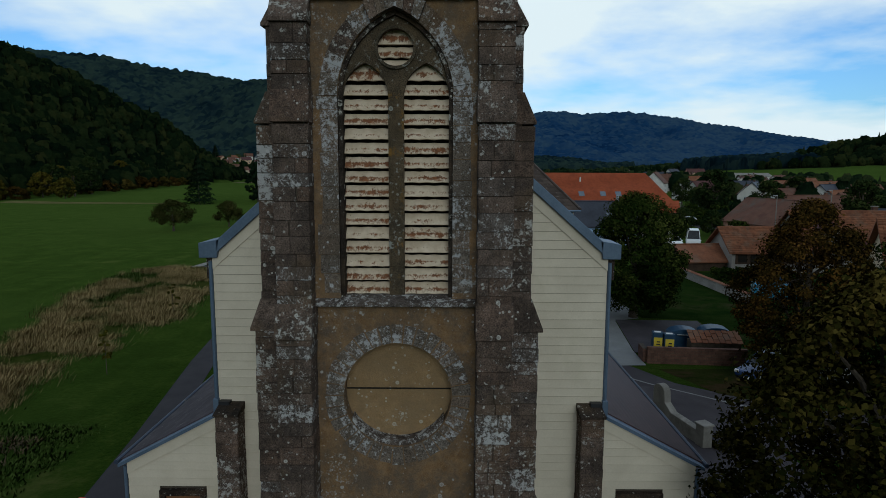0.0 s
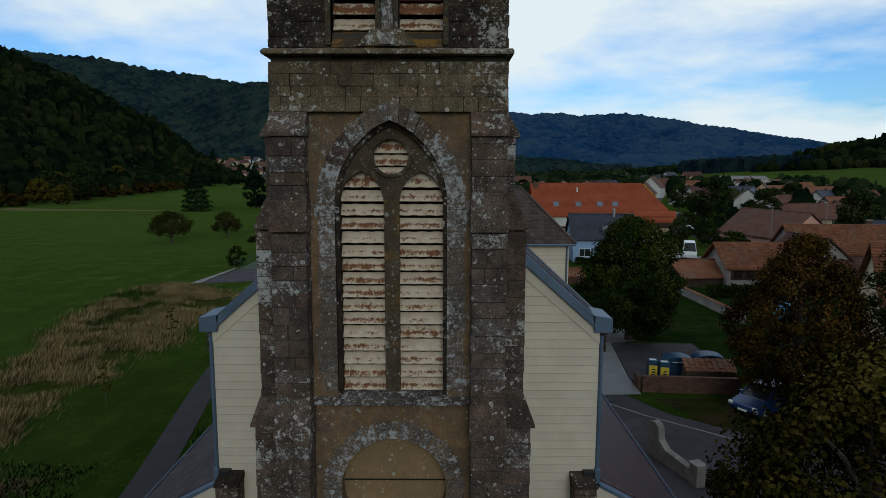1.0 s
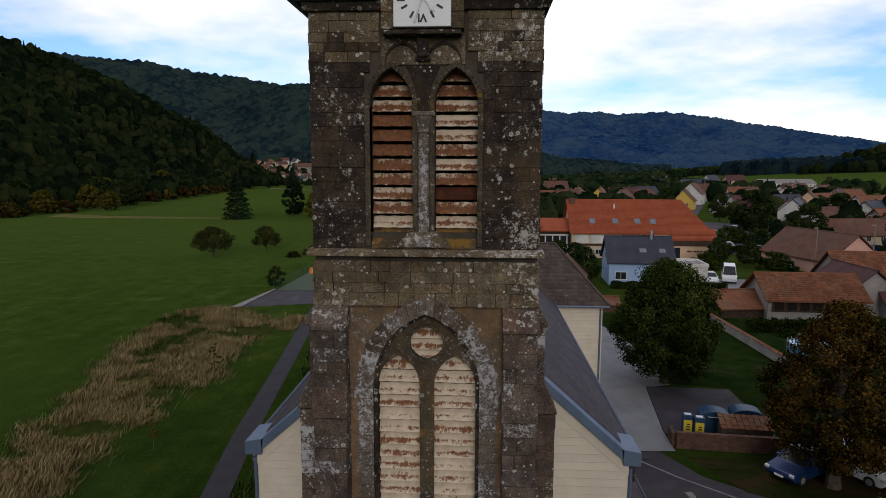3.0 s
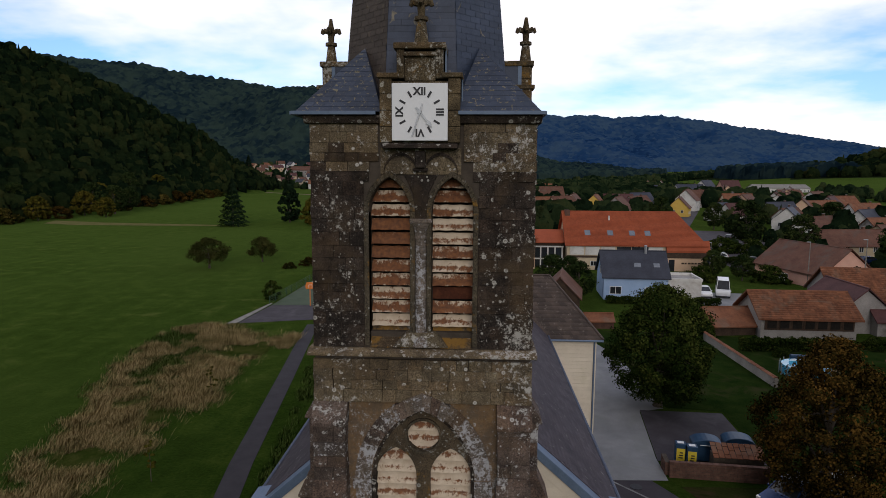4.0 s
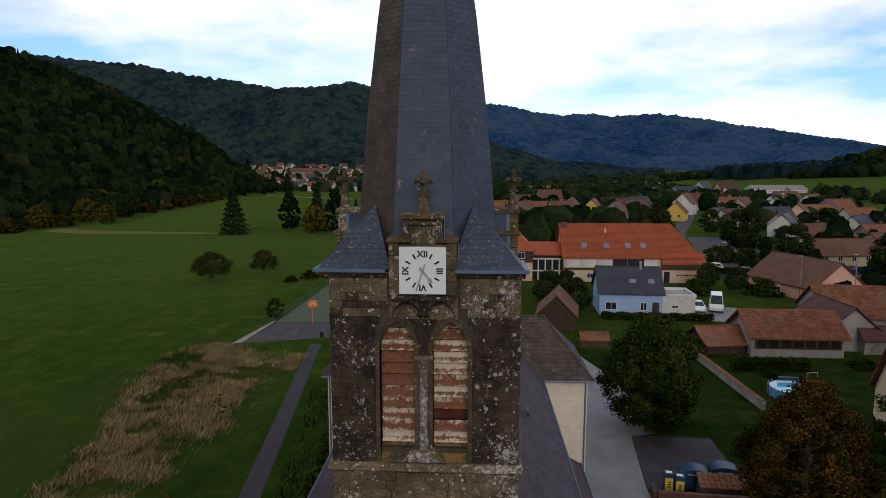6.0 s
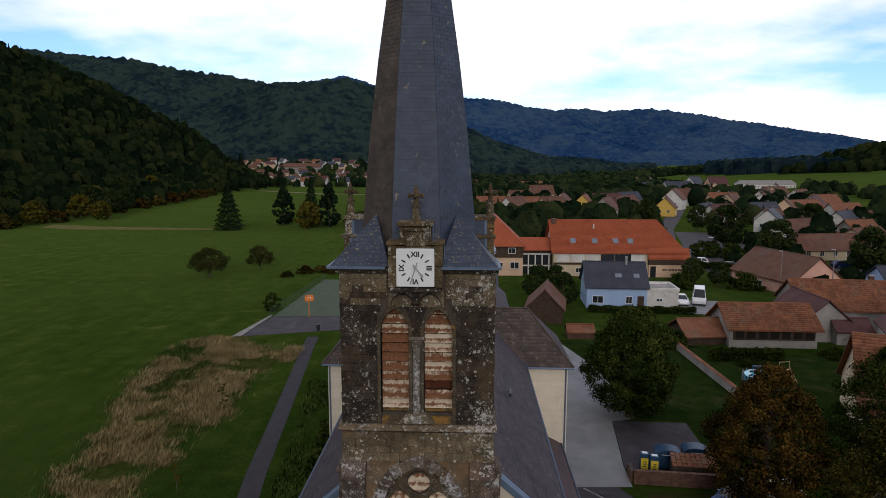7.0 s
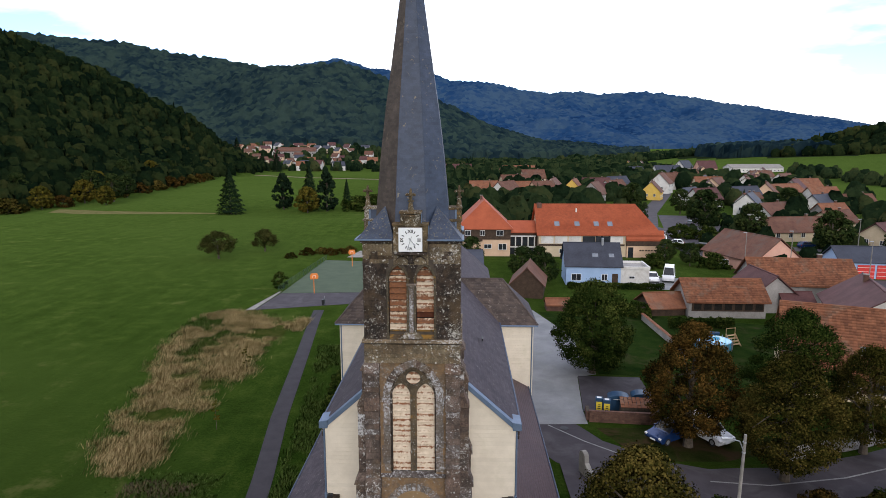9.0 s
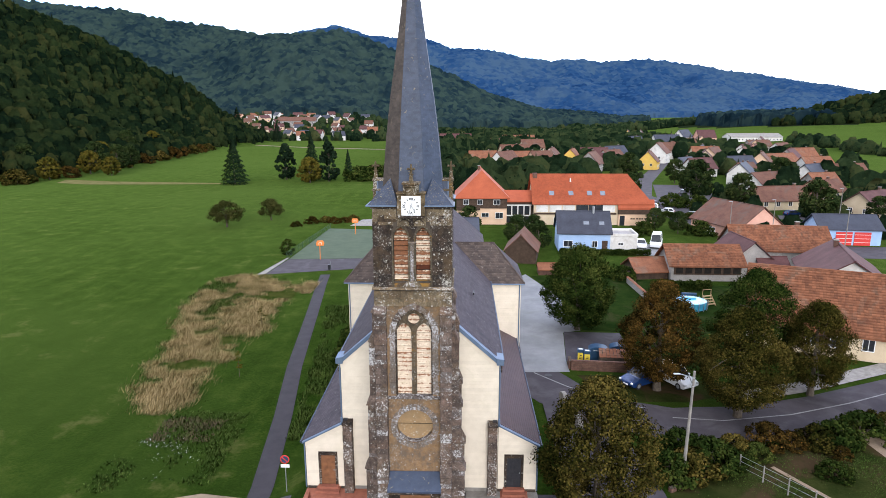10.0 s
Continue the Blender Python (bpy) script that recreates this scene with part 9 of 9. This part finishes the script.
def tufts(name, poly, n, height, material, label, seed, patchy=0.0, lean=0.35, spread=0.05, wobble=1.0, gaps=(), bend=0.25):
    rnd = np.random.default_rng(seed)
    xs, ys = [p[0] for p in poly], [p[1] for p in poly]
    x, y = rnd.uniform(min(xs), max(xs), n), rnd.uniform(min(ys), max(ys), n)
    wob = wobble * 1.2 * np.sin(x * 0.9 + 1.3 * y) + wobble * 0.8 * np.sin(2.1 * y - x)
    wob = 0.45 * wob + rnd.normal(0, 0.9, n) * wobble
    ok = inside(poly, x + wob, y + 0.7 * wob + rnd.normal(0, 0.8, n) * wobble)
    if patchy:
        ok &= 1.6 * soft_field(x, y, 4.5, seed) + 1.1 * soft_field(x, y, 1.3, seed + 1) + rnd.normal(0, 0.35, n) > patchy
    for gx, gy, rx, ry in gaps:
        ok &= np.hypot((x - gx) / rx, (y - gy) / ry) + rnd.normal(0, 0.18, n) + 0.5 * soft_field(x, y, 1.3, seed + 2) > 1
    x, y = x[ok], y[ok]
    n = len(x)
    z = terrain(x, y)
    a = rnd.uniform(0, 2 * np.pi, n)
    w = rnd.uniform(0.5, 1.5, (n, 1)) * spread
    h = height * rnd.uniform(0.45, 1.2, (n, 1)) * (1 + 0.3 * soft_field(x, y, 2.2, seed + 3).clip(-1.5, 1.5)[:, None])
    u = np.stack([np.cos(a), np.sin(a), np.zeros(n)], 1)
    tip = np.stack([rnd.normal(bend, lean, n), rnd.normal(0.1, lean, n), np.ones(n)], 1) * h
    p = np.stack([x, y, z - 0.02], 1)
    v = np.stack([p - u * w, p + u * w, p + tip + u * w * 0.5, p + tip - u * w * 0.5], 1).reshape(-1, 3)
    # the leaning face of each blade looks up
    f = np.arange(4 * n).reshape(-1, 4)
    face = np.cross(u, tip)
    f[face[:, 2] < 0] = f[face[:, 2] < 0][:, ::-1]
    face *= np.sign(face[:, 2:3]) / np.linalg.norm(face, axis=1, keepdims=True)
    soft = face * 0.45 + np.array([0, 0, 1.0])
    return tagged(new(name, fast_mesh(name, v, f, material, (soft / np.linalg.norm(soft, axis=1, keepdims=True)).repeat(4, 0))), label, "grass", kind="stuff")


mid_x, mid_y = (sum(p[k] for p in DRY) / len(DRY) for k in (0, 1))
lay("straw_ground", [(mid_x + 0.7 * (a - mid_x), mid_y + 0.85 * (b - mid_y)) for a, b in DRY], STRAW_GROUND, "dry flattened straw and moss under the tall grass", "ground", 0.02)
tufts("dry_grass", DRY, 260000, 0.42, DRY_GRASS, "tall dry straw-coloured grass on the meadow", 41, -0.5, 0.34, spread=0.013, wobble=0.7, gaps=((-24.6, 26.0, 2.9, 1.5), (-29.4, 44.5, 1.5, 4.2), (-31.0, 33.0, 1.6, 2.4)), bend=0.4)
tufts("dry_grass_green", DRY, 90000, 0.26, GREEN_BLADE, "green weeds among the dry grass", 42, 0.1, 0.4, spread=0.018, wobble=0.8)
WEEDS = [(-23.0, 14.0), (-17.0, 16.5), (-14.5, 10), (-14.8, 6.5), (-19, 5), (-22.5, 9)]
tufts("weeds", WEEDS, 22000, 0.15, GREEN_BLADE, "rank green weeds beside the path", 43, -0.4, spread=0.04, wobble=2.2)
WEED_RED = surface("withered_weeds", (0.045, 0.036, 0.017), (0.105, 0.07, 0.034), 1, 8, 0.95, island=0.3)
tufts("withered_weeds", [(-21.6, 14.8), (-17.4, 15.4), (-16.6, 12.4), (-19.4, 11.6)], 9000, 0.2, WEED_RED, "withered brown weeds beside the path", 44, 0.2, 0.7, spread=0.03, wobble=2.0)
FLOWER = surface("white_flowers", (0.5, 0.52, 0.5), (0.62, 0.64, 0.6), 2, 10, 0.8)
tufts("white_flowers", [(-22.6, 12.4), (-19.0, 12.4), (-16.4, 7.8), (-18.8, 6.6)], 900, 0.1, FLOWER, "small white flowers among the weeds", 45, 0.2, 0.9, 0.016)
tufts("verge_grass", [(-15.2, 46), (-11, 46), (-8.4, 30), (-7.9, 12), (-10.7, 12), (-12.6, 30)], 40000, 0.32, GREEN_BLADE, "uncut grass along the footpath", 46, -0.6, spread=0.03, wobble=0.15)
tufts("garden_grass", [(18, 5), (22, 11.6), (30, 11.8), (34, 9), (44, 4), (44, -2), (18, -4)], 60000, 0.1, GREEN_BLADE, "uncut grass of the garden plots", 47, -0.4, spread=0.03)
for x, y in ((-21.0, 37.5), (-18.6, 23.5)):
    s = thing("sapling", "thin young sapling tied to a stake", "tree", "saplings", pose(x, y, gz(x, y)))
    piece("stake", Geo().tube((0, 0, 0), (0, 0, 1.8), 0.022, 0.02, 6), BARK, s)
    rnd = np.random.default_rng(int(-x * 10))
    v, q, cc, soft = crown_arrays(rnd, 0.8, 2.6, 0.55, 14, 14, 0.16)
    crown = new("crown", fast_mesh("crown", v, q, LEAF_YELLOW, soft))
    crown.parent = s
# a young tree and a bench in the garden by the street
bench = thing("bench", "dark wooden bench beside the garden hedge", "bench", "", pose(29.6, 13.6, gz(29.6, 13.6) , 0, 0, 22))
for k in range(3):
    piece("slat", Geo().box(-0.8, 0.8, -0.25 + 0.17 * k, -0.11 + 0.17 * k, 0.42, 0.46), TIMBER, bench)
    if k < 2:
        piece("back_slat", Geo().box(-0.8, 0.8, 0.26, 0.3, 0.55 + 0.2 * k, 0.69 + 0.2 * k), TIMBER, bench)
for s in (-0.65, 0.65):
    piece("leg", Geo().box(s - 0.04, s + 0.04, -0.22, 0.28, 0, 0.42), TIMBER, bench)

lay("paved_patch", [(-23, 105.5), (-13.5, 105.5), (-13.5, 116), (-21.5, 114)], CONCRETE, "pale paved patch behind the court", "paving", 0.04)
for k, (x, y, key, s) in enumerate([(-32.5, 108.5, "shrub_brown", 0.8), (-29.6, 110.5, "shrub_olive", 0.7), (-27.2, 108.8, "shrub_brown", 0.75), (-25.0, 110.0, "shrub_brown", 0.65), (-35.0, 104.5, "shrub_olive", 0.6), (-23.5, 112.5, "shrub_olive", 0.7)]):
    tree(key, x, y, "low browning shrub behind the court", s, 53 * k, name="shrub", category="shrub", group="shrubs behind the court")

# wire fence across the garden
garden_fence = thing("garden_fence", "grey wire fence between garden plots", "fence")
for k in range(7):
    x, y = 22.1 + 0.95 * k, 9.0 - 1.4 * k
    z = gz(x, y)
    piece("post", Geo().tube((x, y, z), (x, y, z + 1.25), 0.05, 0.045, 6), CONCRETE, garden_fence)
    if k < 6:
        for up in (0.35, 0.75, 1.15):
            piece("wire", Geo().tube((x, y, z + up), (x + 0.95, y - 1.4, gz(x + 0.95, y - 1.4) + up), 0.012, 0.012, 4), STEEL, garden_fence)
ribbon("garden_path", [(24.6, 9.5), (27, 5.0), (31, -2)], 0.35, EARTH, "trodden earth path across the garden", "path", 0.035)
lay("worn_ground", [(-17.0, 4.4), (-14.5, 5.2), (-11.6, 4.8), (-11.4, 2), (-17.5, 2)], EARTH, "worn pale earth beside the footpath", "ground", 0.02)
